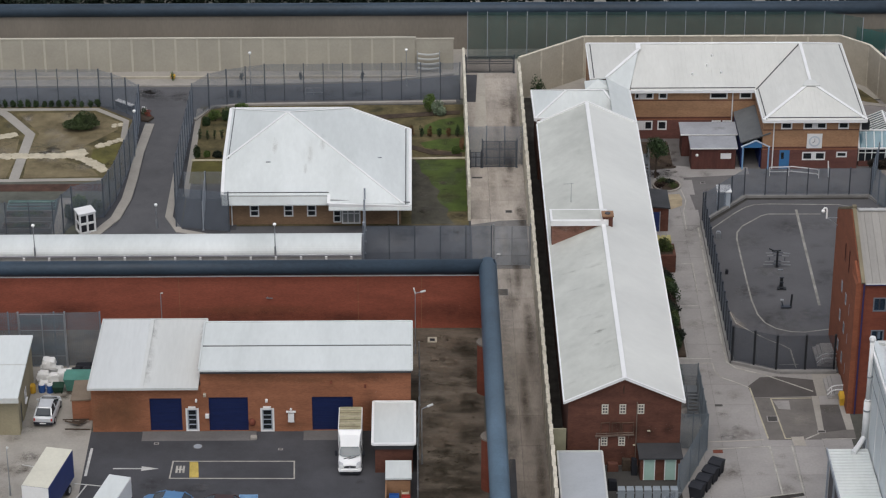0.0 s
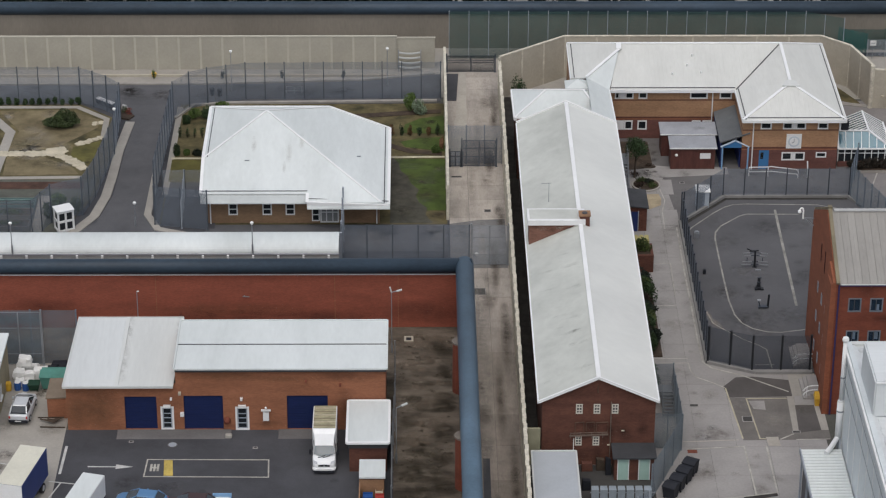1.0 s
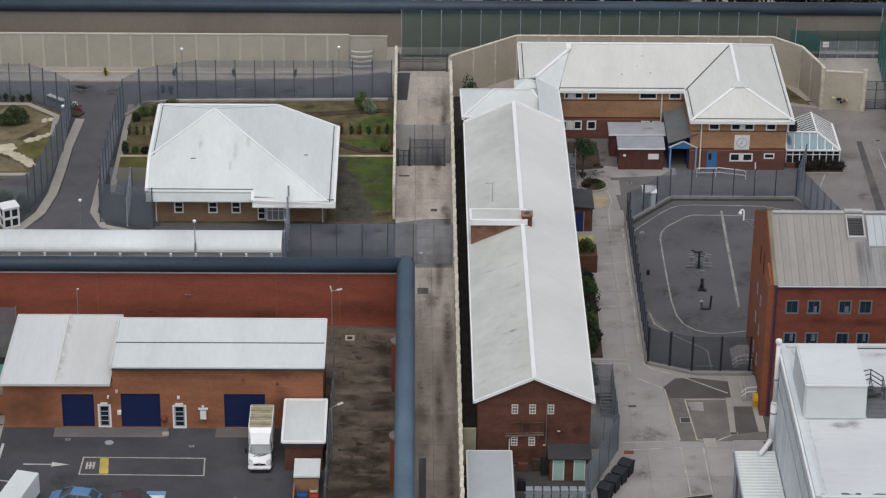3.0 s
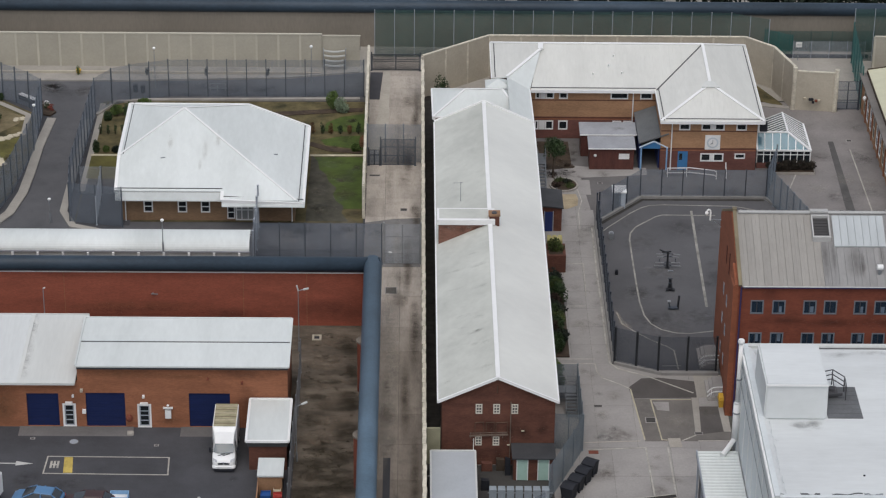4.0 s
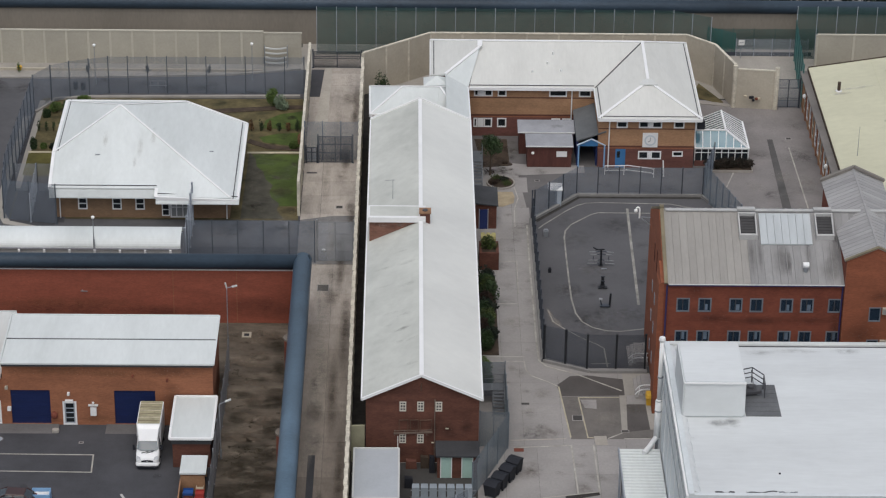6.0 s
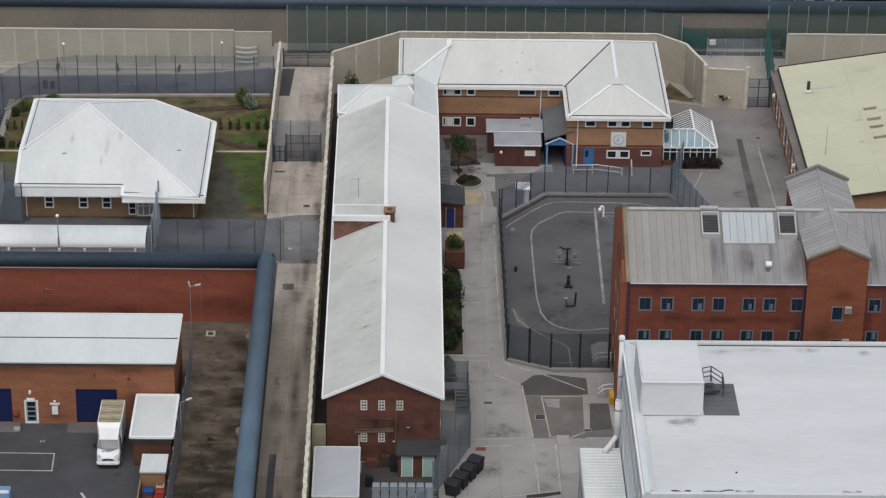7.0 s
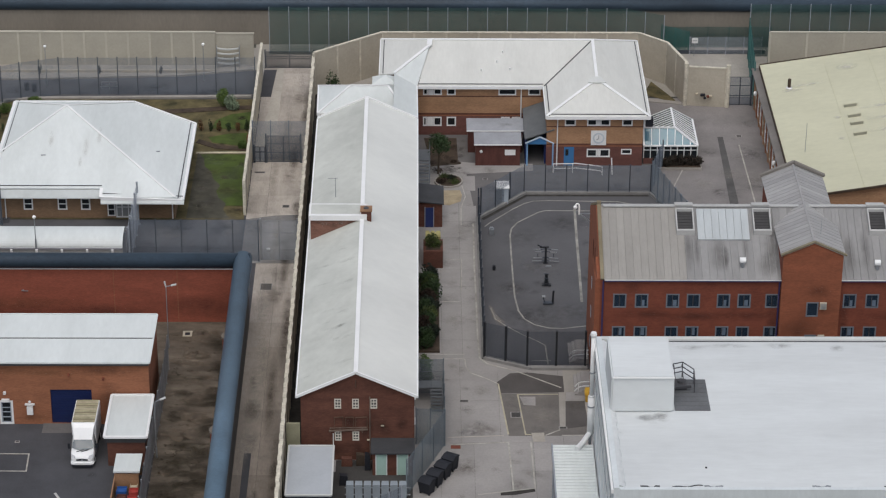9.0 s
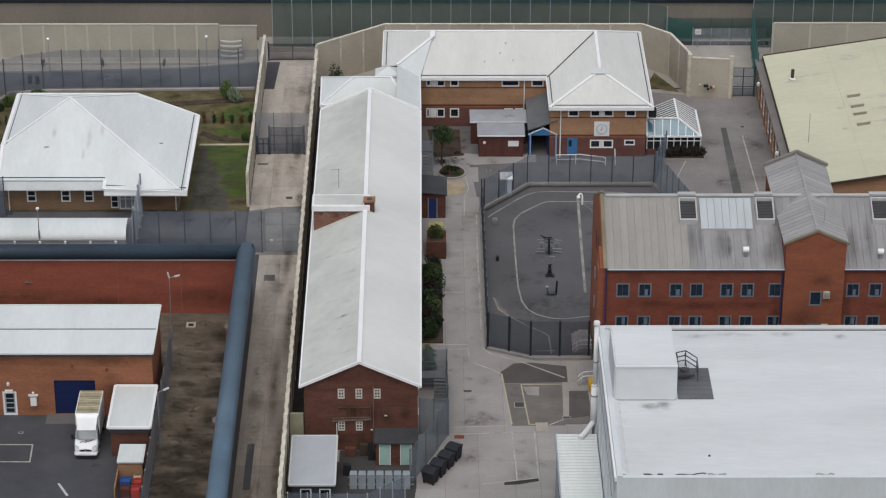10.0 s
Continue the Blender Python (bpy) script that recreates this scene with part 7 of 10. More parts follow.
# ---- security fences ----
FENCE_POST = mat("fence_post_grey", (0.085, 0.10, 0.12), 0.6, 0.1, 1.5, 8)
fence([(-62, 261.7), (-32.0, 261.6), (-29.0, 259.4), (-27.45, 257.6), (-27.25, 249.0), (-28.2, 239.5), (-29.0, 235.6), (-31.8, 234.0), (-33.2, 230.6), (-62, 230.6)], 4.1, 2.2, FENCE_BLUE, FENCE_POST, "tall blue-grey wire mesh fence round the garden")
fence([(5.6, 262.7), (-14.8, 262.5), (-18.7, 261.2), (-20.5, 260.1), (-22.0, 257.6), (-22.4, 239.0), (-21.9, 233.4), (-16.8, 232.4)], 4.2, 2.1, FENCE_BLUE, FENCE_POST, "tall blue-grey wire mesh fence round the day centre")
fence([(-21.6, 239.4), (-17.3, 239.4)], 3.0, 2.0, STEEL_PAINT, FENCE_POST, "short blue-grey mesh fence beside the day centre")
fence([(-19.5, 239.3), (-19.3, 232.8)], 3.0, 2.2, STEEL_PAINT, STEEL_PAINT, "blue-grey mesh pen fence beside the day centre")
fence([(-3.9, 232.6), (-3.9, 223.2)], 4.4, 2.3, STEEL_PAINT, STEEL_PAINT, "pale grey steel mesh fence beside the covered way", w=0.16)
fence([(-3.9, 225.0), (7.9, 225.0)], 4.3, 2.4, FENCE_BLUE, FENCE_POST, "dark blue-grey mesh fence across the yard")
fence([(28.35, 233.9), (28.35, 206.9)], 3.2, 1.75, FENCE_DARK, FENCE_DARK, "dark mesh fence with close posts along the court", w=0.13)
fence([(28.35, 206.9), (32.0, 205.3), (37.0, 205.3)], 3.6, 2.15, FENCE_DARK, FENCE_BLACK, "dark mesh fence with stout posts closing the court", w=0.17)
fence([(28.6, 234.2), (32.9, 239.3), (45.2, 239.3), (46.8, 245.0)], 3.1, 2.05, FENCE_BLUE, FENCE_DARK, "dark mesh fence along the far side of the court", z=0.0)
fence([(45.3, 239.1), (48.3, 229.0)], 3.6, 1.6, FENCE_CAGE, FENCE_BLUE, "tall blue-grey mesh fence beside the court")
fence([(1.0, 165), (1.0, 189.2), (1.2, 200), (1.15, 205)], 3.3, 2.4, FENCE_RUSTY, FENCE_RUSTY, "grey wire mesh fence along the dirt strip", w=0.09)
fence([(-50, 207.0), (-26.3, 207.0)], 5.3, 3.9, FENCE_CAGE, FENCE_BLUE, "tall grey mesh fence behind the workshop yard")
fence([(22.6, 200.9), (24.75, 200.9), (24.8, 192.5), (22.95, 187.8), (21.7, 184.8)], 3.4, 2.2, FENCE_CAGE, FENCE_CAGE, "grey steel mesh cage fence beside the brick gable", w=0.08)
fence([(22.45, 192.75), (24.75, 192.6)], 3.4, 1.2, FENCE_CAGE, FENCE_CAGE, "grey steel mesh fence bay closing the cage", w=0.08)
fence([(12.2, 179.9), (18.4, 179.7), (21.3, 182.3)], 2.5, 1.55, FENCE_BLUE, STEEL_PAINT, "grey steel mesh fence in front of the low annex", w=0.08)
fence([(6.6, 273.2), (45.0, 273.0), (48.9, 271.2)], 5.5, 2.1, FENCE_GREEN, STEEL_PAINT, "tall green mesh fence with pale posts behind the wall", w=0.06)
fence([(49.1, 275.6), (51.9, 273.8)], 2.6, 1.7, FENCE_TEAL, FENCE_TEAL, "teal mesh fence turning towards the outer wall", w=0.07)
fence([(52.0, 273.6), (59.8, 273.6)], 2.0, 1.95, STEEL_PAINT, STEEL_PAINT, "low mesh fence with pale posts before the outer wall", w=0.07)
fence([(49.5, 275.4), (61.0, 275.4)], 2.45, 2.3, FENCE_GREEN, FENCE_GREEN, "green mesh fence close to the outer wall", w=0.06)
bm = bmesh.new()
box(bm, 50.5, 60.2, 273.66, 273.72, -0.02, 0.42)
solid("gravel_board", bm, FENCE_DARK, "dark board along the foot of the low fence", "board", kind="structure")
fence([(57.5, 260.6), (58.2, 272.4)], 4.7, 2.2, FENCE_TEAL, FENCE_TEAL, "tall green mesh fence turning at the far gate")
fence([(58.3, 272.9), (84, 272.9)], 6.1, 2.1, FENCE_GREEN, STEEL_PAINT, "tall green mesh fence with pale posts beyond the gate", w=0.06)


def steel_gate(x0, x1, y, h, label, wire=FENCE_BLUE, frame=FENCE_BLUE):
    """Two framed mesh leaves between posts."""
    t = thing("mesh_gate", (x0, y, 0), label, "gate", "mesh gates")
    for x in (x0, x1):
        piece("post", post_mesh(h + 0.2, 0.12, frame), t, Matrix.Translation((x, y, 0)))
    mid = (x0 + x1) / 2
    for a, b in ((x0 + 0.1, mid - 0.03), (mid + 0.03, x1 - 0.1)):
        bm = bmesh.new()
        for z in (0.1, 1.1, h * 0.7, h):
            box(bm, a, b, y - 0.02, y + 0.02, z - 0.025, z + 0.025)
        for x in (a, b):
            box(bm, x - 0.025, x + 0.025, y - 0.022, y + 0.022, 0.05, h)
        leaf = part("gate_leaf", bm, frame, t)
        ob = new("mesh_panel", WIRE[wire.name])
        ob.parent = leaf
        ob["base"] = t["base"]
        ob.matrix_basis = Matrix.Translation(-Vector(t["base"])) @ Matrix.Translation((a, y, 0.1)) @ Matrix.Diagonal((b - a, 1, h - 0.1, 1))
    return t


steel_gate(7.55, 11.0, 246.2, 2.9, "closed dark grey mesh double gate across the alley", FENCE_DARK, FENCE_POST)
fence([(6.2, 246.9), (11.6, 246.9)], 4.2, 1.8, FENCE_BLUE, FENCE_BLUE, "grey mesh fence over the alley gate")
steel_gate(6.35, 7.5, 246.2, 1.7, "small dark grey wicket gate beside the alley gate", FENCE_BLUE, FENCE_DARK)
steel_gate(8.1, 11.5, 225.2, 4.1, "closed grey mesh gate across the alley by the red wall", STEEL_PAINT, FENCE_RUSTY)
steel_gate(54.8, 57.2, 260.2, 3.2, "grey steel mesh gate at the end of the cream wall", FENCE_BLUE, FENCE_DARK)
steel_gate(6.3, 11.5, 269.5, 1.9, "dark steel gate at the far end of the alley", FENCE_BLACK, FENCE_DARK)
steel_gate(-33.3, -29.3, 206.8, 5.2, "tall grey mesh gate behind the sacks", FENCE_CAGE, STEEL)

# ---- court: kerb, markings and outdoor gym ----
def line(pts, w, m, label, closed=False, z=0.012):
    bm = bmesh.new()
    ribbon(bm, pts, w, z, closed, 0.006)
    return solid("ground_marking", bm, m, label, "marking", "painted lines", kind="structure")


bm = bmesh.new()
for p, q_ in (((28.35, 206.9), (28.35, 233.9)), ((28.35, 233.9), (33.0, 239.3)), ((33.0, 239.3), (45.2, 239.3)), ((45.2, 239.3), (46.5, 236.5)), ((28.35, 206.9), (32.3, 205.1)), ((32.3, 205.1), (37.2, 205.1))):
    bar(bm, (*p, 0.1), (*q_, 0.1), 0.45, 0.3)
solid("court_kerb", bm, KERB_GREY, "low concrete kerb round the sports court", "kerb", kind="structure")
line([(39.9, 235.55), (34.8, 235.6), (34.1, 235.2), (32.07, 233.05), (31.46, 231.75), (31.29, 230.4), (31.28, 226.4), (31.3, 222.0), (31.35, 218.2), (31.6, 215.55), (32.1, 214.0), (32.95, 212.97), (34.2, 212.37), (35.4, 212.28), (37.9, 212.85)], 0.15, LINE_COURT, "faded cream inner court line with rounded corners")
line([(28.95, 232.2), (29.35, 232.85), (31.7, 235.9), (32.85, 237.1), (33.7, 237.62), (35.1, 237.78), (41.9, 237.55), (43.8, 236.8), (45.4, 235.2)], 0.14, LINE_COURT, "faded cream outer court line")
line([(37.67, 236.5), (37.53, 228.8), (37.37, 217.2)], 0.24, LINE_COURT, "worn pale centre line of the court")
line([(29.14, 216.1), (29.5, 214.0), (30.4, 212.75), (31.85, 211.1), (33.25, 209.85), (33.75, 209.2), (33.85, 205.9)], 0.13, LINE_COURT, "faded cream short court line")
line([(32.45, 206.5), (34.15, 206.55)], 0.12, LINE_COURT, "faded white goal line")
# dark strip on the ground that paints the kerb's shaded side
line([(28.75, 233.7), (33.1, 238.9), (45.0, 238.9)], 0.4, GRAVEL, "dark strip for the kerb's shade inside the court", z=0.008)
stain_court = thing("court_scuff", (29.6, 213.8, 0.0), "pale scuffed patch on the court beside the fence", "stains", kind="structure")
stain(stain_court, STAIN_WORN, (29.75, 213.9, 0.02), 0.5, 1.3, (0, 0, 25))
stain(stain_court, STAIN_WORN, (29.25, 215.6, 0.021), 0.28, 1.2, (0, 0, 12))

def gym_station(x, y, kind):
    """An outdoor exercise machine: a tall multi-arm station, a stepper on a post or a seated machine."""
    names = {"multi": "dark steel exercise post with pale padded arms on the court", "stepper": "dark steel stepper machine on the court", "seat": "dark steel seat machine with a backrest"}
    t = thing("gym_station", (x, y, 0), names[kind], "exercise machine", "outdoor gym")
    if kind == "multi":
        bm = bmesh.new()
        rod(bm, (x, y, 0), (x, y, 1.72), 0.11, 0.09, 10)
        rod(bm, (x, y, 0), (x, y, 0.05), 0.24, 0.24, 12)
        part("column", bm, FENCE_BLACK, t)
        bm = bmesh.new()
        bar(bm, (x - 0.55, y + 0.05, 1.62), (x + 0.3, y, 1.7), 0.12, 0.1)
        bar(bm, (x - 0.78, y + 0.1, 1.85), (x - 0.35, y + 0.05, 1.66), 0.09)
        part("head_arm", bm, FENCE_BLACK, t)
        for z, near, far in ((1.5, 0.55, 1.12), (1.22, 0.45, 1.0), (0.62, 0.35, 1.15), (0.3, 0.4, 1.25)):
            for s in (-1, 1):
                bm = bmesh.new()
                bar(bm, (x + s * 0.09, y, z), (x + s * near, y - 0.1, z - 0.03), 0.06)
                arm = part("arm", bm, FENCE_DARK, t)
                bm = bmesh.new()
                bar(bm, (x + s * near * 0.9, y - 0.12, z), (x + s * far, y - 0.2, z - 0.03 * s), 0.075, 0.06)
                part("pad", bm, GYM_PAD, arm, "pale padded grip")
        for s in (-1, 1):
            bm = bmesh.new()
            bar(bm, (x + s * 0.72, y + 0.1, 0.45), (x + s * 0.72, y + 0.05, 0.95), 0.06)
            part("lever", bm, FENCE_DARK, t)
        bm = bmesh.new()
        box(bm, x, x + 0.5, y - 0.85, y - 0.68, 0.02, 0.1)
        part("foot_rest", bm, STEEL, t)
    elif kind == "stepper":
        bm = bmesh.new()
        box(bm, x - 0.22, x + 0.22, y - 0.3, y + 0.3, 0.0, 0.2)
        rod(bm, (x, y + 0.1, 0.2), (x, y + 0.05, 1.1), 0.17, 0.13, 10)
        part("column", bm, FENCE_BLACK, t)
        bm = bmesh.new()
        bar(bm, (x - 0.22, y, 1.12), (x + 0.22, y, 1.12), 0.07)
        bar(bm, (x - 0.2, y - 0.1, 0.75), (x + 0.2, y - 0.1, 0.65), 0.08)
        part("handle", bm, FENCE_DARK, t)
        for s in (-1, 1):
            bm = bmesh.new()
            box(bm, x + s * 0.28 - 0.12, x + s * 0.28 + 0.12, y - 0.5, y - 0.1, 0.12, 0.2)
            part("foot_plate", bm, FENCE_BLACK, t)
    else:
        bm = bmesh.new()
        bar(bm, (x + 0.1, y, 0), (x + 0.18, y + 0.05, 1.35), 0.13)
        part("column", bm, FENCE_BLACK, t)
        bm = bmesh.new()
        box(bm, x - 0.75, x + 0.1, y - 0.22, y + 0.22, 0.08, 0.2)
        bar(bm, (x - 0.6, y, 0.2), (x - 0.75, y, 0.75), 0.1)
        part("base_frame", bm, FENCE_DARK, t)
        bm = bmesh.new()
        box(bm, x - 0.85, x - 0.55, y - 0.15, y + 0.15, 0.75, 0.83)
        part("seat", bm, GYM_PAD, t, "pale seat pad")
    return t


gym_station(34.4, 224.75, "multi")
gym_station(34.3, 220.5, "stepper")
gym_station(34.6, 216.8, "seat")
cab = thing("steel_cabinet", (30.5, 236.9, 0), "pale grey steel cabinet beside the court fence", "cabinet")
bm = bmesh.new()
box(bm, 30.1, 31.3, 236.9, 238.0, 0.0, 1.7)
part("body", bm, mat("cabinet_grey", (0.40, 0.45, 0.50), 0.5, 0.06, 2, 9), cab)
bm = bmesh.new()
slab(bm, [(30.0, 236.8, 1.8), (31.4, 236.8, 1.8), (31.4, 238.1, 1.95), (30.0, 238.1, 1.95)], 0.1)
part("lid", bm, WHITE, cab)
bm = bmesh.new()
box(bm, 30.16, 30.68, 236.87, 236.898, 0.1, 1.6)
part("door", bm, STEEL, cab)
for x, y in ((29.55, 230.6), (29.6, 223.4)):
    bm = bmesh.new()
    k = 0.2 if y > 230 else 0.13
    prism(bm, [(x - k, y - k, 0), (x + k, y - k, 0), (x + k, y + k, 0), (x - k, y + k, 0)], [(x - k * 1.15, y - k * 1.1, k * 3), (x + k * 1.15, y - k * 1.1, k * 3), (x + k * 1.15, y + k * 1.1, k * 3), (x - k * 1.15, y + k * 1.1, k * 3)])
    box(bm, x - k * 0.8, x + k * 0.8, y - k * 0.8, y + k * 0.8, k * 3, k * 3.6)
    solid("litter_bin", bm, STEEL if y > 230 else BLACK, "small litter bin inside the court fence", "litter bin", "court bins")

# steps and rails beside the hall
for k, (x0, x1, y0, y1) in enumerate(((35.9, 37.35, 200.6, 203.9), (35.7, 37.35, 206.0, 209.4))):
    st = thing("entrance_steps", (x0, y0, 0), "concrete entrance landing with pale rails beside the hall", "steps", "hall steps")
    for i in range(3):
        bm = bmesh.new()
        box(bm, x0 + 0.3 * i, x1, y0, y1, 0.17 * i, 0.17 * (i + 1))
        part("step", bm, CONCRETE, st)
    for z in (0.62, 1.05):
        bm = bmesh.new()
        yy = y0 + 0.35
        pts = [Vector((x1, yy, z + 0.12)), Vector((x0 + 0.75, yy, z + 0.1)), Vector((x0 + 0.45, yy, z + 0.04)), Vector((x0 + 0.2, yy, z - 0.12)), Vector((x0 - 0.02, yy, z - 0.4))]
        for p, q_ in zip(pts, pts[1:]):
            bar(bm, p, q_, 0.07)
        part("handrail", bm, TRIM, st)
    for px in (x0 + 0.3, x1 - 0.15):
        bm = bmesh.new()
        rod(bm, (px, y0 + 0.35, 0.1), (px, y0 + 0.35, 1.1), 0.03, 0.03, 8)
        part("rail_post", bm, TRIM, st)
grit = thing("grit_bin", (37.0, 199.8, 0), "yellow plastic grit bin beside the hall", "grit bin")
bm = bmesh.new()
prism(bm, [(36.75, 199.5, 0), (37.2, 199.5, 0), (37.2, 200.1, 0), (36.75, 200.1, 0)], [(36.7, 199.45, 0.7), (37.3, 199.45, 0.7), (37.3, 200.15, 0.7), (36.7, 200.15, 0.7)])
part("body", bm, YELLOW, grit)
bm = bmesh.new()
prism(bm, [(36.65, 199.4, 0.7), (37.35, 199.4, 0.7), (37.35, 200.2, 0.7), (36.65, 200.2, 0.7)], [(36.72, 199.5, 0.95), (37.3, 199.5, 0.95), (37.3, 200.1, 1.1), (36.72, 200.1, 1.1)])
part("lid", bm, YELLOW, grit)

# yard patches and lines
surface("yard_patch", [(30.5, 204.35), (32.0, 204.5), (35.2, 203.85), (35.0, 201.1), (29.55, 200.95), (29.3, 202.8)], -0.001, ASPHALT_BROWN, "dark asphalt patch in the yard")
surface("court_corner", [(28.6, 206.6), (32.2, 205.0), (32.2, 204.4), (28.6, 204.4)], -0.005, CONCRETE, "pale concrete before the court fence")
surface("yard_patch_low", [(29.55, 200.9), (37.4, 201.1), (37.4, 194.1), (30.1, 194.0)], -0.003, mat("asphalt_worn", (0.165, 0.152, 0.14), 0.92, 0.14, 0.6, 7, patches=0.2), "worn brown-grey asphalt patch in the yard")
surface("patch_slab", [(34.55, 201.15), (35.15, 201.15), (34.85, 195.1), (34.38, 195.1)], 0.003, CONCRETE_PALE, "pale concrete repair strip in the yard")
surface("patch_dark", [(35.06, 199.65), (36.65, 199.65), (36.75, 195.6), (34.86, 195.2)], 0.003, ASPHALT_BROWN, "dark asphalt repair in the yard")
surface("hall_slab", [(36.68, 199.66), (37.4, 199.7), (37.4, 195.6), (36.78, 195.6)], 0.004, CONCRETE_PALE, "pale concrete strip along the foot of the hall")
surface("hall_apron", [(35.17, 201.1), (37.4, 201.15), (37.4, 199.72), (35.08, 199.68)], 0.004, CONCRETE, "pale concrete strip before the hall steps")
surface("steps_apron", [(35.03, 205.0), (37.4, 205.0), (37.4, 201.2), (35.03, 201.2)], 0.0, CONCRETE_PALE, "pale stained concrete before the hall steps")
surface("patch_square", [(31.2, 200.4), (32.55, 200.4), (32.5, 198.9), (31.5, 199.05)], 0.003, CONCRETE, "pale square repair in the yard")
surface("patch_small", [(32.0, 194.5), (33.05, 194.55), (33.1, 193.1), (32.1, 193.1)], 0.003, CONCRETE_STRIP, "pale square repair in the yard")
line([(29.45, 202.55), (30.08, 194.25)], 0.13, LINE_YELLOW, "worn yellow parking line")
line([(34.5, 200.8), (31.05, 200.75), (31.5, 194.25), (32.0, 194.2)], 0.12, LINE_YELLOW, "worn yellow bay outline")
line([(34.8, 201.9), (31.0, 204.75), (28.6, 206.0), (27.95, 207.0), (27.85, 210.9), (27.85, 218.2), (27.8, 223.6), (27.85, 232.8)], 0.15, LINE_CREAM, "cream edge line of the walkway")
line([(25.2, 192.6), (30.05, 193.0), (30.25, 185.6)], 0.13, LINE_CREAM, "cream yard line")
line([(31.9, 193.1), (31.98, 185.95), (27.4, 185.0)], 0.13, LINE_CREAM, "cream yard line")
line([(33.15, 194.1), (34.4, 195.0)], 0.14, LINE_CREAM, "worn cream yard line")
line([(34.5, 194.1), (37.3, 194.15)], 0.12, LINE_CREAM, "worn cream yard line")
line([(25.05, 193.75), (29.7, 194.05)], 0.10, CONCRETE_STRIP, "pale slab joint of the yard")
line([(22.8, 206.8), (26.65, 206.85), (26.75, 205.4), (27.15, 204.4), (28.5, 203.4), (29.4, 202.6)], 0.12, LINE_CREAM, "cream walkway line")
line([(22.8, 207.6), (26.7, 207.65)], 0.10, LINE_CREAM, "pale walkway line")
line([(24.9, 225.45), (26.65, 225.47), (26.57, 219.2)], 0.09, LINE_CREAM, "faint cream walkway line")
line([(24.55, 217.25), (26.45, 217.27)], 0.09, LINE_CREAM, "faint cream walkway line")
surface("trench_edge", [(29.2, 185.4), (31.9, 186.0), (32.0, 185.5), (30.4, 185.0), (29.2, 184.9)], 0.002, GRAVEL, "dark broken edge of a repair in the yard")
surface("rust_cover", [(25.3, 192.5), (26.1, 192.5), (26.1, 192.0), (25.3, 192.0)], 0.016, RUST, "rusty drain cover by the cage fence")
ASPHALT_PATCH = mat("asphalt_patch", (0.10, 0.097, 0.094), 0.92, 0.15, 0.8, 8, patches=0.2)
surface("drain_strip", [(53.0, 252.4), (53.55, 252.4), (53.6, 237.6), (53.5, 230), (52.75, 230), (52.75, 237.6)], 0.003, ASPHALT_PATCH, "dark asphalt trench repair along the passage")
line([(55.0, 250.5), (55.3, 232)], 0.14, LINE_CREAM, "faint pale line along the passage")
line([(49.4, 246.6), (47.6, 240.8)], 0.12, LINE_CREAM, "faint pale line beside the planter")
for x, y, w, d in ((26.5, 199.65, 0.8, 0.45), (30.8, 197.4, 0.9, 0.9), (29.2, 242.5, 0.5, 0.4), (26.0, 245.3, 0.5, 0.35), (34.65, 195.3, 0.7, 0.4), (8.8, 220.0, 1.1, 1.3), (7.0, 243.9, 1.1, 0.4), (9.9, 236.4, 0.7, 0.6), (55.2, 252.6, 0.6, 0.5), (-10.3, 193.0, 0.4, 0.3), (-20.6, 194.0, 0.4, 0.3)):
    cov = thing("manhole_cover", (x, y, 0), "small iron cover set in the ground", "manhole cover", "covers")
    bm = bmesh.new()
    box(bm, x - w / 2, x + w / 2, y - d / 2, y + d / 2, -0.02, 0.014)
    part("frame", bm, KERB if w == 0.8 and x < 0 else CONCRETE, cov)
    bm = bmesh.new()
    box(bm, x - w / 2 + 0.07, x + w / 2 - 0.07, y - d / 2 + 0.07, y + d / 2 - 0.07, 0.0142, 0.022)
    part("plate", bm, STEEL if w == 0.8 and x < 0 else ASPHALT_DARK, cov)
rc = thing("round_cover", (-17.15, 193.5, 0), "round pale worn cover in the asphalt", "manhole cover", "covers")
bm = bmesh.new()
rod(bm, (-17.15, 193.5, -0.02), (-17.15, 193.5, 0.012), 0.42, 0.42, 20)
part("frame", bm, ASPHALT_PALE, rc)
bm = bmesh.new()
rod(bm, (-17.15, 193.5, 0.0122), (-17.15, 193.5, 0.022), 0.34, 0.34, 20)
part("plate", bm, STEEL_PAINT, rc)
bm = bmesh.new()
box(bm, -12.85, -12.3, 194.45, 194.85, 0, 0.3)
bmesh.ops.bevel(bm, geom=bm.edges[:], offset=0.05, segments=1, affect="EDGES")
solid("concrete_block", bm, CONCRETE_PALE, "pale concrete block beside the workshop apron", "block")
bm = bmesh.new()
ball(bm, (8.65, 227.15, 0.14), 0.2, 0.75, 10, 7)
solid("rubbish_bag", bm, SACK, "small white rubbish bag lying in the alley", "bag")
gully = thing("drain_gully", (2.33, 211.1, 0), "pale square drain surround in the dirt", "drain")
bm = bmesh.new()
for a, b, c, d in ((1.92, 2.74, 210.65, 210.8), (1.92, 2.74, 211.4, 211.55), (1.92, 2.1, 210.8, 211.4), (2.56, 2.74, 210.8, 211.4)):
    box(bm, a, b, c, d, 0, 0.12)
part("surround", bm, CREAM, gully)
bm = bmesh.new()
box(bm, 2.1, 2.56, 210.8, 211.4, 0, 0.03)
part("grate", bm, BLACK, gully)

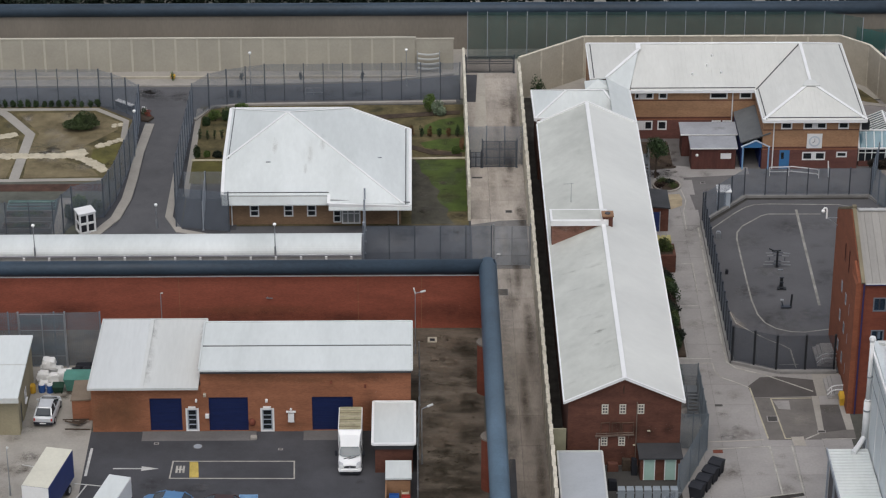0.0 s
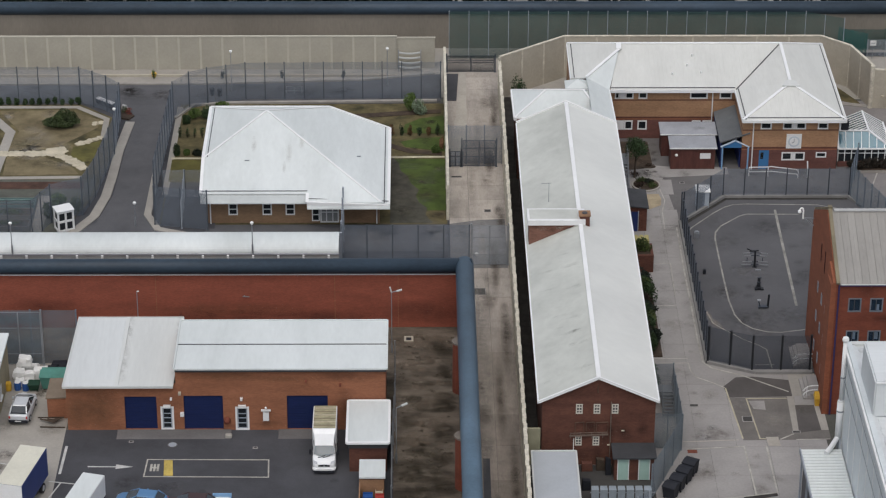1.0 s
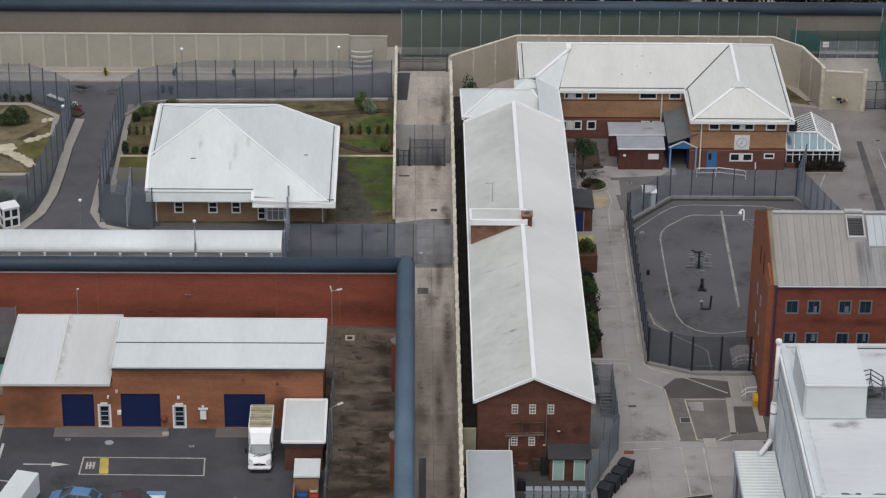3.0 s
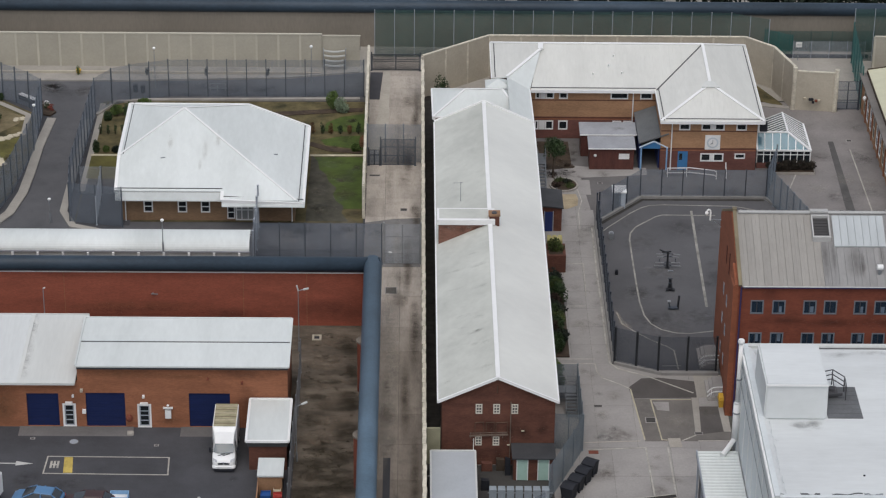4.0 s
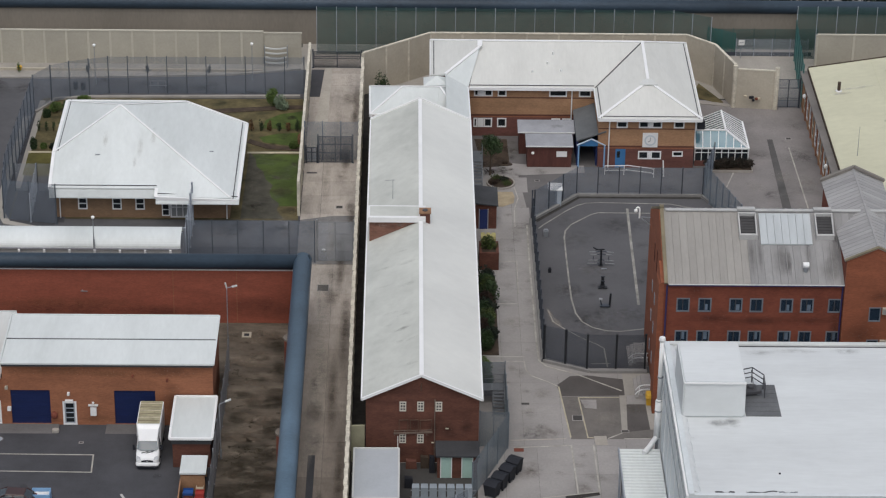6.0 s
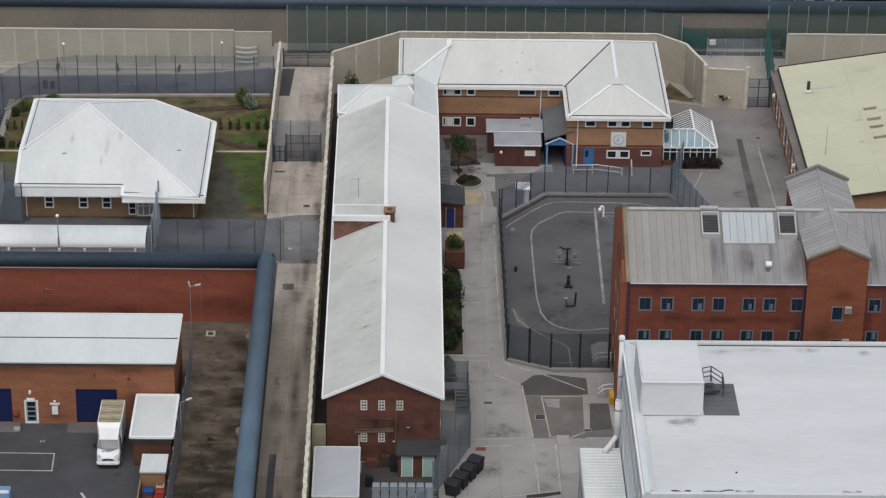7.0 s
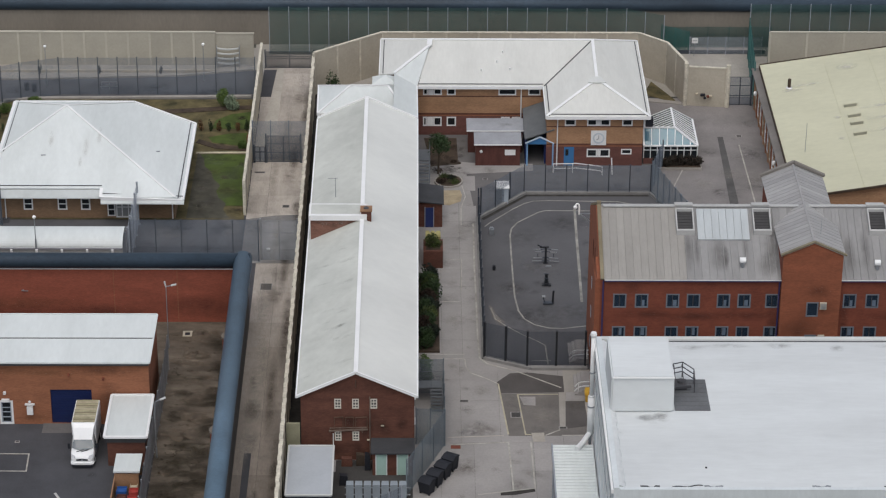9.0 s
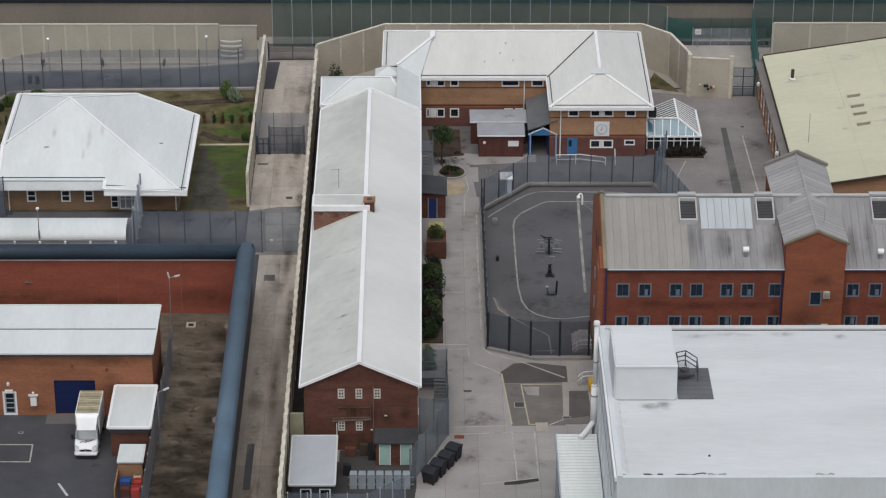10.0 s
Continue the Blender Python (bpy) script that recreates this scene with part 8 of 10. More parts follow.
# ---- car park markings ----
line([(-25.85, 193.3), (-25.95, 189)], 0.22, LINE_WHITE, "white bay line on the asphalt")
bm = bmesh.new()
flat(bm, [(-23.8, 190.05), (-21.4, 190.02), (-21.4, 190.17), (-23.8, 190.2)], 0.012, 0.006)
flat(bm, [(-21.5, 189.75), (-20.1, 190.07), (-21.5, 190.45)], 0.016, 0.006)
solid("arrow_marking", bm, LINE_WHITE, "white arrow painted on the asphalt", "marking", "painted lines", kind="structure")
line([(-19, 191.2), (-9.1, 191.1), (-9, 188.45), (-19.1, 188.6)], 0.12, LINE_CREAM, "cream outline of a loading bay", closed=True)
surface("bay_stripe", [(-17.65, 191.1), (-16.95, 191.1), (-16.75, 188.7), (-17.5, 188.7)], 0.012, LINE_BRIGHT, "yellow stripe across the loading bay", "marking", 0.006)
bm = bmesh.new()
for i in range(3):
    box(bm, -18.7 + i * 0.28, -18.52 + i * 0.28, 189.4, 190.5, 0.006, 0.012)
box(bm, -18.7, -18.0, 189.85, 190.0, 0.012, 0.016)
solid("bay_lettering", bm, LINE_CREAM, "worn illegible painted lettering in the bay", "marking", "painted lines", kind="structure")
line([(-26.7, 187.9), (-24.6, 187.5), (-23, 187.3)], 0.12, LINE_WHITE, "white bay line on the asphalt")
line([(-25.7, 187.7), (-26.7, 184.5)], 0.12, LINE_WHITE, "white bay line on the asphalt")
line([(-31.3, 190.8), (-30.3, 190.5), (-30.6, 188.2)], 0.1, LINE_WHITE, "worn white line on the concrete yard")
line([(-6.3, 185.2), (-5.4, 183.4)], 0.2, LINE_WHITE, "white painted line end on the asphalt")

# ---- vehicles ----
def wheel(parent, x, y, r, w, side):
    bm = bmesh.new()
    rod(bm, (x, y, r), (x + side * w, y, r), r, r, 18)
    wl_ = part("wheel", bm, RUBBER, parent)
    bm = bmesh.new()
    rod(bm, (x + side * w, y, r), (x + side * (w + 0.02), y, r), r * 0.6, r * 0.55, 14)
    part("hubcap", bm, SILVER, wl_)


def loft(bm, rings):
    """Joins rings of equal corner counts one after another, with ends closed."""
    vs = [[bm.verts.new(p) for p in ring] for ring in rings]
    k = len(vs[0])
    for a, b in zip(vs, vs[1:]):
        for i in range(k):
            bm.faces.new((a[i], a[(i + 1) % k], b[(i + 1) % k], b[i]))
    bm.faces.new(vs[0][::-1])
    bm.faces.new(vs[-1])


def rect_ring(y, w, z0, z1, top=None):
    t = w if top is None else top
    c = 0.12
    return [(-w, y, z0 + c), (-w + c, y, z0), (w - c, y, z0), (w, y, z0 + c), (t, y, z1 - c), (t - c, y, z1), (-t + c, y, z1), (-t, y, z1 - c)]


def van(at, turn, label):
    """A box-bodied van with a rounded nose, towards -y before it is turned."""
    t = thing("box_van", (0, 0, 0), label, "van")
    bm = bmesh.new()
    loft(bm, [rect_ring(-2.84, 0.62, 0.42, 0.86), rect_ring(-2.76, 0.80, 0.32, 1.0), rect_ring(-2.55, 0.91, 0.3, 1.12), rect_ring(-2.05, 0.95, 0.3, 1.3), rect_ring(-1.25, 0.95, 0.3, 2.2, 0.78), rect_ring(-0.85, 0.95, 0.3, 2.32, 0.82)])
    bmesh.ops.bevel(bm, geom=bm.edges[:], offset=0.035, segments=2, affect="EDGES")
    part("cab", bm, VAN_WHITE, t, smooth=True)
    bm = bmesh.new()
    prism(bm, [(-0.86, -2.0, 1.40), (-0.5, -2.1, 1.34), (0.5, -2.1, 1.34), (0.86, -2.0, 1.40), (0.71, -1.30, 2.14), (-0.71, -1.30, 2.14)], [(-0.86, -2.05, 1.43), (-0.5, -2.15, 1.37), (0.5, -2.15, 1.37), (0.86, -2.05, 1.43), (0.71, -1.35, 2.18), (-0.71, -1.35, 2.18)])
    screen = part("windscreen", bm, WINDSCREEN_VAN, t, "grey-blue windscreen reflecting the sky")
    for s in (-1, 1):
        bm = bmesh.new()
        prism(bm, [(s * 0.935, -1.85, 1.38), (s * 0.935, -1.0, 1.38), (s * 0.85, -1.0, 2.1), (s * 0.86, -1.3, 2.1)], [(s * 0.965, -1.85, 1.38), (s * 0.965, -1.0, 1.38), (s * 0.87, -1.0, 2.1), (s * 0.89, -1.3, 2.1)])
        part("side_window", bm, WINDSCREEN, t)
        bm = bmesh.new()
        bar(bm, (s * 0.94, -1.9, 1.42), (s * 1.1, -1.92, 1.45), 0.06)
        box(bm, s * 1.12 - 0.09, s * 1.12 + 0.09, -2.0, -1.88, 1.35, 1.78)
        part("wing_mirror", bm, BLACK, t)
        bm = bmesh.new()
        prism(bm, [(s * 0.52, -2.82, 0.9), (s * 0.84, -2.66, 0.92), (s * 0.84, -2.5, 1.1), (s * 0.56, -2.68, 1.04)], [(s * 0.52, -2.86, 0.93), (s * 0.87, -2.69, 0.95), (s * 0.87, -2.52, 1.15), (s * 0.56, -2.71, 1.09)])
        part("headlight", bm, SILVER, t)
        bm = bmesh.new()
        bar(bm, (s * 0.2 - 0.3, -2.32, 1.24), (s * 0.2 + 0.28, -2.18, 1.35), 0.06, 0.03)
        part("wiper", bm, BLACK, screen)
        for y in (-2.0, 1.75):
            wheel(t, s * 0.76, y, 0.36, 0.22, s)
    bm = bmesh.new()
    prism(bm, [(-0.46, -2.87, 0.72), (0.46, -2.87, 0.72), (0.5, -2.86, 0.82), (0.0, -2.88, 0.88), (-0.5, -2.86, 0.82)], [(-0.46, -2.78, 0.72), (0.46, -2.78, 0.72), (0.5, -2.74, 0.86), (0.0, -2.74, 0.93), (-0.5, -2.74, 0.86)])
    gr = part("grille", bm, BLACK, t)
    bm = bmesh.new()
    rod(bm, (0, -2.9, 0.8), (0, -2.87, 0.8), 0.06, 0.06, 12)
    part("round_badge", bm, SILVER, gr)
    bm = bmesh.new()
    loft(bm, [rect_ring(-2.95, 0.72, 0.26, 0.56), rect_ring(-2.8, 0.92, 0.26, 0.6), rect_ring(-2.5, 0.97, 0.26, 0.6)])
    part("bumper", bm, VAN_WHITE, t)
    bm = bmesh.new()
    box(bm, -0.8, 0.8, -2.98, -2.85, 0.2, 0.4)
    part("bumper_trim", bm, BLACK, t)
    bm = bmesh.new()
    box(bm, -0.28, 0.28, -2.975, -2.955, 0.36, 0.48)
    part("plate_bar", bm, SACK, t)
    bm = bmesh.new()
    loft(bm, [[(-0.74, -1.64, 1.97), (0.74, -1.64, 1.97), (0.73, -1.58, 2.05), (-0.73, -1.58, 2.05)], [(-0.85, -1.1, 2.28), (0.85, -1.1, 2.28), (0.84, -1.1, 2.75), (-0.84, -1.1, 2.75)], [(-0.94, -0.82, 2.3), (0.94, -0.82, 2.3), (0.93, -0.82, 3.02), (-0.93, -0.82, 3.02)]])
    part("roof_fairing", bm, VAN_WHITE, t)
    bm = bmesh.new()
    box(bm, -0.97, 0.97, -0.8, 2.9, 0.75, 3.05)
    bmesh.ops.bevel(bm, geom=bm.edges[:], offset=0.05, segments=2, affect="EDGES")
    bx = part("box_body", bm, VAN_WHITE, t)
    bm = bmesh.new()
    box(bm, -0.9, 0.9, -0.7, 2.84, 3.052, 3.07)
    part("roof_sheet", bm, CANVAS, bx, "dirty translucent olive roof sheet")
    for i in range(6):
        bm = bmesh.new()
        box(bm, -0.89, 0.89, -0.35 + i * 0.55, -0.25 + i * 0.55, 3.071, 3.085)
        part("roof_bow", bm, SANDSTONE if i % 2 else VERGE, bx)
    bm = bmesh.new()
    box(bm, -0.5, 0.5, -0.7, 2.8, 0.4, 0.74)
    part("chassis", bm, BLACK, t)
    t.matrix_basis = pose(*at, 0, 0, turn)
    return t


van((-4.5, 191.75, 0), 0, "white box van with a dirty olive roof, parked facing the yard")


def car(at, turn, paint, label):
    """A hatchback with its nose towards +y before it is turned."""
    t = thing("car", (0, 0, 0), label, "car", "parked cars")
    bm = bmesh.new()
    loft(bm, [rect_ring(-2.05, 0.78, 0.35, 0.85), rect_ring(-1.95, 0.84, 0.28, 0.98), rect_ring(-0.8, 0.87, 0.25, 0.98), rect_ring(0.9, 0.87, 0.25, 0.95), rect_ring(1.7, 0.84, 0.28, 0.85), rect_ring(2.05, 0.7, 0.35, 0.68)])
    part("body", bm, paint, t, smooth=False)
    bm = bmesh.new()
    loft(bm, [rect_ring(-1.85, 0.74, 0.9, 1.12, 0.7), rect_ring(-1.35, 0.78, 0.9, 1.44, 0.6), rect_ring(0.2, 0.78, 0.9, 1.46, 0.6), rect_ring(1.1, 0.78, 0.9, 1.14, 0.72)])
    cabn = part("cabin", bm, WINDSCREEN, t, "dark glazed cabin")
    bm = bmesh.new()
    prism(bm, [(-0.58, -1.32, 1.43), (0.58, -1.32, 1.43), (0.58, 0.2, 1.45), (-0.58, 0.2, 1.45)], [(-0.5, -1.25, 1.5), (0.5, -1.25, 1.5), (0.5, 0.12, 1.51), (-0.5, 0.12, 1.51)])
    part("roof", bm, paint, t)
    bm = bmesh.new()
    for s in (-1, 1):
        bar(bm, (s * 0.70, -1.85, 1.02), (s * 0.60, -1.32, 1.47), 0.1, 0.06)
        bar(bm, (s * 0.60, 0.2, 1.47), (s * 0.74, 1.1, 1.02), 0.09, 0.06)
        bar(bm, (s * 0.66, -0.45, 1.46), (s * 0.82, -0.45, 0.95), 0.1, 0.05)
    part("pillars", bm, paint, cabn)
    for s in (-1, 1):
        for y in (-1.3, 1.3):
            wheel(t, s * 0.68, y, 0.31, 0.2, s)
        bm = bmesh.new()
        box(bm, s * 0.72 - 0.07, s * 0.72 + 0.07, -2.07, -1.9, 0.62, 0.86)
        part("tail_light", bm, RED, t)
        bm = bmesh.new()
        box(bm, s * 0.55 - 0.14, s * 0.55 + 0.14, 1.88, 2.03, 0.5, 0.68)
        part("headlight", bm, LAMP_WHITE, t)
        bm = bmesh.new()
        box(bm, s * 0.95 - 0.1, s * 0.95 + 0.1, 0.72, 0.85, 0.92, 1.06)
        part("wing_mirror", bm, paint, t)
    bm = bmesh.new()
    box(bm, -0.8, 0.8, -2.12, -1.95, 0.3, 0.52)
    part("rear_bumper", bm, BLACK, t)
    bm = bmesh.new()
    box(bm, -0.26, 0.26, -2.13, -2.121, 0.38, 0.48)
    part("plate_bar", bm, SACK, t)
    t.matrix_basis = pose(*at, 0, 0, turn)
    return t


car((-30.1, 198.7, 0), -4, mat("silver_white_paint", (0.56, 0.58, 0.60), 0.3, 0.05, 2, 9, metal=0.15), "silver hatchback parked beside the beige workshop")
car((-18.9, 183.9, 0), 80, mat("pale_blue_paint", (0.09, 0.20, 0.36), 0.35, 0.06), "pale blue car parked along the asphalt yard")
car((-14.9, 183.3, 0), 86, mat("maroon_paint", (0.06, 0.035, 0.035), 0.35, 0.06), "dark maroon car parked along the asphalt yard")


LORRY_NAVY = mat("lorry_navy", (0.03, 0.05, 0.17), 0.45, 0.08, 0.8, 6)
LORRY_CREAM = mat("lorry_roof_cream", (0.62, 0.60, 0.50), 0.5, 0.06, 0.8, 6, patches=0.08)


def box_truck(at, turn, side, length, width, height, label, floor=0.95):
    t = thing("box_trailer", (0, 0, 0), label, "lorry", "parked lorries")
    bm = bmesh.new()
    box(bm, -width / 2, width / 2, -length / 2, length / 2, floor, height)
    bmesh.ops.bevel(bm, geom=bm.edges[:], offset=0.04, segments=1, affect="EDGES")
    body = part("box_body", bm, side, t)
    bm = bmesh.new()
    box(bm, -width / 2 + 0.02, width / 2 - 0.02, -length / 2 + 0.02, length / 2 - 0.02, height + 0.002, height + 0.03)
    part("roof_skin", bm, LORRY_CREAM if side is LORRY_NAVY else ROOF_WHITE, body, "pale roof skin")
    bm = bmesh.new()
    box(bm, -width / 2, width / 2, -length / 2 - 0.03, -length / 2 - 0.004, floor + 0.1, height)
    part("front_panel", bm, WHITE, body)
    bm = bmesh.new()
    box(bm, -width * 0.3, width * 0.3, -length / 2, length / 2, 0.5, floor - 0.004)
    part("chassis", bm, BLACK, t)
    for s in (-1, 1):
        for y in (-length * 0.3, length * 0.3):
            wheel(t, s * (width / 2 - 0.28), y, 0.42, 0.24, s)
    t.matrix_basis = pose(*at, 0, 0, turn)
    return t


box_truck((-28.3, 184.75, 0), -12.5, LORRY_NAVY, 5.9, 2.2, 3.5, "box lorry body with navy sides and a cream roof")
box_truck((-23.15, 182.85, 0), -15, WHITE, 4.2, 1.85, 2.6, "small plain white box lorry body", 0.8)
cr = thing("tool_crate", (-12.4, 183.9, 0), "pale blue open crate standing in the yard", "crate")
bm = bmesh.new()
for a, b, c, d in ((-13.2, -11.7, 183.3, 183.38), (-13.2, -11.7, 184.3, 184.38), (-13.2, -13.12, 183.38, 184.3), (-11.78, -11.7, 183.38, 184.3)):
    box(bm, a, b, c, d, 0, 1.1)
part("side", bm, FRAME_BLUE, cr)
bm = bmesh.new()
box(bm, -13.1, -11.8, 183.4, 184.28, 0, 0.8)
part("contents", bm, SACK, cr)

# sacks, skip and clutter beside the silver car
for i, (x, y, z, s) in enumerate(((-31.0, 205.6, 0, 0.95), (-30.1, 205.5, 0, 0.9), (-31.1, 204.4, 0, 0.95), (-30.2, 204.2, 0, 0.9), (-29.3, 204.6, 0, 1.1), (-30.7, 205.3, 0.8, 1.0), (-30.95, 203.3, 0, 0.7), (-30.1, 203.4, 0, 0.5), (-30.4, 200.9, 0, 0.6))):
    bm = bmesh.new()
    box(bm, x - s * 0.48, x + s * 0.48, y - s * 0.42, y + s * 0.42, z, z + s * 0.85)
    bmesh.ops.subdivide_edges(bm, edges=bm.edges[:], cuts=2, use_grid_fill=True)
    for v in bm.verts:
        v.co += Vector(RNG.uniform(-0.07, 0.07, 3)) * (1 if v.co.z > z + 0.05 else 0)
        if v.co.z > z + 0.2 and v.co.z < z + s * 0.7:
            v.co.x += (v.co.x - x) * 0.14
            v.co.y += (v.co.y - y) * 0.14
    solid("bulk_bag", bm, SACK, "bulging white bulk bag stacked beside the workshop", "sack", "white bulk bags", smooth=False)
skip = thing("green_skip", (-28.2, 203.4, 0), "open green steel skip beside the bulk bags", "skip")
bm = bmesh.new()
prism(bm, [(-28.9, 202.5, 0.1), (-27.0, 202.5, 0.1), (-27.0, 204.0, 0.1), (-28.9, 204.0, 0.1)], [(-29.1, 202.3, 1.25), (-26.8, 202.3, 1.25), (-26.8, 204.2, 1.25), (-29.1, 204.2, 1.25)])
part("body", bm, GREEN, skip)
bm = bmesh.new()
slab(bm, [(-29.15, 202.25, 1.33), (-26.75, 202.25, 1.33), (-26.75, 203.5, 1.45), (-29.15, 203.5, 1.45)], 0.06)
part("lid", bm, GREEN, skip)
bm = bmesh.new()
box(bm, -28.9, -27.0, 202.55, 203.95, 0.0, 0.098)
part("skid", bm, BLACK, skip)
for x, y, m, lab in ((-31.05, 202.6, BLUE, "blue plastic drum beside the bags"), (-30.35, 202.5, BLUE, "blue plastic drum beside the bags"), (-31.85, 202.5, YELLOW, "dirty yellow plastic drum beside the bags")):
    d = thing("plastic_drum", (x, y, 0), lab, "drum", "plastic drums")
    bm = bmesh.new()
    rod(bm, (x, y, 0), (x, y, 0.7), 0.29, 0.29, 14)
    rod(bm, (x, y, 0.2), (x, y, 0.25), 0.31, 0.31, 14)
    rod(bm, (x, y, 0.45), (x, y, 0.5), 0.31, 0.31, 14)
    part("body", bm, m, d)
    bm = bmesh.new()
    rod(bm, (x, y, 0.7), (x, y, 0.75), 0.26, 0.24, 14)
    part("lid", bm, SACK if m is BLUE else m, d)
tub = thing("wheeled_tub", (-29.6, 202.5, 0), "dark green wheeled tub beside the skip", "bin")
bm = bmesh.new()
prism(bm, [(-30.0, 202.15, 0.15), (-29.25, 202.15, 0.15), (-29.25, 202.85, 0.15), (-30.0, 202.85, 0.15)], [(-30.1, 202.05, 0.7), (-29.15, 202.05, 0.7), (-29.15, 202.95, 0.7), (-30.1, 202.95, 0.7)])
part("body", bm, mat("dark_green_plastic", (0.015, 0.05, 0.03), 0.5, 0.1), tub)
bm = bmesh.new()
for p, q in (((-30.1, 202.05), (-29.15, 202.05)), ((-29.15, 202.05), (-29.15, 202.95)), ((-29.15, 202.95), (-30.1, 202.95)), ((-30.1, 202.95), (-30.1, 202.05))):
    bar(bm, (*p, 0.7), (*q, 0.7), 0.08, 0.06)
part("rim", bm, bpy.data.materials["dark_green_plastic"], tub)
for wx_, wy_ in ((-29.9, 202.25), (-29.35, 202.25), (-29.9, 202.75), (-29.35, 202.75)):
    bm = bmesh.new()
    rod(bm, (wx_ - 0.03, wy_, 0.075), (wx_ + 0.03, wy_, 0.075), 0.075, 0.075, 10)
    part("castor", bm, BLACK, tub)
for x, y, w, h in ((-29.0, 204.9, 1.0, 0.7), (-27.9, 204.7, 1.1, 0.9), (-28.6, 205.9, 1.4, 0.6), (-27.0, 205.8, 0.7, 1.1)):
    bm = bmesh.new()
    prism(bm, [(x, y, 0), (x + w, y, 0), (x + w, y + 0.8, 0), (x, y + 0.8, 0)], [(x + 0.05, y + 0.05, h), (x + w - 0.08, y, h * 0.92), (x + w, y + 0.75, h), (x + 0.1, y + 0.8, h * 0.85)])
    bmesh.ops.bevel(bm, geom=bm.edges[:], offset=0.05, segments=1, affect="EDGES")
    solid("scrap_crate", bm, BLACK, "black dirty crate standing behind the skip", "crate", "crates behind the skip")
lean = thing("brick_lean_to", (-27.3, 201, 0), "low brick lean-to with a grey felt roof", "outbuilding")
bm = bmesh.new()
box(bm, -27.9, -26.2, 197.8, 200.9, -0.05, 1.9)
part("wall", bm, BRICK_SHED, lean)
bm = bmesh.new()
slab(bm, [(-28.0, 197.7, 2.0), (-26.2, 197.7, 2.1), (-26.2, 201, 2.1), (-28.0, 201, 2.0)], 0.1)
part("roof", bm, mat("brown_felt", (0.20, 0.16, 0.12), 0.9, 0.15), lean)
pal = thing("timber_pallet", (-27.6, 196.9, 0), "leaning broken timber pallet by the lean-to", "pallet")
for i in range(6):
    bm = bmesh.new()
    bar(bm, (-28.5 + i * 0.3, 197.3 - 0.1 * (i % 2), 0.24), (-27.2 + i * 0.12, 196.6 + 0.16 * i, 0.3), 0.14, 0.04)
    part("plank", bm, SOIL, pal)
bm = bmesh.new()
bar(bm, (-28.7, 197.4, 0.3), (-26.5, 197.45, 0.3), 0.08)
part("bearer", bm, SOIL, pal)
bm = bmesh.new()
bar(bm, (-28.4, 196.3, 0.06), (-26.3, 196.2, 0.06), 0.08)
part("bearer", bm, SOIL, pal)

# ---- annexes beside the gable ----
ann = thing("grey_annex", (14.1, 185, 0), "low annex with a smooth pale grey flat roof", "outbuilding")
bm = bmesh.new()
box(bm, 12.5, 15.6, 181.4, 188.0, -0.05, 2.25)
part("wall", bm, mat("navy_board", (0.035, 0.042, 0.055), 0.7, 0.15), ann)
bm = bmesh.new()
slab(bm, [(12.25, 181.1, 2.4), (15.85, 181.1, 2.4), (15.85, 188.3, 2.5), (12.25, 188.3, 2.5)], 0.14)
part("roof", bm, mat("roof_blue_grey", (0.385, 0.41, 0.435), 0.6, 0.04, 0.6, 5, patches=0.08), ann)
bm = bmesh.new()
for p, r in (((12.25, 181.1, 2.43), (15.85, 181.1, 2.43)), ((15.85, 181.1, 2.43), (15.85, 188.3, 2.53)), ((15.85, 188.3, 2.53), (12.25, 188.3, 2.53)), ((12.25, 188.3, 2.53), (12.25, 181.1, 2.43))):
    bar(bm, p, r, 0.14, 0.1)
part("roof_edge", bm, ROOF_GREYWHITE, ann)
for x in (13.1, 14.6):
    window(ann, "y", 181.4, x, x + 0.9, 0.9, 1.9, mullions=1, width=0.1, depth=-0.02, sill=False)
mint = thing("mint_door_store", (20.5, 189, 0), "brick lean-to store with mint green doors and dark roof", "outbuilding")
bm = bmesh.new()
box(bm, 18.95, 22.15, 187.9, 190.15, -0.05, 2.05)
part("wall", bm, BRICK_LONG, mint)
bm = bmesh.new()
slab(bm, [(18.8, 187.6, 2.24), (22.35, 187.6, 2.24), (22.35, 190.2, 2.12), (18.8, 190.2, 2.12)], 0.12)
part("roof", bm, ROOF_DARK, mint)
for x in (19.25, 20.95):
    bm = bmesh.new()
    box(bm, x, x + 0.82, 187.84, 187.898, 0.05, 2.0)
    dd = part("door", bm, MINT, mint, "mint green door")
    bm = bmesh.new()
    for a, b in ((x - 0.06, x), (x + 0.82, x + 0.88)):
        box(bm, a, b, 187.82, 187.896, 0.05, 2.0)
    box(bm, x - 0.06, x + 0.88, 187.82, 187.896, 2.0, 2.05)
    part("door_frame", bm, TRIM, dd)
surface("service_yard", [(11.95, 176.0), (21.4, 176.0), (22.2, 184.5), (22.2, 190.2), (15.95, 190.2), (15.95, 188.4), (11.95, 188.4)], 0.002, ASPHALT_DARK, "dark dirty ground between annex and lean-to store")
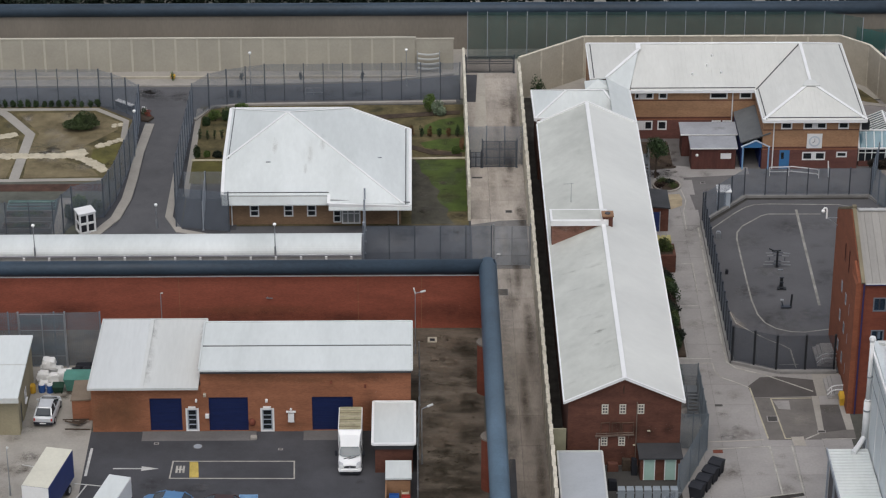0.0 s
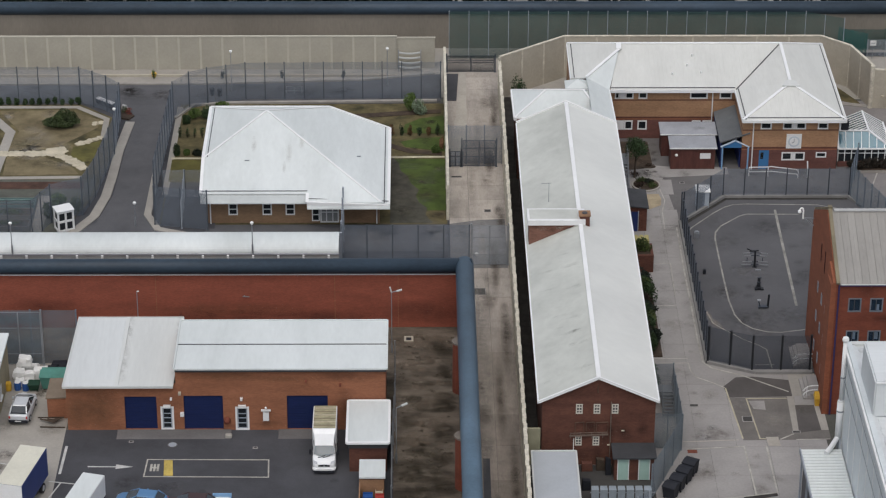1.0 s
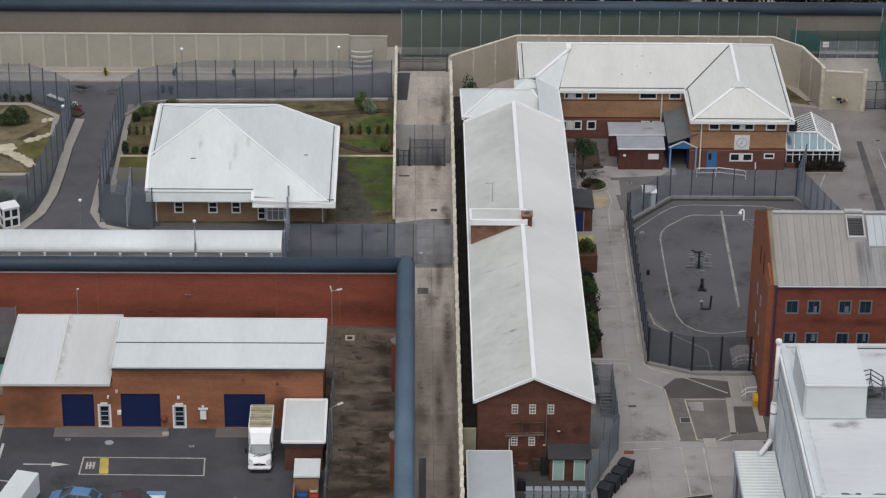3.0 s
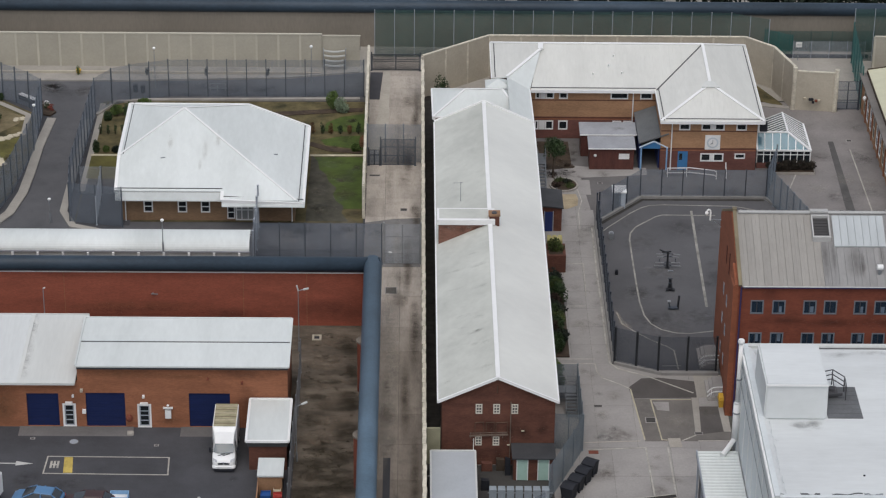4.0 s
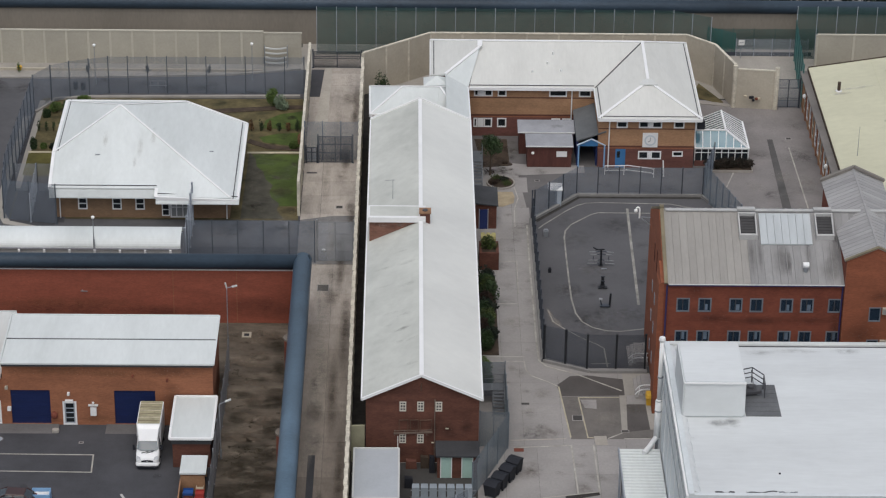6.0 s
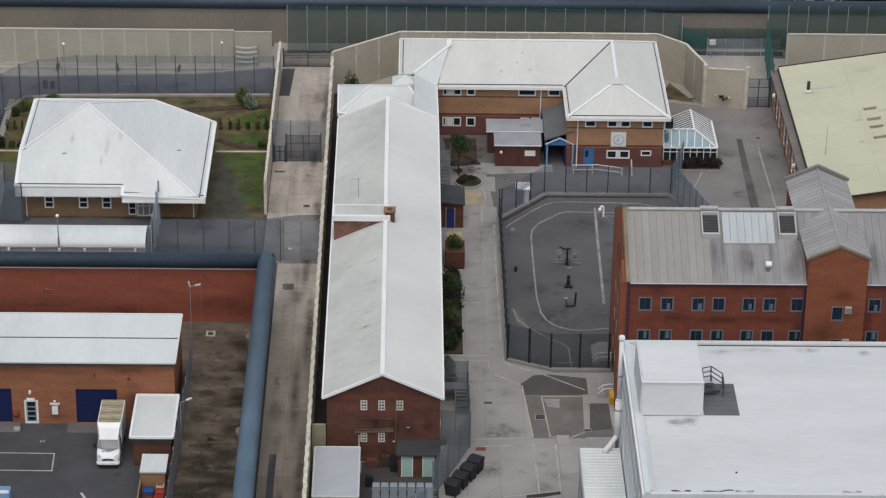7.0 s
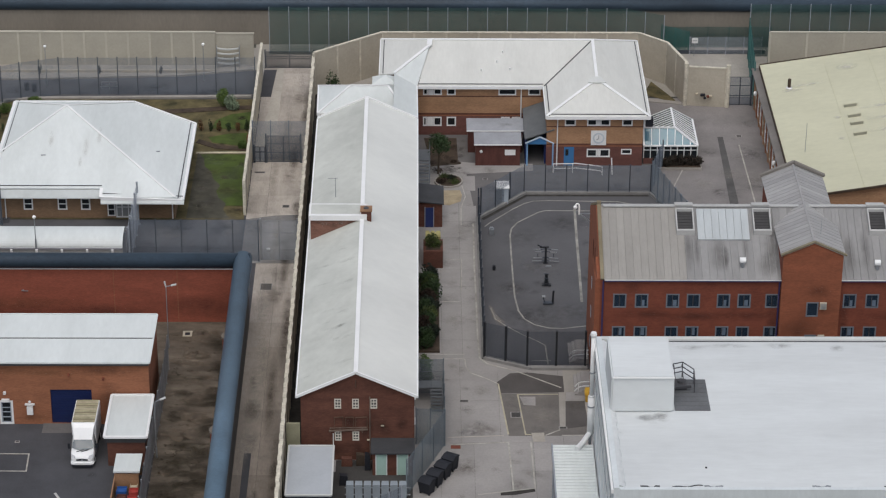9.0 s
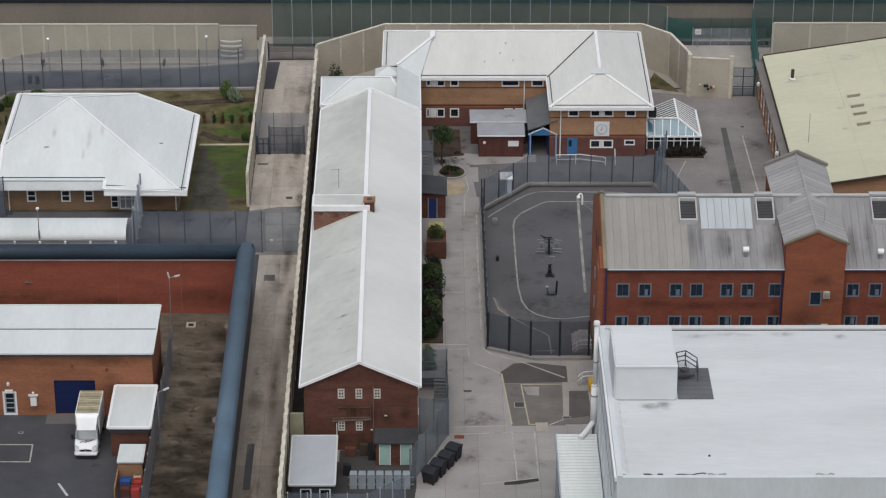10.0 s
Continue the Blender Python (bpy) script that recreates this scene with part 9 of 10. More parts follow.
for x, y, w, h, m in ((16.3, 186.3, 0.7, 0.9, BLACK), (16.4, 189.2, 0.9, 0.7, BRICK_LONG), (17.6, 189.3, 0.7, 1.0, SOIL), (18.3, 188.6, 0.45, 1.5, BLACK)):
    bm = bmesh.new()
    prism(bm, [(x, y, 0), (x + w, y, 0), (x + w, y + 0.6, 0), (x, y + 0.6, 0)], [(x + 0.05, y + 0.04, h), (x + w - 0.03, y, h), (x + w - 0.05, y + 0.55, h * 0.9), (x, y + 0.6, h * 0.95)])
    solid("rubbish_crate", bm, m, "dark dirty crate standing against the brick gable", "crate", "crates by the gable")
STEEL_PALE = mat("pale_steel", (0.27, 0.31, 0.34), 0.5, 0.1, 2, 9)
pal_fence = thing("palisade_fence", (19.2, 184.5, 0), "galvanised steel palisade panels in a row", "fence")
for i in range(7):
    bm = bmesh.new()
    x = 16.9 + i * 0.7
    prism(bm, [(x, 184.3, 0), (x + 0.6, 184.3, 0), (x + 0.6, 184.4, 0), (x, 184.4, 0)], [(x, 184.3, 1.25), (x + 0.6, 184.3, 1.25), (x + 0.6, 184.4, 1.25), (x, 184.4, 1.25)])
    slab(bm, [(x, 184.3, 1.33), (x + 0.6, 184.3, 1.33), (x + 0.57, 184.95, 1.33), (x + 0.03, 184.95, 1.33)], 0.1)
    part("panel", bm, STEEL_PALE, pal_fence)
bm = bmesh.new()
for z in (0.35, 1.0):
    bar(bm, (16.8, 184.46, z), (22.0, 184.46, z), 0.08)
part("rail", bm, STEEL, pal_fence)


def bin_at(x, y, turn):
    t = thing("wheeled_bin", (0, 0, 0), "large black wheeled refuse bin with a closed lid", "refuse bin", "row of refuse bins")
    bm = bmesh.new()
    prism(bm, [(-0.45, -0.36, 0.15), (0.45, -0.36, 0.15), (0.5, 0.4, 0.15), (-0.5, 0.4, 0.15)], [(-0.54, -0.52, 1.15), (0.54, -0.52, 1.15), (0.54, 0.52, 1.15), (-0.54, 0.52, 1.15)])
    part("body", bm, BLACK, t)
    bm = bmesh.new()
    loft(bm, [[(-0.57, -0.56, 1.15), (0.57, -0.56, 1.15), (0.57, -0.54, 1.2), (-0.57, -0.54, 1.2)], [(-0.57, 0.0, 1.15), (0.57, 0.0, 1.15), (0.54, 0.0, 1.38), (-0.54, 0.0, 1.38)], [(-0.57, 0.56, 1.15), (0.57, 0.56, 1.15), (0.57, 0.54, 1.25), (-0.57, 0.54, 1.25)]])
    part("lid", bm, BLACK, t)
    for a in (-0.4, 0.4):
        for b in (-0.3, 0.3):
            bm = bmesh.new()
            rod(bm, (a, b - 0.03, 0.09), (a, b + 0.03, 0.09), 0.09, 0.09, 10)
            part("castor", bm, RUBBER, t)
    t.matrix_basis = pose(x, y, 0, 0, 0, turn)
    return t


first = bin_at(23.3, 185.3, -30)
for x, y, a in ((23.95, 186.45, -27), (24.6, 187.65, -32), (25.2, 188.85, -29)):
    copy_thing(first, pose(x, y, 0, 0, 0, a))
STEEL_STAIR = mat("stair_steel", (0.15, 0.165, 0.18), 0.55, 0.12, 2, 9)
stair = thing("fire_stair", (23.6, 200, 0), "grey steel outside stair beside the brick wing", "stair")
for i in range(7):
    bm = bmesh.new()
    box(bm, 23.75, 24.62, 197.6 + i * 0.26, 197.86 + i * 0.26, 0.18 + i * 0.18, 0.22 + i * 0.18)
    part("tread", bm, STEEL_STAIR, stair)
for x in (23.7, 24.66):
    bm = bmesh.new()
    bar(bm, (x, 197.5, 0.05), (x, 199.5, 1.4), 0.05, 0.2)
    bar(bm, (x, 197.5, 0.95), (x, 199.5, 2.3), 0.045)
    for i in range(4):
        bar(bm, (x, 197.55 + i * 0.62, 0.1 + i * 0.42), (x, 197.55 + i * 0.62, 1.0 + i * 0.42), 0.04)
    part("stringer", bm, STEEL_STAIR, stair)
bm = bmesh.new()
box(bm, 22.5, 24.7, 199.5, 200.7, 1.32, 1.4)
part("landing", bm, STEEL_STAIR, stair)
for x, y in ((24.65, 199.6), (24.65, 200.65), (22.7, 200.65)):
    bm = bmesh.new()
    bar(bm, (x, y, 0), (x, y, 2.3), 0.06)
    part("post", bm, STEEL_STAIR, stair)
for z in (1.85, 2.3):
    for a, b in (((24.65, 199.5), (24.65, 200.65)), ((24.65, 200.65), (22.5, 200.65))):
        bm = bmesh.new()
        bar(bm, (*a, z), (*b, z), 0.045)
        part("rail", bm, STEEL_STAIR, stair)
bm = bmesh.new()
box(bm, 11.95, 13.05, 190.3, 190.5, 0, 3.4)
solid("gap_screen", bm, mat("olive_board", (0.30, 0.29, 0.20), 0.85, 0.12), "pale olive board closing the gap beside the gable", "screen", kind="structure")

# ---- planting, lobby and stair beside the brick wing ----
bm = bmesh.new()
box(bm, 22.6, 24.5, 207.9, 221.6, -0.02, 0.16)
solid("planting_bed", bm, SOIL, "long dark planting bed beside the brick wing", "flower bed", kind="structure")
LEAF_BROWN = mat("leaf_brown", (0.04, 0.024, 0.016), 0.8, 0.3, 4, 14)
for i in range(12):
    y = 208.6 + i * 1.12
    shrub((23.5 + RNG.uniform(-0.3, 0.3), y, 0.15), (0.85 + RNG.uniform(-0.15, 0.25), 0.8, 1.5 + RNG.uniform(-0.4, 0.6)), (LEAF, LEAF_DARK, LEAF_BROWN, LEAF, LEAF_MID)[i % 5], "dense dark bush beside the brick wing" if i % 5 != 2 else "dark brown-leaved bush beside the brick wing", 1000, 0.13, group="bushes beside the wing")
shrub((23.4, 203.0, 0), (0.6, 1.1, 1.1), LEAF_MID, "loose green bush beside the walkway", 900, 0.12)
shrub((23.3, 205.2, 0), (0.65, 1.1, 1.0), LEAF_LIGHT, "loose light green bush beside the walkway", 900, 0.12)
tb = thing("brick_planter", (24.0, 224.7, 0), "square red brick planter with a leafy bush", "planter")
for x0, x1, y0, y1 in ((23.1, 24.9, 223.7, 223.95), (23.1, 24.9, 225.9, 226.15), (23.1, 23.35, 223.95, 225.9), (24.65, 24.9, 223.95, 225.9)):
    bm = bmesh.new()
    box(bm, x0, x1, y0, y1, -0.02, 1.75)
    part("wall", bm, BRICK_LONG, tb)
bm = bmesh.new()
box(bm, 23.35, 24.65, 223.95, 225.9, 0, 1.6)
part("soil", bm, SOIL, tb)
shrub((23.9, 225.0, 1.6), (0.85, 0.9, 0.85), LEAF_MID, "green leafy bush growing in the brick planter", 700, 0.12)
bm = bmesh.new()
for i in range(3):
    slab(bm, [(23.3 + i * 0.5, 226.6, 1.9), (23.7 + i * 0.5, 226.6, 1.9), (23.65 + i * 0.5, 227.3, 2.05), (23.3 + i * 0.5, 227.3, 2.05)], 0.05)
box(bm, 23.3, 24.7, 226.5, 227.4, 0.0, 1.84)
solid("refuse_box", bm, mat("pale_yellow_board", (0.42, 0.38, 0.16), 0.8, 0.2), "pale yellow box behind the brick planter", "box")
ent = thing("entrance_lobby", (23.8, 233, 0), "small brown brick lobby with dark roof and navy door", "lobby")
bm = bmesh.new()
box(bm, 22.3, 24.9, 232.1, 235.6, -0.02, 2.45)
part("wall", bm, BRICK_LONG, ent)
bm = bmesh.new()
slab(bm, [(22.3, 231.9, 2.85), (25.05, 231.9, 2.55), (25.05, 235.8, 2.55), (22.3, 235.8, 2.85)], 0.12)
part("roof", bm, ROOF_DARK, ent)
bm = bmesh.new()
box(bm, 23.3, 24.05, 232.03, 232.098, 0, 2.05)
part("door", bm, NAVY, ent, "navy blue door")
for a, b in ((23.22, 23.3), (24.05, 24.13)):
    bm = bmesh.new()
    box(bm, a, b, 232.02, 232.096, 0, 2.12)
    part("door_frame", bm, ROOF_GREY, ent)
fs = thing("steel_stair", (23.3, 240, 0), "grey steel outside stair climbing beside the wing", "stair")
for i in range(11):
    bm = bmesh.new()
    box(bm, 22.75, 23.65, 237.6 + i * 0.36, 237.95 + i * 0.36, 0.3 + i * 0.2, 0.35 + i * 0.2)
    part("tread", bm, STEEL_STAIR, fs)
for x in (22.72, 23.7):
    bm = bmesh.new()
    bar(bm, (x, 237.5, 0.2), (x, 241.6, 2.5), 0.06, 0.22)
    part("stringer", bm, STEEL_STAIR, fs)
    bm = bmesh.new()
    bar(bm, (x, 237.5, 1.2), (x, 241.6, 3.5), 0.05)
    part("handrail", bm, STEEL_STAIR, fs)
bm = bmesh.new()
box(bm, 22.4, 23.8, 241.6, 244.0, 2.42, 2.5)
part("landing", bm, STEEL_STAIR, fs)
for x, y in ((23.75, 241.65), (23.75, 243.95), (22.5, 243.95), (23.75, 237.5), (24.6, 236.6), (24.7, 238.2)):
    bm = bmesh.new()
    bar(bm, (x, y, 0), (x, y, 3.5 if y > 241 else 1.6), 0.07)
    part("post", bm, STEEL_STAIR, fs)
for z in (3.0, 3.5):
    bm = bmesh.new()
    bar(bm, (23.75, 241.65, z), (23.75, 243.95, z), 0.05)
    part("handrail", bm, STEEL_STAIR, fs)
bm = bmesh.new()
flat(bm, [(25.6 + 1.25 * math.cos(a), 241.85 + 1.3 * math.sin(a)) for a in [i * math.tau / 20 for i in range(20)]], 0.14, 0.2)
solid("round_bed", bm, SOIL, "round dark planting bed with a kerb", "flower bed", kind="structure")
bm = bmesh.new()
ribbon(bm, [(25.6 + 1.33 * math.cos(a), 241.85 + 1.38 * math.sin(a)) for a in [i * math.tau / 24 for i in range(24)]], 0.14, 0.18, True, 0.2)
solid("bed_kerb", bm, KERB, "pale kerb round the planting bed", "kerb", kind="structure")
for x, y, m in ((25.9, 242.2, LEAF_DARK), (25.0, 241.4, LEAF_BROWN), (26.1, 241.3, LEAF_MID), (25.2, 242.5, LEAF_MID)):
    shrub((x, y, 0.14), (0.6, 0.5, 0.35), m, "low plant in the round bed", 260, 0.09, group="plants in the round bed")
bm = bmesh.new()
flat(bm, [(26.15 + 0.75 * math.cos(a), 246.1 + 0.35 * math.sin(a)) for a in [i * math.tau / 16 for i in range(16)]], 0.06, 0.1)
solid("oval_bed", bm, SOIL, "small oval dark bed in the paving", "flower bed", kind="structure")
shrub((26.2, 246.15, 0.05), (0.5, 0.25, 0.25), LEAF_BROWN, "low brown plant in the oval bed", 160, 0.08)
surface("tree_bed", [(23.2, 252.0), (26.5, 252.0), (26.6, 246.2), (25.4, 245.6), (23.9, 245.4)], 0.006, SOIL, "bare brown planting bed behind the small tree", "flower bed")
tree((24.6, 243.7, 0), 4.3, 1.25, LEAF, "small round-crowned green tree in the paving", 1700, 0.12)
shrub((24.6, 243.9, 0), (0.5, 0.4, 0.4), LEAF_BROWN, "low brown plant at the foot of the tree", 160, 0.08)
surface("pale_paving", [(25.0, 239.95), (26.7, 240.0), (26.88, 239.0), (26.74, 237.55), (25.6, 236.7), (24.95, 236.9)], 0.004, mat("stained_paving", (0.40, 0.33, 0.22), 0.9, 0.2, 1.2, 6, patches=0.2), "pale yellowish stained paving beside the round bed")
line([(26.9, 241.0), (27.2, 238.6), (26.75, 236.2), (26.7, 232.5)], 0.1, LINE_CREAM, "faint cream line curving round the paving")
surface("paving_apron", [(24.9, 243.4), (34, 244.4), (34, 246.0), (28, 246.2), (24.9, 246.8)], -0.001, CONCRETE, "pale concrete apron before the sheds")

# ---- garden of the day centre and fenced garden ----
surface("lawn_strip", [(-21.5, 233.6), (6.0, 233.6), (6.0, 261.4), (-21.5, 261.2)], 0.004, GRASS_MIX, "patchy green-brown lawn round the day centre", "lawn")
surface("dark_paving", [(-21.4, 232.8), (-16.2, 232.8), (-16.2, 242.7), (-21.4, 242.7)], 0.012, ASPHALT, "dark paved pens beside the day centre")
surface("entry_paving", [(-17, 228), (6, 228), (6, 233.5), (-17, 233.5)], -0.006, ASPHALT_ROAD, "dark paving in front of the day centre")
surface("lawn_side", [(-21.4, 242.9), (-17.4, 242.9), (-17.4, 247.9), (-21.4, 247.9)], 0.02, GRASS_OLIVE, "green lawn patch beside the day centre", "lawn")
surface("lawn_east", [(0.7, 236.5), (5.9, 236.5), (5.9, 248.0), (0.9, 248.0)], 0.02, GRASS, "green lawn patch beside the alley wall", "lawn")
surface("side_paving", [(0.5, 233.8), (4.6, 233.8), (3.9, 235.6), (4.1, 237.0), (3.3, 238.2), (3.0, 239.6), (3.3, 241.0), (2.5, 242.4), (2.2, 244.0), (1.5, 245.2), (1.3, 247.0), (0.6, 248.5)], 0.026, mat("mossy_paving", (0.08, 0.076, 0.058), 0.95, 0.3, 1.6, 10, patches=0.3), "dark mossy paving beside the day centre")
surface("lawn_upper", [(1.9, 250.8), (5.9, 249.7), (5.9, 253.1), (3.4, 252.9), (1.4, 252.0)], 0.02, GRASS, "green lawn patch beside the alley wall", "lawn")
surface("lawn_top", [(1.6, 254.2), (5.9, 253.9), (5.9, 258.4), (3.4, 257.6), (1.9, 256.2)], 0.02, GRASS, "green lawn patch beside the alley wall", "lawn")
surface("garden_path", [(0.4, 248.2), (6.0, 248.3), (6.0, 248.65), (0.4, 248.55)], 0.03, SANDSTONE, "pale paving edge across the garden")
surface("garden_path_west", [(-21.5, 248.0), (-17.4, 248.0), (-17.4, 248.35), (-21.5, 248.35)], 0.03, SANDSTONE, "pale paving edge across the garden")
surface("garden_walk", [(-21.8, 240), (-21.2, 240), (-21.2, 260.6), (-21.8, 260.6)], 0.016, CONCRETE_PALE, "narrow pale path inside the fence")
for pts in ([(0.2, 250.7), (2.3, 249.3), (5.6, 248.75), (5.6, 249.5), (2.6, 250.1), (0.5, 251.5)], [(-4, 257.6), (0.4, 258.2), (2.4, 258.5), (5.6, 258.9), (5.6, 259.8), (2.4, 259.5), (-4, 258.6)]):
    surface("soil_bed", pts, 0.06, SOIL, "curved dark soil bed in the garden", "flower bed")
for i in range(6):
    shrub((0.57 + i * 0.93, 253.5, 0), (0.3, 0.28, 0.95), mat("leaf_russet", (0.14, 0.075, 0.03), 0.8, 0.3, 4, 14) if i == 0 else (bpy.data.materials["leaf_russet"] if i % 2 == 0 else LEAF), "small narrow shrub in a row across the garden", 260, 0.09, group="row of small shrubs")
for i in range(4):
    shrub((-21.0 + i * 0.75, 253.1, 0), (0.25, 0.25, 1.0), LEAF, "small narrow shrub beside the day centre", 110, 0.09, group="row of small shrubs")
for x, y, s, m, lab in ((2.5, 259.6, (0.75, 0.7, 1.6), LEAF_LIGHT, "bright green rounded bush behind the day centre"), (3.4, 258.6, (0.85, 0.8, 1.55), LEAF_GREY, "pale grey-green rounded bush in the garden"), (5.0, 249.4, (0.5, 0.4, 0.7), LEAF_LIGHT, "small bright bush by the wall"), (5.6, 250.4, (0.2, 0.2, 1.1), TIMBER_PALE, "thin brown shrub by the wall"), (-19.7, 257.6, (0.8, 0.6, 1.0), LEAF_LIGHT, "yellow-green rounded bush near the road"), (-18.5, 257.7, (0.9, 0.7, 1.1), LEAF, "green rounded bush near the road"), (-17.2, 260.2, (0.8, 0.4, 0.7), LEAF_LIGHT, "yellow-green low bush near the road"), (-21.0, 248.9, (0.4, 0.4, 1.0), LEAF, "small dark bush beside the path"), (-20.0, 248.9, (0.4, 0.3, 0.6), LEAF_LIGHT, "small light bush beside the path"), (-18.9, 248.9, (0.5, 0.35, 0.5), LEAF_DARK, "low dark bush beside the path"), (-20.6, 256.4, (0.5, 0.4, 0.9), LEAF, "green bush near the road"), (13.7, 261.9, (1.1, 1.0, 2.3), LEAF, "broad dark green bush behind the hipped block")):
    shrub((x, y, 0), s, m, lab, 900, 0.11)
surface("garden_ground", [(-62, 230.7), (-31.0, 230.7), (-28.4, 239.5), (-27.5, 249), (-27.7, 257.4), (-32.1, 261.4), (-62, 261.4)], -0.002, GRASS_MIX, "patchy garden ground inside the fence", "lawn")
surface("garden_border", [(-62, 230.9), (-31.1, 230.9), (-28.7, 239.5), (-28.5, 243.4), (-62, 243.4)], 0.006, mat("grey_green_ground", (0.105, 0.108, 0.09), 0.95, 0.2, 1.2, 9), "grey-green ground of the vegetable garden", "ground")
surface("soil_edge", [(-62, 241.2), (-29.6, 241.3), (-29.7, 242.9), (-62, 242.8)], 0.012, mat("red_soil", (0.085, 0.045, 0.032), 0.95, 0.25, 2, 12), "reddish soil edge across the garden", "flower bed")
surface("lawn_panel", [(-40.2, 259.6), (-33.0, 259.9), (-29.6, 257.4), (-29.6, 255.5), (-33.4, 250.6), (-38.3, 250.2), (-37.5, 254.6)], 0.014, GRASS_DRY, "large dry brown lawn panel in the garden", "lawn")
surface("lawn_panel_low", [(-37.9, 244.3), (-30.4, 244.6), (-31.2, 246.2), (-34.8, 248.9), (-38.0, 248.7)], 0.014, GRASS_DRY, "dry brown lawn panel in the garden", "lawn")
surface("lawn_panel_side", [(-62, 244.3), (-39.6, 244.3), (-39.2, 248.7), (-62, 248.6)], 0.014, GRASS_DRY, "dry brown lawn panel in the garden", "lawn")
surface("lawn_panel_upper", [(-62, 249.9), (-39.3, 249.9), (-39.4, 253.4), (-62, 252.6)], 0.014, GRASS_DRY, "dry brown lawn panel in the garden", "lawn")
surface("lawn_corner", [(-28.95, 252.4), (-29.3, 247.5), (-30.0, 246.3), (-31.7, 248.6), (-31.6, 250.8)], 0.016, GRASS_OLIVE, "green-brown triangle of grass in the garden", "lawn")
BEDDING = mat("sand_bedding", (0.33, 0.29, 0.21), 0.95, 0.2, 2.5, 9)


def crazy_paving(label, route, w, seed):
    """Irregular flat stones laid along a route, each a piece of its own."""
    rng = random.Random(seed)
    t = thing("stone_path", (*route[0], 0), label, "path", "stone paths", kind="structure")
    bm = bmesh.new()
    ribbon(bm, route, w * 1.0, 0.03, False, 0.03)
    part("bedding", bm, BEDDING, t)
    for (ax, ay), (bx, by) in zip(route, route[1:]):
        d = math.hypot(bx - ax, by - ay)
        n = max(1, round(d / 0.55))
        ux, uy = (bx - ax) / d, (by - ay) / d
        for i in range(n):
            for lane in (-0.5, 0.5):
                c = (i + 0.5 + rng.uniform(-0.2, 0.2)) * d / n
                o = lane * w * 0.55 + rng.uniform(-0.12, 0.12)
                cx, cy = ax + ux * c - uy * o, ay + uy * c + ux * o
                k = rng.randint(5, 7)
                r = w * rng.uniform(0.36, 0.5)
                bm = bmesh.new()
                flat(bm, [(cx + r * rng.uniform(0.8, 1.15) * math.cos(j * math.tau / k), cy + r * rng.uniform(0.8, 1.15) * math.sin(j * math.tau / k)) for j in range(k)], 0.045 + rng.uniform(0, 0.012), 0.04)
                part("stone", bm, SANDSTONE, t)
    return t


crazy_paving("irregular pale crazy-paving stones through the dry lawn", [(-44.0, 249.2), (-35.2, 249.3), (-33.6, 249.4), (-31.6, 248.0), (-29.9, 245.6)], 0.95, 1)
crazy_paving("irregular pale crazy-paving stones where the paths meet", [(-33.9, 249.6), (-32.5, 250.2)], 1.3, 5)
crazy_paving("irregular pale crazy-paving stones to the fence corner", [(-31.4, 251.3), (-30.2, 252.2), (-28.9, 253.2)], 0.7, 2)
crazy_paving("irregular pale crazy-paving stones at the garden rim", [(-30.3, 256.5), (-29.2, 256.7)], 0.7, 4)
crazy_paving("irregular pale crazy-paving stones in the garden corner", [(-44, 252.6), (-41.4, 253.8), (-39.7, 254.5)], 0.9, 3)
bm = bmesh.new()
ribbon(bm, [(-43.0, 261.0), (-41.4, 259.2), (-38.4, 254.4), (-38.75, 244.0)], 1.0, 0.036, False, 0.04)
solid("paved_path", bm, CONCRETE_PALE, "grey paved path crossing the garden", "path", kind="structure")
bm = bmesh.new()
ribbon(bm, [(-62, 243.7), (-39, 243.7), (-30.0, 243.9)], 0.6, 0.034, False, 0.04)
solid("paved_cross", bm, CONCRETE_PALE, "narrow grey paved path across the garden", "path", kind="structure")
bm = bmesh.new()
ribbon(bm, [(-62, 260.5), (-32.2, 260.55), (-28.9, 257.6), (-28.8, 253.0)], 0.6, 0.032, False, 0.04)
solid("paved_rim", bm, CONCRETE_PALE, "pale paved rim along the garden fence", "path", kind="structure")
BED_TEAL = mat("faded_teal", (0.13, 0.20, 0.19), 0.8, 0.15)
BED_WOOD = mat("bed_timber", (0.16, 0.15, 0.13), 0.9, 0.2, 2, 9)
for i, y in enumerate((236.9, 234.7, 232.3)):
    rb = thing("raised_bed", (-36.2, y, 0), "teal-painted timber raised vegetable bed with rails" if i == 0 else "weathered timber raised bed full of greenery", "raised bed", "vegetable beds")
    for a, b, c, d in ((-38.5, -33.8, y, y + 0.1), (-38.5, -33.8, y + 1.5, y + 1.6), (-38.5, -38.4, y + 0.1, y + 1.5), (-33.9, -33.8, y + 0.1, y + 1.5)):
        bm = bmesh.new()
        box(bm, a, b, c, d, 0, 0.45)
        part("board_edge", bm, BED_TEAL if i == 0 else BED_WOOD, rb)
    bm = bmesh.new()
    box(bm, -38.4, -33.9, y + 0.1, y + 1.5, 0, 0.36)
    part("soil", bm, SOIL, rb)
    if i == 0:
        for yy in (y + 0.5, y + 1.05):
            bm = bmesh.new()
            box(bm, -38.4, -33.9, yy, yy + 0.16, 0.362, 0.5)
            part("rail", bm, BED_TEAL, rb)
    else:
        ob = new("greenery", leaf_mesh("greenery", LEAF_MID, [leaves((-36.2, y + 0.8, 0.4), (2.9, 0.8, 0.35), 900, 0.1, RNG, 0.2, 16)], (-36.2, y, 0)))
        ob.parent = rb
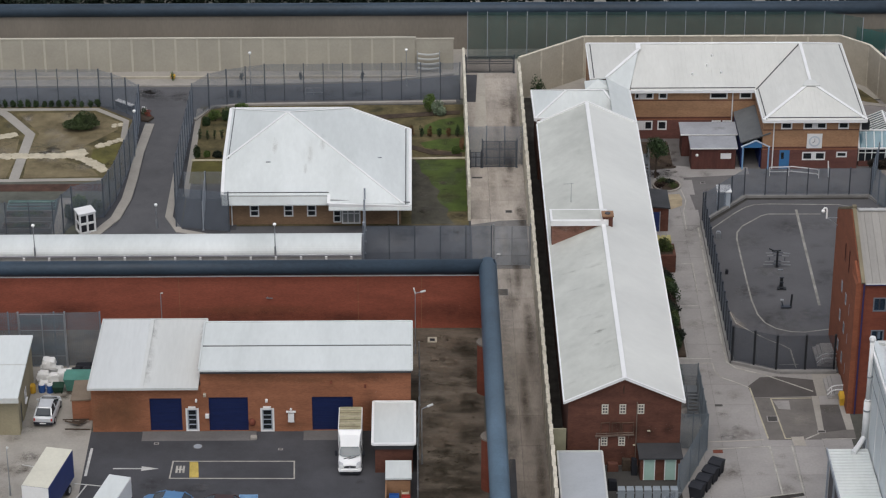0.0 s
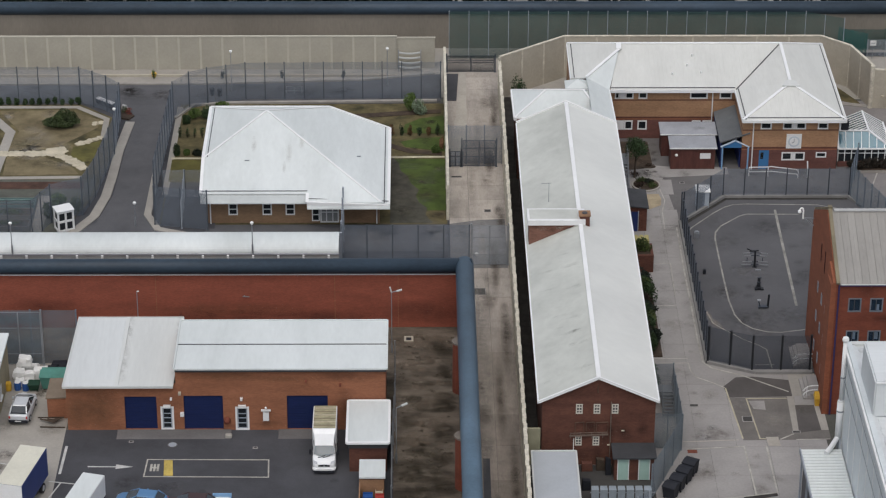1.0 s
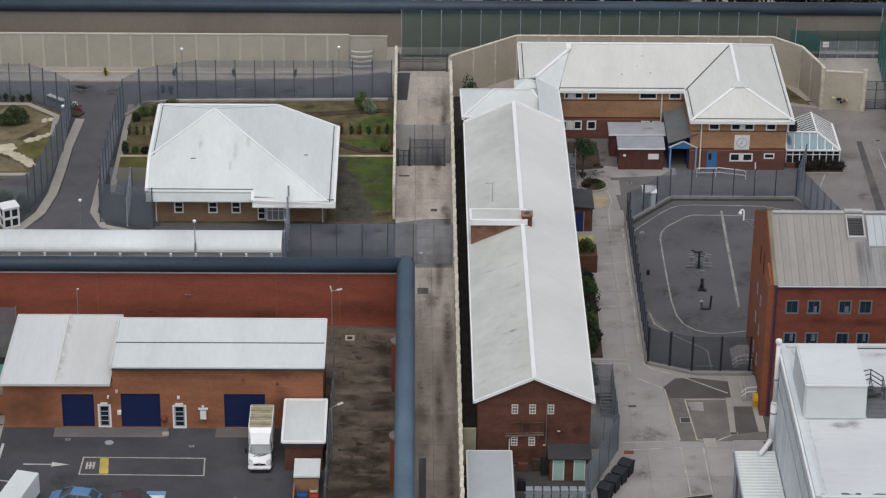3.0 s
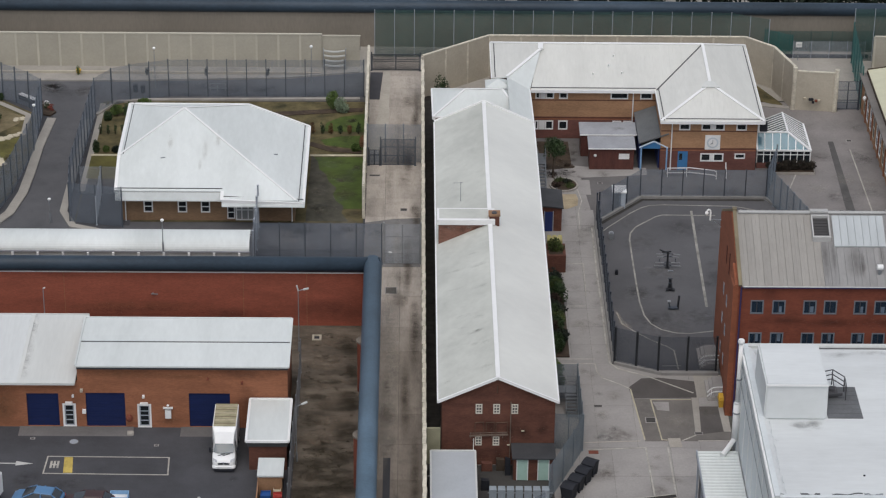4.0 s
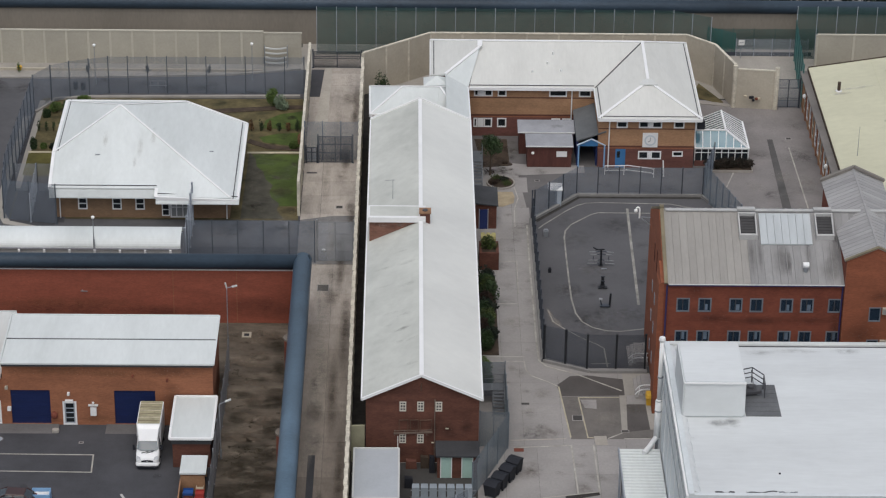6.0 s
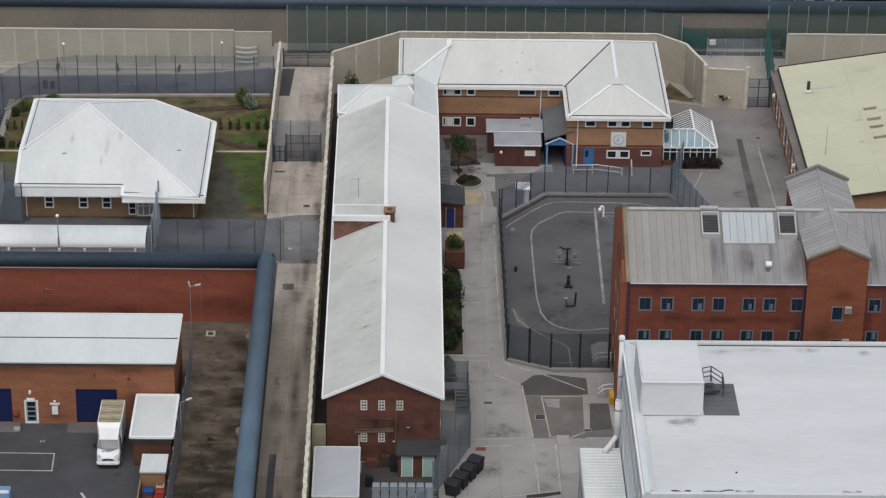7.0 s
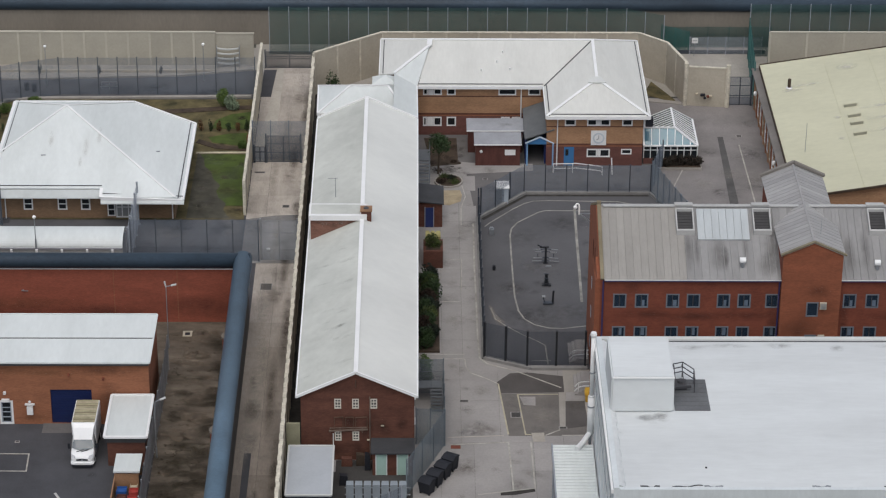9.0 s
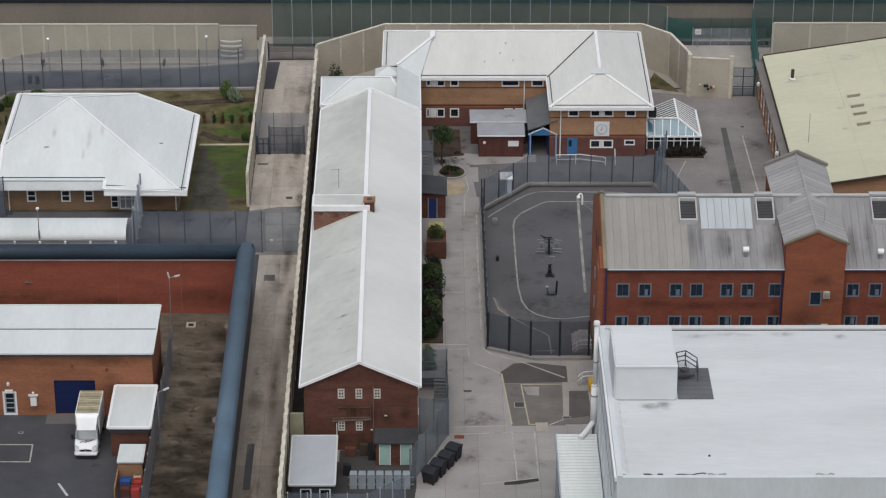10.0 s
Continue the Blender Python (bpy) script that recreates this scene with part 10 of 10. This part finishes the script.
surface("bed_paving", [(-33.6, 232.0), (-32.6, 232.0), (-32.3, 239.8), (-33.7, 239.8)], 0.014, CONCRETE_PALE, "pale paving beside the raised beds")
shrub((-32.3, 235.2, 0), (0.7, 0.8, 1.2), LEAF_MID, "loose green bush beside the white kiosk", 700, 0.12)
shrub((-31.6, 237.6, 0), (0.9, 0.8, 1.2), LEAF_LIGHT, "light green bush beside the white kiosk", 800, 0.12)
shrub((-29.6, 236.4, 0), (0.8, 1.3, 1.1), LEAF_MID, "loose green bush beside the garden fence", 700, 0.12)
shrub((-33.1, 255.7, 0), (1.85, 1.2, 0.9), LEAF_OLIVE, "broad dense green bush on the dry lawn", 5200, 0.12)
shrub((-33.0, 256.0, 0), (1.2, 0.9, 1.45), LEAF_OLIVE, "taller crown of the broad green bush", 3600, 0.12)
for i in range(22):
    shrub((-49 + i * 0.8, 261.15, 0), (0.33, 0.28, 0.6 + 0.1 * (i % 3 == 0)), LEAF, "narrow dark conifer in a row along the road", 300, 0.11, group="conifer row")
KX, KY = -30.45, 232.75
bk = thing("white_kiosk", (KX, KY, 0), "white-framed kiosk with dark glazed panels", "kiosk")
bm = bmesh.new()
for dx in (-0.8, 0.0, 0.8):
    for dy in (-0.6, 0.6):
        box(bm, KX + dx - 0.09, KX + dx + 0.09, KY + dy - 0.09, KY + dy + 0.09, 0, 2.35)
for z in (0.1, 1.2, 2.3):
    for dy in (-0.6, 0.6):
        box(bm, KX - 0.8, KX + 0.8, KY + dy - 0.075, KY + dy + 0.075, z - 0.11, z + 0.11)
    for dx in (-0.8, 0.8):
        box(bm, KX + dx - 0.075, KX + dx + 0.075, KY - 0.6, KY + 0.6, z - 0.11, z + 0.11)
part("frame", bm, WHITE, bk)
bm = bmesh.new()
slab(bm, [(KX - 0.95, KY - 0.75, 2.5), (KX + 0.95, KY - 0.75, 2.5), (KX + 0.95, KY + 0.75, 2.58), (KX - 0.95, KY + 0.75, 2.58)], 0.1)
part("roof", bm, WHITE, bk)
bm = bmesh.new()
box(bm, KX - 0.74, KX + 0.74, KY - 0.54, KY + 0.54, 0.02, 2.3)
part("glazing", bm, BLACK, bk, "dark glazed panels")
bk.matrix_basis = Matrix.Translation((KX, KY, 0)) @ Matrix.Rotation(radians(26), 4, "Z") @ Matrix.Diagonal((0.92, 0.92, 0.88, 1))
# kerbs and footways of the spur road
for pts, w in (([(-26.4, 256.8), (-26.9, 250.0), (-27.0, 244.0), (-27.2, 239.5), (-27.9, 235.3), (-29.6, 231.8), (-33.0, 229.4)], 0.95), ([(-22.6, 256.5), (-22.75, 243.4), (-22.8, 235.6), (-21.6, 232.6), (-18.0, 231.2)], 0.7)):
    bm = bmesh.new()
    ribbon(bm, pts, w, 0.09, False, 0.11)
    solid("footway", bm, CONCRETE_PALE, "pale concrete footway with a kerb along the road", "pavement", kind="structure")
bm = bmesh.new()
bar(bm, (-20.2, 260.9, 0.1), (-16.5, 261.4, 0.1), 0.4, 0.2)
bar(bm, (-16.5, 261.4, 0.1), (5.2, 261.95, 0.1), 0.4, 0.2)
bar(bm, (-21.9, 257.6, 0.1), (-20.2, 260.9, 0.1), 0.4, 0.2)
solid("road_kerb", bm, KERB, "pale kerb along the service road", "kerb", kind="structure")
bm = bmesh.new()
bar(bm, (-62, 266.2, 0.08), (-20, 266.35, 0.08), 0.3, 0.2)
bar(bm, (-20, 266.35, 0.08), (-2.6, 267.35, 0.08), 0.3, 0.2)
bar(bm, (-2.6, 267.35, 0.08), (5.0, 269.0, 0.08), 0.3, 0.2)
solid("road_kerb_far", bm, KERB, "pale kerb on the far side of the service road", "kerb", kind="structure")
bm = bmesh.new()
bar(bm, (-62, 268.4, 0.1), (1.0, 268.4, 0.1), 0.25, 0.3)
solid("wall_base_kerb", bm, CREAM, "low cream kerb at the foot of the panel wall", "kerb", kind="structure")
sk = thing("flower_tub", (-24.9, 268.4, 0), "yellow-green plant in a small tub by the road", "plant pot")
for x in (-24.9, -17.6, -11.2, -4.7):
    shrub((x, 267.9, 0), (0.25, 0.25, 0.8), LEAF_LIGHT if x < -20 else LEAF_DARK, "small upright plant at the foot of the panel wall", 120, 0.09, group="plants by the wall")
bm = bmesh.new()
rod(bm, (-24.9, 268.4, 0), (-24.9, 268.4, 0.4), 0.22, 0.3, 12)
part("tub", bm, YELLOW, sk)
fl_bed = thing("flower_bed", (-27.0, 259.0, 0), "small bed of red and white flowers at the road corner", "flower bed")
bm = bmesh.new()
flat(bm, [(-27.9, 260.9), (-26.1, 258.2), (-26.6, 257.3), (-27.4, 257.6), (-28.6, 260.4)], 0.16, 0.2)
part("soil", bm, SOIL, fl_bed)
for nm, m, x, y, k in (("flowers", mat("flower_red", (0.22, 0.05, 0.035), 0.7, 0.2), -26.7, 258.9, 110), ("blossoms", SACK, -27.2, 259.7, 60), ("greenery", LEAF, -27.2, 259.2, 220)):
    ob = new(nm, leaf_mesh(nm, m, [leaves((x, y, 0.35), (0.6, 1.1, 0.35), k, 0.1, RNG)], (-27.0, 259.0, 0)))
    ob.parent = fl_bed
bn = thing("planter_trough", (-29.4, 260.7, 0), "black and white trough at the garden corner", "planter")
bm = bmesh.new()
prism(bm, [(-30.4, 261.6, 0), (-28.6, 260.1, 0), (-28.3, 260.5, 0), (-30.1, 262.0, 0)], [(-30.4, 261.6, 0.5), (-28.6, 260.1, 0.5), (-28.3, 260.5, 0.5), (-30.1, 262.0, 0.5)])
part("trough", bm, BLACK, bn)
bm = bmesh.new()
prism(bm, [(-30.4, 261.6, 0.502), (-28.6, 260.1, 0.502), (-28.3, 260.5, 0.502), (-30.1, 262.0, 0.502)], [(-30.4, 261.6, 0.58), (-28.6, 260.1, 0.58), (-28.3, 260.5, 0.58), (-30.1, 262.0, 0.58)])
part("rim", bm, SACK, bn)
for x, y in ((-18.4, 263.6), (-17.6, 263.4)):
    bm = bmesh.new()
    rod(bm, (x, y, 0), (x, y, 0.75), 0.22, 0.26, 12)
    rod(bm, (x, y, 0.75), (x, y, 0.85), 0.28, 0.2, 12)
    solid("litter_bin", bm, BLACK, "dark round litter bin beside the road", "litter bin", "road bins")
gt = thing("cycle_rack", (-9.6, 264.2, 0), "pale steel frame standing on the service road", "rack")
bm = bmesh.new()
for x in (-10.6, -9.8, -9.0):
    bar(bm, (x, 264.0, 0), (x, 264.0, 0.8), 0.06)
bar(bm, (-10.6, 264.0, 0.8), (-9.0, 264.0, 0.8), 0.06)
bar(bm, (-10.8, 264.4, 0.1), (-8.8, 264.4, 0.1), 0.06)
part("frame", bm, STEEL, gt)
coil = thing("wire_coils", (2.3, 269.6, 0), "stack of pale curved rails at the panel wall", "coil")
for i in range(4):
    bm = bmesh.new()
    top, low = [], []
    for j in range(13):
        x = 1.2 + j * 0.19
        z = 0.5 + i * 0.55 - 0.14 * math.sin(math.pi * j / 12)
        top.append((x, 269.6, z + 0.14))
        low.append((x, 269.6, z))
    ring = low + top[::-1]
    prism(bm, ring, [(x, 269.75, z) for x, y, z in ring])
    part("rail", bm, ROOF_GREYWHITE, coil)
for x in (1.15, 3.55):
    bm = bmesh.new()
    box(bm, x - 0.04, x + 0.04, 269.55, 269.8, 0, 2.5)
    part("stand", bm, STEEL, coil)

# ---- lamps ----
for x, y, h in ((-23.75, 233.3, 2.3), (-16.4, 264.6, 4.4), (0.0, 266.2, 4.0), (-27.3, 251.0, 4.0)):
    lamp_post((x, y, 0), h, "slim grey lamp post with a white globe head")
for x in (-33.4, -11.75):
    lamp_post((x, 219.5, 4.212), 2.95, "slim grey globe lamp post standing on the covered way")
lamp_post((0.85, 208.8, 0), 6.0, "grey lamp post with two floodlights behind the workshop", "twin", (0.9, 0.0))
lamp_post((-21.1, 208.2, 0), 6.4, "grey lamp post behind the workshop", "arm", (0.15, -0.3))
lamp_post((1.35, 190.6, 0), 5.2, "grey lamp post with a short arm beside the dirt strip", "arm", (0.9, 0.35))
lamp_post((-31.65, 186.2, 0), 4.2, "thin pale lamp post in the concrete yard", "arm", (0.05, 0.2))
sgn = thing("sign_board", (52.45, 273.0, 0), "small white sign on a post before the outer wall", "sign")
bm = bmesh.new()
rod(bm, (52.45, 273.0, 0), (52.45, 273.0, 2.1), 0.04)
part("post", bm, STEEL, sgn)
bm = bmesh.new()
box(bm, 52.15, 52.8, 272.93, 272.96, 1.55, 2.15)
part("board", bm, SACK, sgn)
bm = bmesh.new()
box(bm, 52.25, 52.7, 272.915, 272.928, 1.8, 1.88)
part("writing_bar", bm, STEEL, sgn)
surface("grass_wedge", [(46.2, 262.8), (47.3, 266.2), (49.4, 261.6), (49.5, 260.9)], 0.02, GRASS_MIX, "dark green grass wedge beside the cream wall", "lawn")
surface("grass_kerb", [(45.6, 261.2), (50.4, 260.2), (50.2, 260.8), (46.0, 262.0)], 0.08, KERB, "pale kerb below the grass wedge")
for i, (x, z, w, h, m) in enumerate(((51.3, 1.45, 0.32, 0.22, SANDSTONE), (51.85, 1.3, 0.5, 0.28, BLACK), (52.5, 1.15, 0.3, 0.25, RUST), (52.75, 1.2, 0.3, 0.22, SANDSTONE), (52.2, 1.0, 0.26, 0.22, BLACK))):
    bm = bmesh.new()
    box(bm, x, x + w, 259.45, 259.68, z, z + h)
    bmesh.ops.bevel(bm, geom=bm.edges[:], offset=0.04, segments=1, affect="EDGES")
    solid("wall_meter", bm, m, "small weathered meter box on the cream wall end", "meter box", "meter boxes")
bar_rail = thing("ramp_rail", (38, 244, 0), "pale steel ramp rails in front of the blue door", "handrail")
for z in (0.45, 0.95):
    bm = bmesh.new()
    for p, q_ in (((35.95, 244.0, z), (37.85, 244.0, z + 0.03)), ((37.85, 244.0, z + 0.03), (38.1, 243.9, z + 0.12)), ((38.1, 243.9, z + 0.12), (40.55, 243.5, z)), ((40.55, 243.5, z), (40.75, 243.45, z - 0.15))):
        bar(bm, p, q_, 0.07)
    part("rail", bm, TRIM, bar_rail)
for x, y in ((35.95, 244.0), (37.85, 244.0), (40.75, 243.45)):
    bm = bmesh.new()
    bar(bm, (x, y, 0), (x, y, 0.95), 0.07)
    part("post", bm, TRIM, bar_rail)
bm = bmesh.new()
bar(bm, (41.75, 243.6, 0), (41.65, 243.8, 1.7), 0.09)
part("marker_post", bm, TRIM, bar_rail)

# dead grass and litter over the dirt strip
tufts = []
for i in range(150):
    x, y = RNG.uniform(1.6, 6.2), RNG.uniform(176, 212.5)
    tufts.append(leaves((x, y, 0.06), (RNG.uniform(0.3, 1.0), RNG.uniform(0.15, 0.45), 0.08), 40, 0.05, RNG, 0.1, 5))
tagged(new("dead_grass", leaf_mesh("dead_grass", STRAW, tufts)), "scattered tufts of dead straw-coloured grass on bare earth", "grass", kind="stuff")
bracket = thing("wall_bracket", (-12.0, 213.3, 3.2), "small steel bracket fixed to the red brick wall", "bracket")
bm = bmesh.new()
bar(bm, (-12.35, 213.25, 3.2), (-11.75, 213.25, 3.17), 0.07)
bar(bm, (-12.2, 213.25, 3.2), (-12.2, 213.395, 3.2), 0.1)
part("arm", bm, STEEL, bracket)

# stains and wear on yards, court and dirt, with wall shade painted on the dirt
GROUND_RNG = random.Random(11)


def wear(name, label, count, x0, x1, y0, y1, kinds, z, small, large):
    """Scattered stains of one stretch of ground."""
    t = thing(name, ((x0 + x1) / 2, (y0 + y1) / 2, 0), label, "stains", kind="structure")
    for i in range(count):
        r = GROUND_RNG.uniform(small, large)
        stain(t, GROUND_RNG.choice(kinds), (GROUND_RNG.uniform(x0, x1), GROUND_RNG.uniform(y0, y1), z + i * 0.0002), r * GROUND_RNG.uniform(0.6, 1.5), r, (0, 0, GROUND_RNG.uniform(0, 180)))


dirt_wear = thing("dirt_wear", (4, 195, 0), "streaks of pale dry earth, dark boggy moss and painted wall shade on bare ground", "stains", kind="structure")
DIRT_RNG = random.Random(23)
for i in range(34):
    x, y = DIRT_RNG.uniform(1.6, 5.6), DIRT_RNG.uniform(186, 212)
    stain(dirt_wear, STAIN_EARTH, (x, y, 0.004 + i * 0.0003), DIRT_RNG.uniform(0.7, 2.0), DIRT_RNG.uniform(0.3, 1.0), (0, 0, DIRT_RNG.uniform(-30, 10)))
for i in range(26):
    x, y = DIRT_RNG.uniform(1.8, 5.8), DIRT_RNG.uniform(184, 211)
    stain(dirt_wear, STAIN_STRAW, (x, y, 0.030 + i * 0.0003), DIRT_RNG.uniform(0.5, 1.5), DIRT_RNG.uniform(0.12, 0.4), (0, 0, DIRT_RNG.uniform(-10, 35)))
for i, (x, y, rx, ry) in enumerate(((2.6, 210.5, 2.2, 1.8), (3.0, 206.8, 2.2, 1.6), (2.8, 203.2, 2.0, 1.2), (3.6, 196.8, 2.4, 1.4), (2.4, 194.0, 1.8, 1.0))):
    stain(dirt_wear, STAIN_EARTH, (x, y, 0.014 + i * 0.0004), rx, ry, (0, 0, -12))
# dark boggy patches; those beyond x = 5 paint the red wall's shade
for i, (x, y, rx, ry) in enumerate(((3.2, 189.6, 2.8, 2.2), (4.6, 187.0, 2.6, 2.6), (2.6, 185.2, 2.4, 2.2), (4.4, 182.2, 2.8, 3.0), (2.6, 179.5, 2.4, 2.8), (4.6, 175.5, 3.0, 4.0), (5.4, 200.2, 1.1, 2.2), (5.2, 195.2, 1.2, 2.0), (5.3, 209.2, 1.3, 2.0), (4.6, 199.3, 2.0, 0.9), (5.6, 204.6, 0.8, 2.4), (2.6, 200.8, 1.0, 0.8), (3.8, 203.4, 1.1, 0.5), (2.3, 197.0, 0.9, 1.2), (3.6, 192.6, 1.8, 1.0), (4.9, 191.5, 1.4, 1.6))):
    stain(dirt_wear, STAIN_BOG_SHADE, (x, y, 0.018 + i * 0.0004), rx, ry, (0, 0, 10 * (i % 3)))
wear("lawn_wear", "bare brown and mossy patches in the worn lawn", 34, 1.0, 5.4, 235.0, 247.6, (STAIN_BROWN, STAIN_SOOT, STAIN_MOSS, STAIN_BROWN, STAIN_GREY), 0.030, 0.4, 1.3)
wear("garden_wear", "bare patches in the garden lawns", 16, 1.6, 5.4, 249.2, 257.0, (STAIN_BROWN, STAIN_MOSS, STAIN_SOOT), 0.030, 0.3, 0.7)
wear("entry_wear", "dark stains on the paving before the day centre", 22, -3, 11, 227.5, 233.2, (STAIN_SOOT, STAIN_GREY, STAIN_SOOT, STAIN_PALE), 0.040, 0.4, 1.6)
wear("bed_wear", "bare earth and moss on the paving beside the wing", 26, 23.7, 27.3, 243.5, 251.5, (STAIN_BROWN, STAIN_SOOT, STAIN_MOSS, STAIN_SOOT), 0.030, 0.3, 1.1)
wear("asphalt_wear", "oil stains and pale scuffs on the parking yard", 30, -25, 0.5, 166, 194.5, (STAIN_SOOT, STAIN_GREY, STAIN_SOOT), 0.001, 0.3, 1.8)
wear("walkway_wear", "dirty stains on the concrete walkway", 26, 25.0, 27.8, 194, 243, (STAIN_GREY, STAIN_MOSS, STAIN_PALE, STAIN_GREY), 0.004, 0.3, 1.3)
wear("yard_wear", "dirty stains on the concrete yard", 40, 24, 36, 165, 203, (STAIN_GREY, STAIN_MOSS, STAIN_PALE, STAIN_PALE, STAIN_BROWN), 0.006, 0.3, 1.8)
wear("court_wear", "scuffs and faint stains on the sports court", 30, 30.5, 44, 208, 237, (STAIN_GREY, STAIN_SOOT, STAIN_GREY), 0.003, 0.4, 2.4)
wear("concrete_yard_wear", "dirty stains on the pale concrete yard", 34, -34, -26.8, 168, 203, (STAIN_GREY, STAIN_SOOT, STAIN_BROWN, STAIN_BROWN), 0.001, 0.4, 2.2)
wear("forecourt_wear", "dirty stains on the forecourt", 26, 29, 45, 240, 245, (STAIN_GREY, STAIN_PALE, STAIN_SOOT), 0.004, 0.3, 1.2)
wear("passage_wear", "dirty stains on the passage beside the hall", 30, 49, 56.5, 216, 256, (STAIN_GREY, STAIN_SOOT, STAIN_PALE), 0.004, 0.4, 1.8)
wear("road_wear", "stains and patches on the service road", 40, -42, 4, 262.6, 266.4, (STAIN_GREY, STAIN_SOOT), 0.006, 0.4, 1.8)
wear("lawn_wear", "bare and mossy patches on the dry lawn", 40, -42, -29.5, 247, 260, (STAIN_MOSS, STAIN_BROWN, STAIN_PALE), 0.018, 0.5, 1.8)
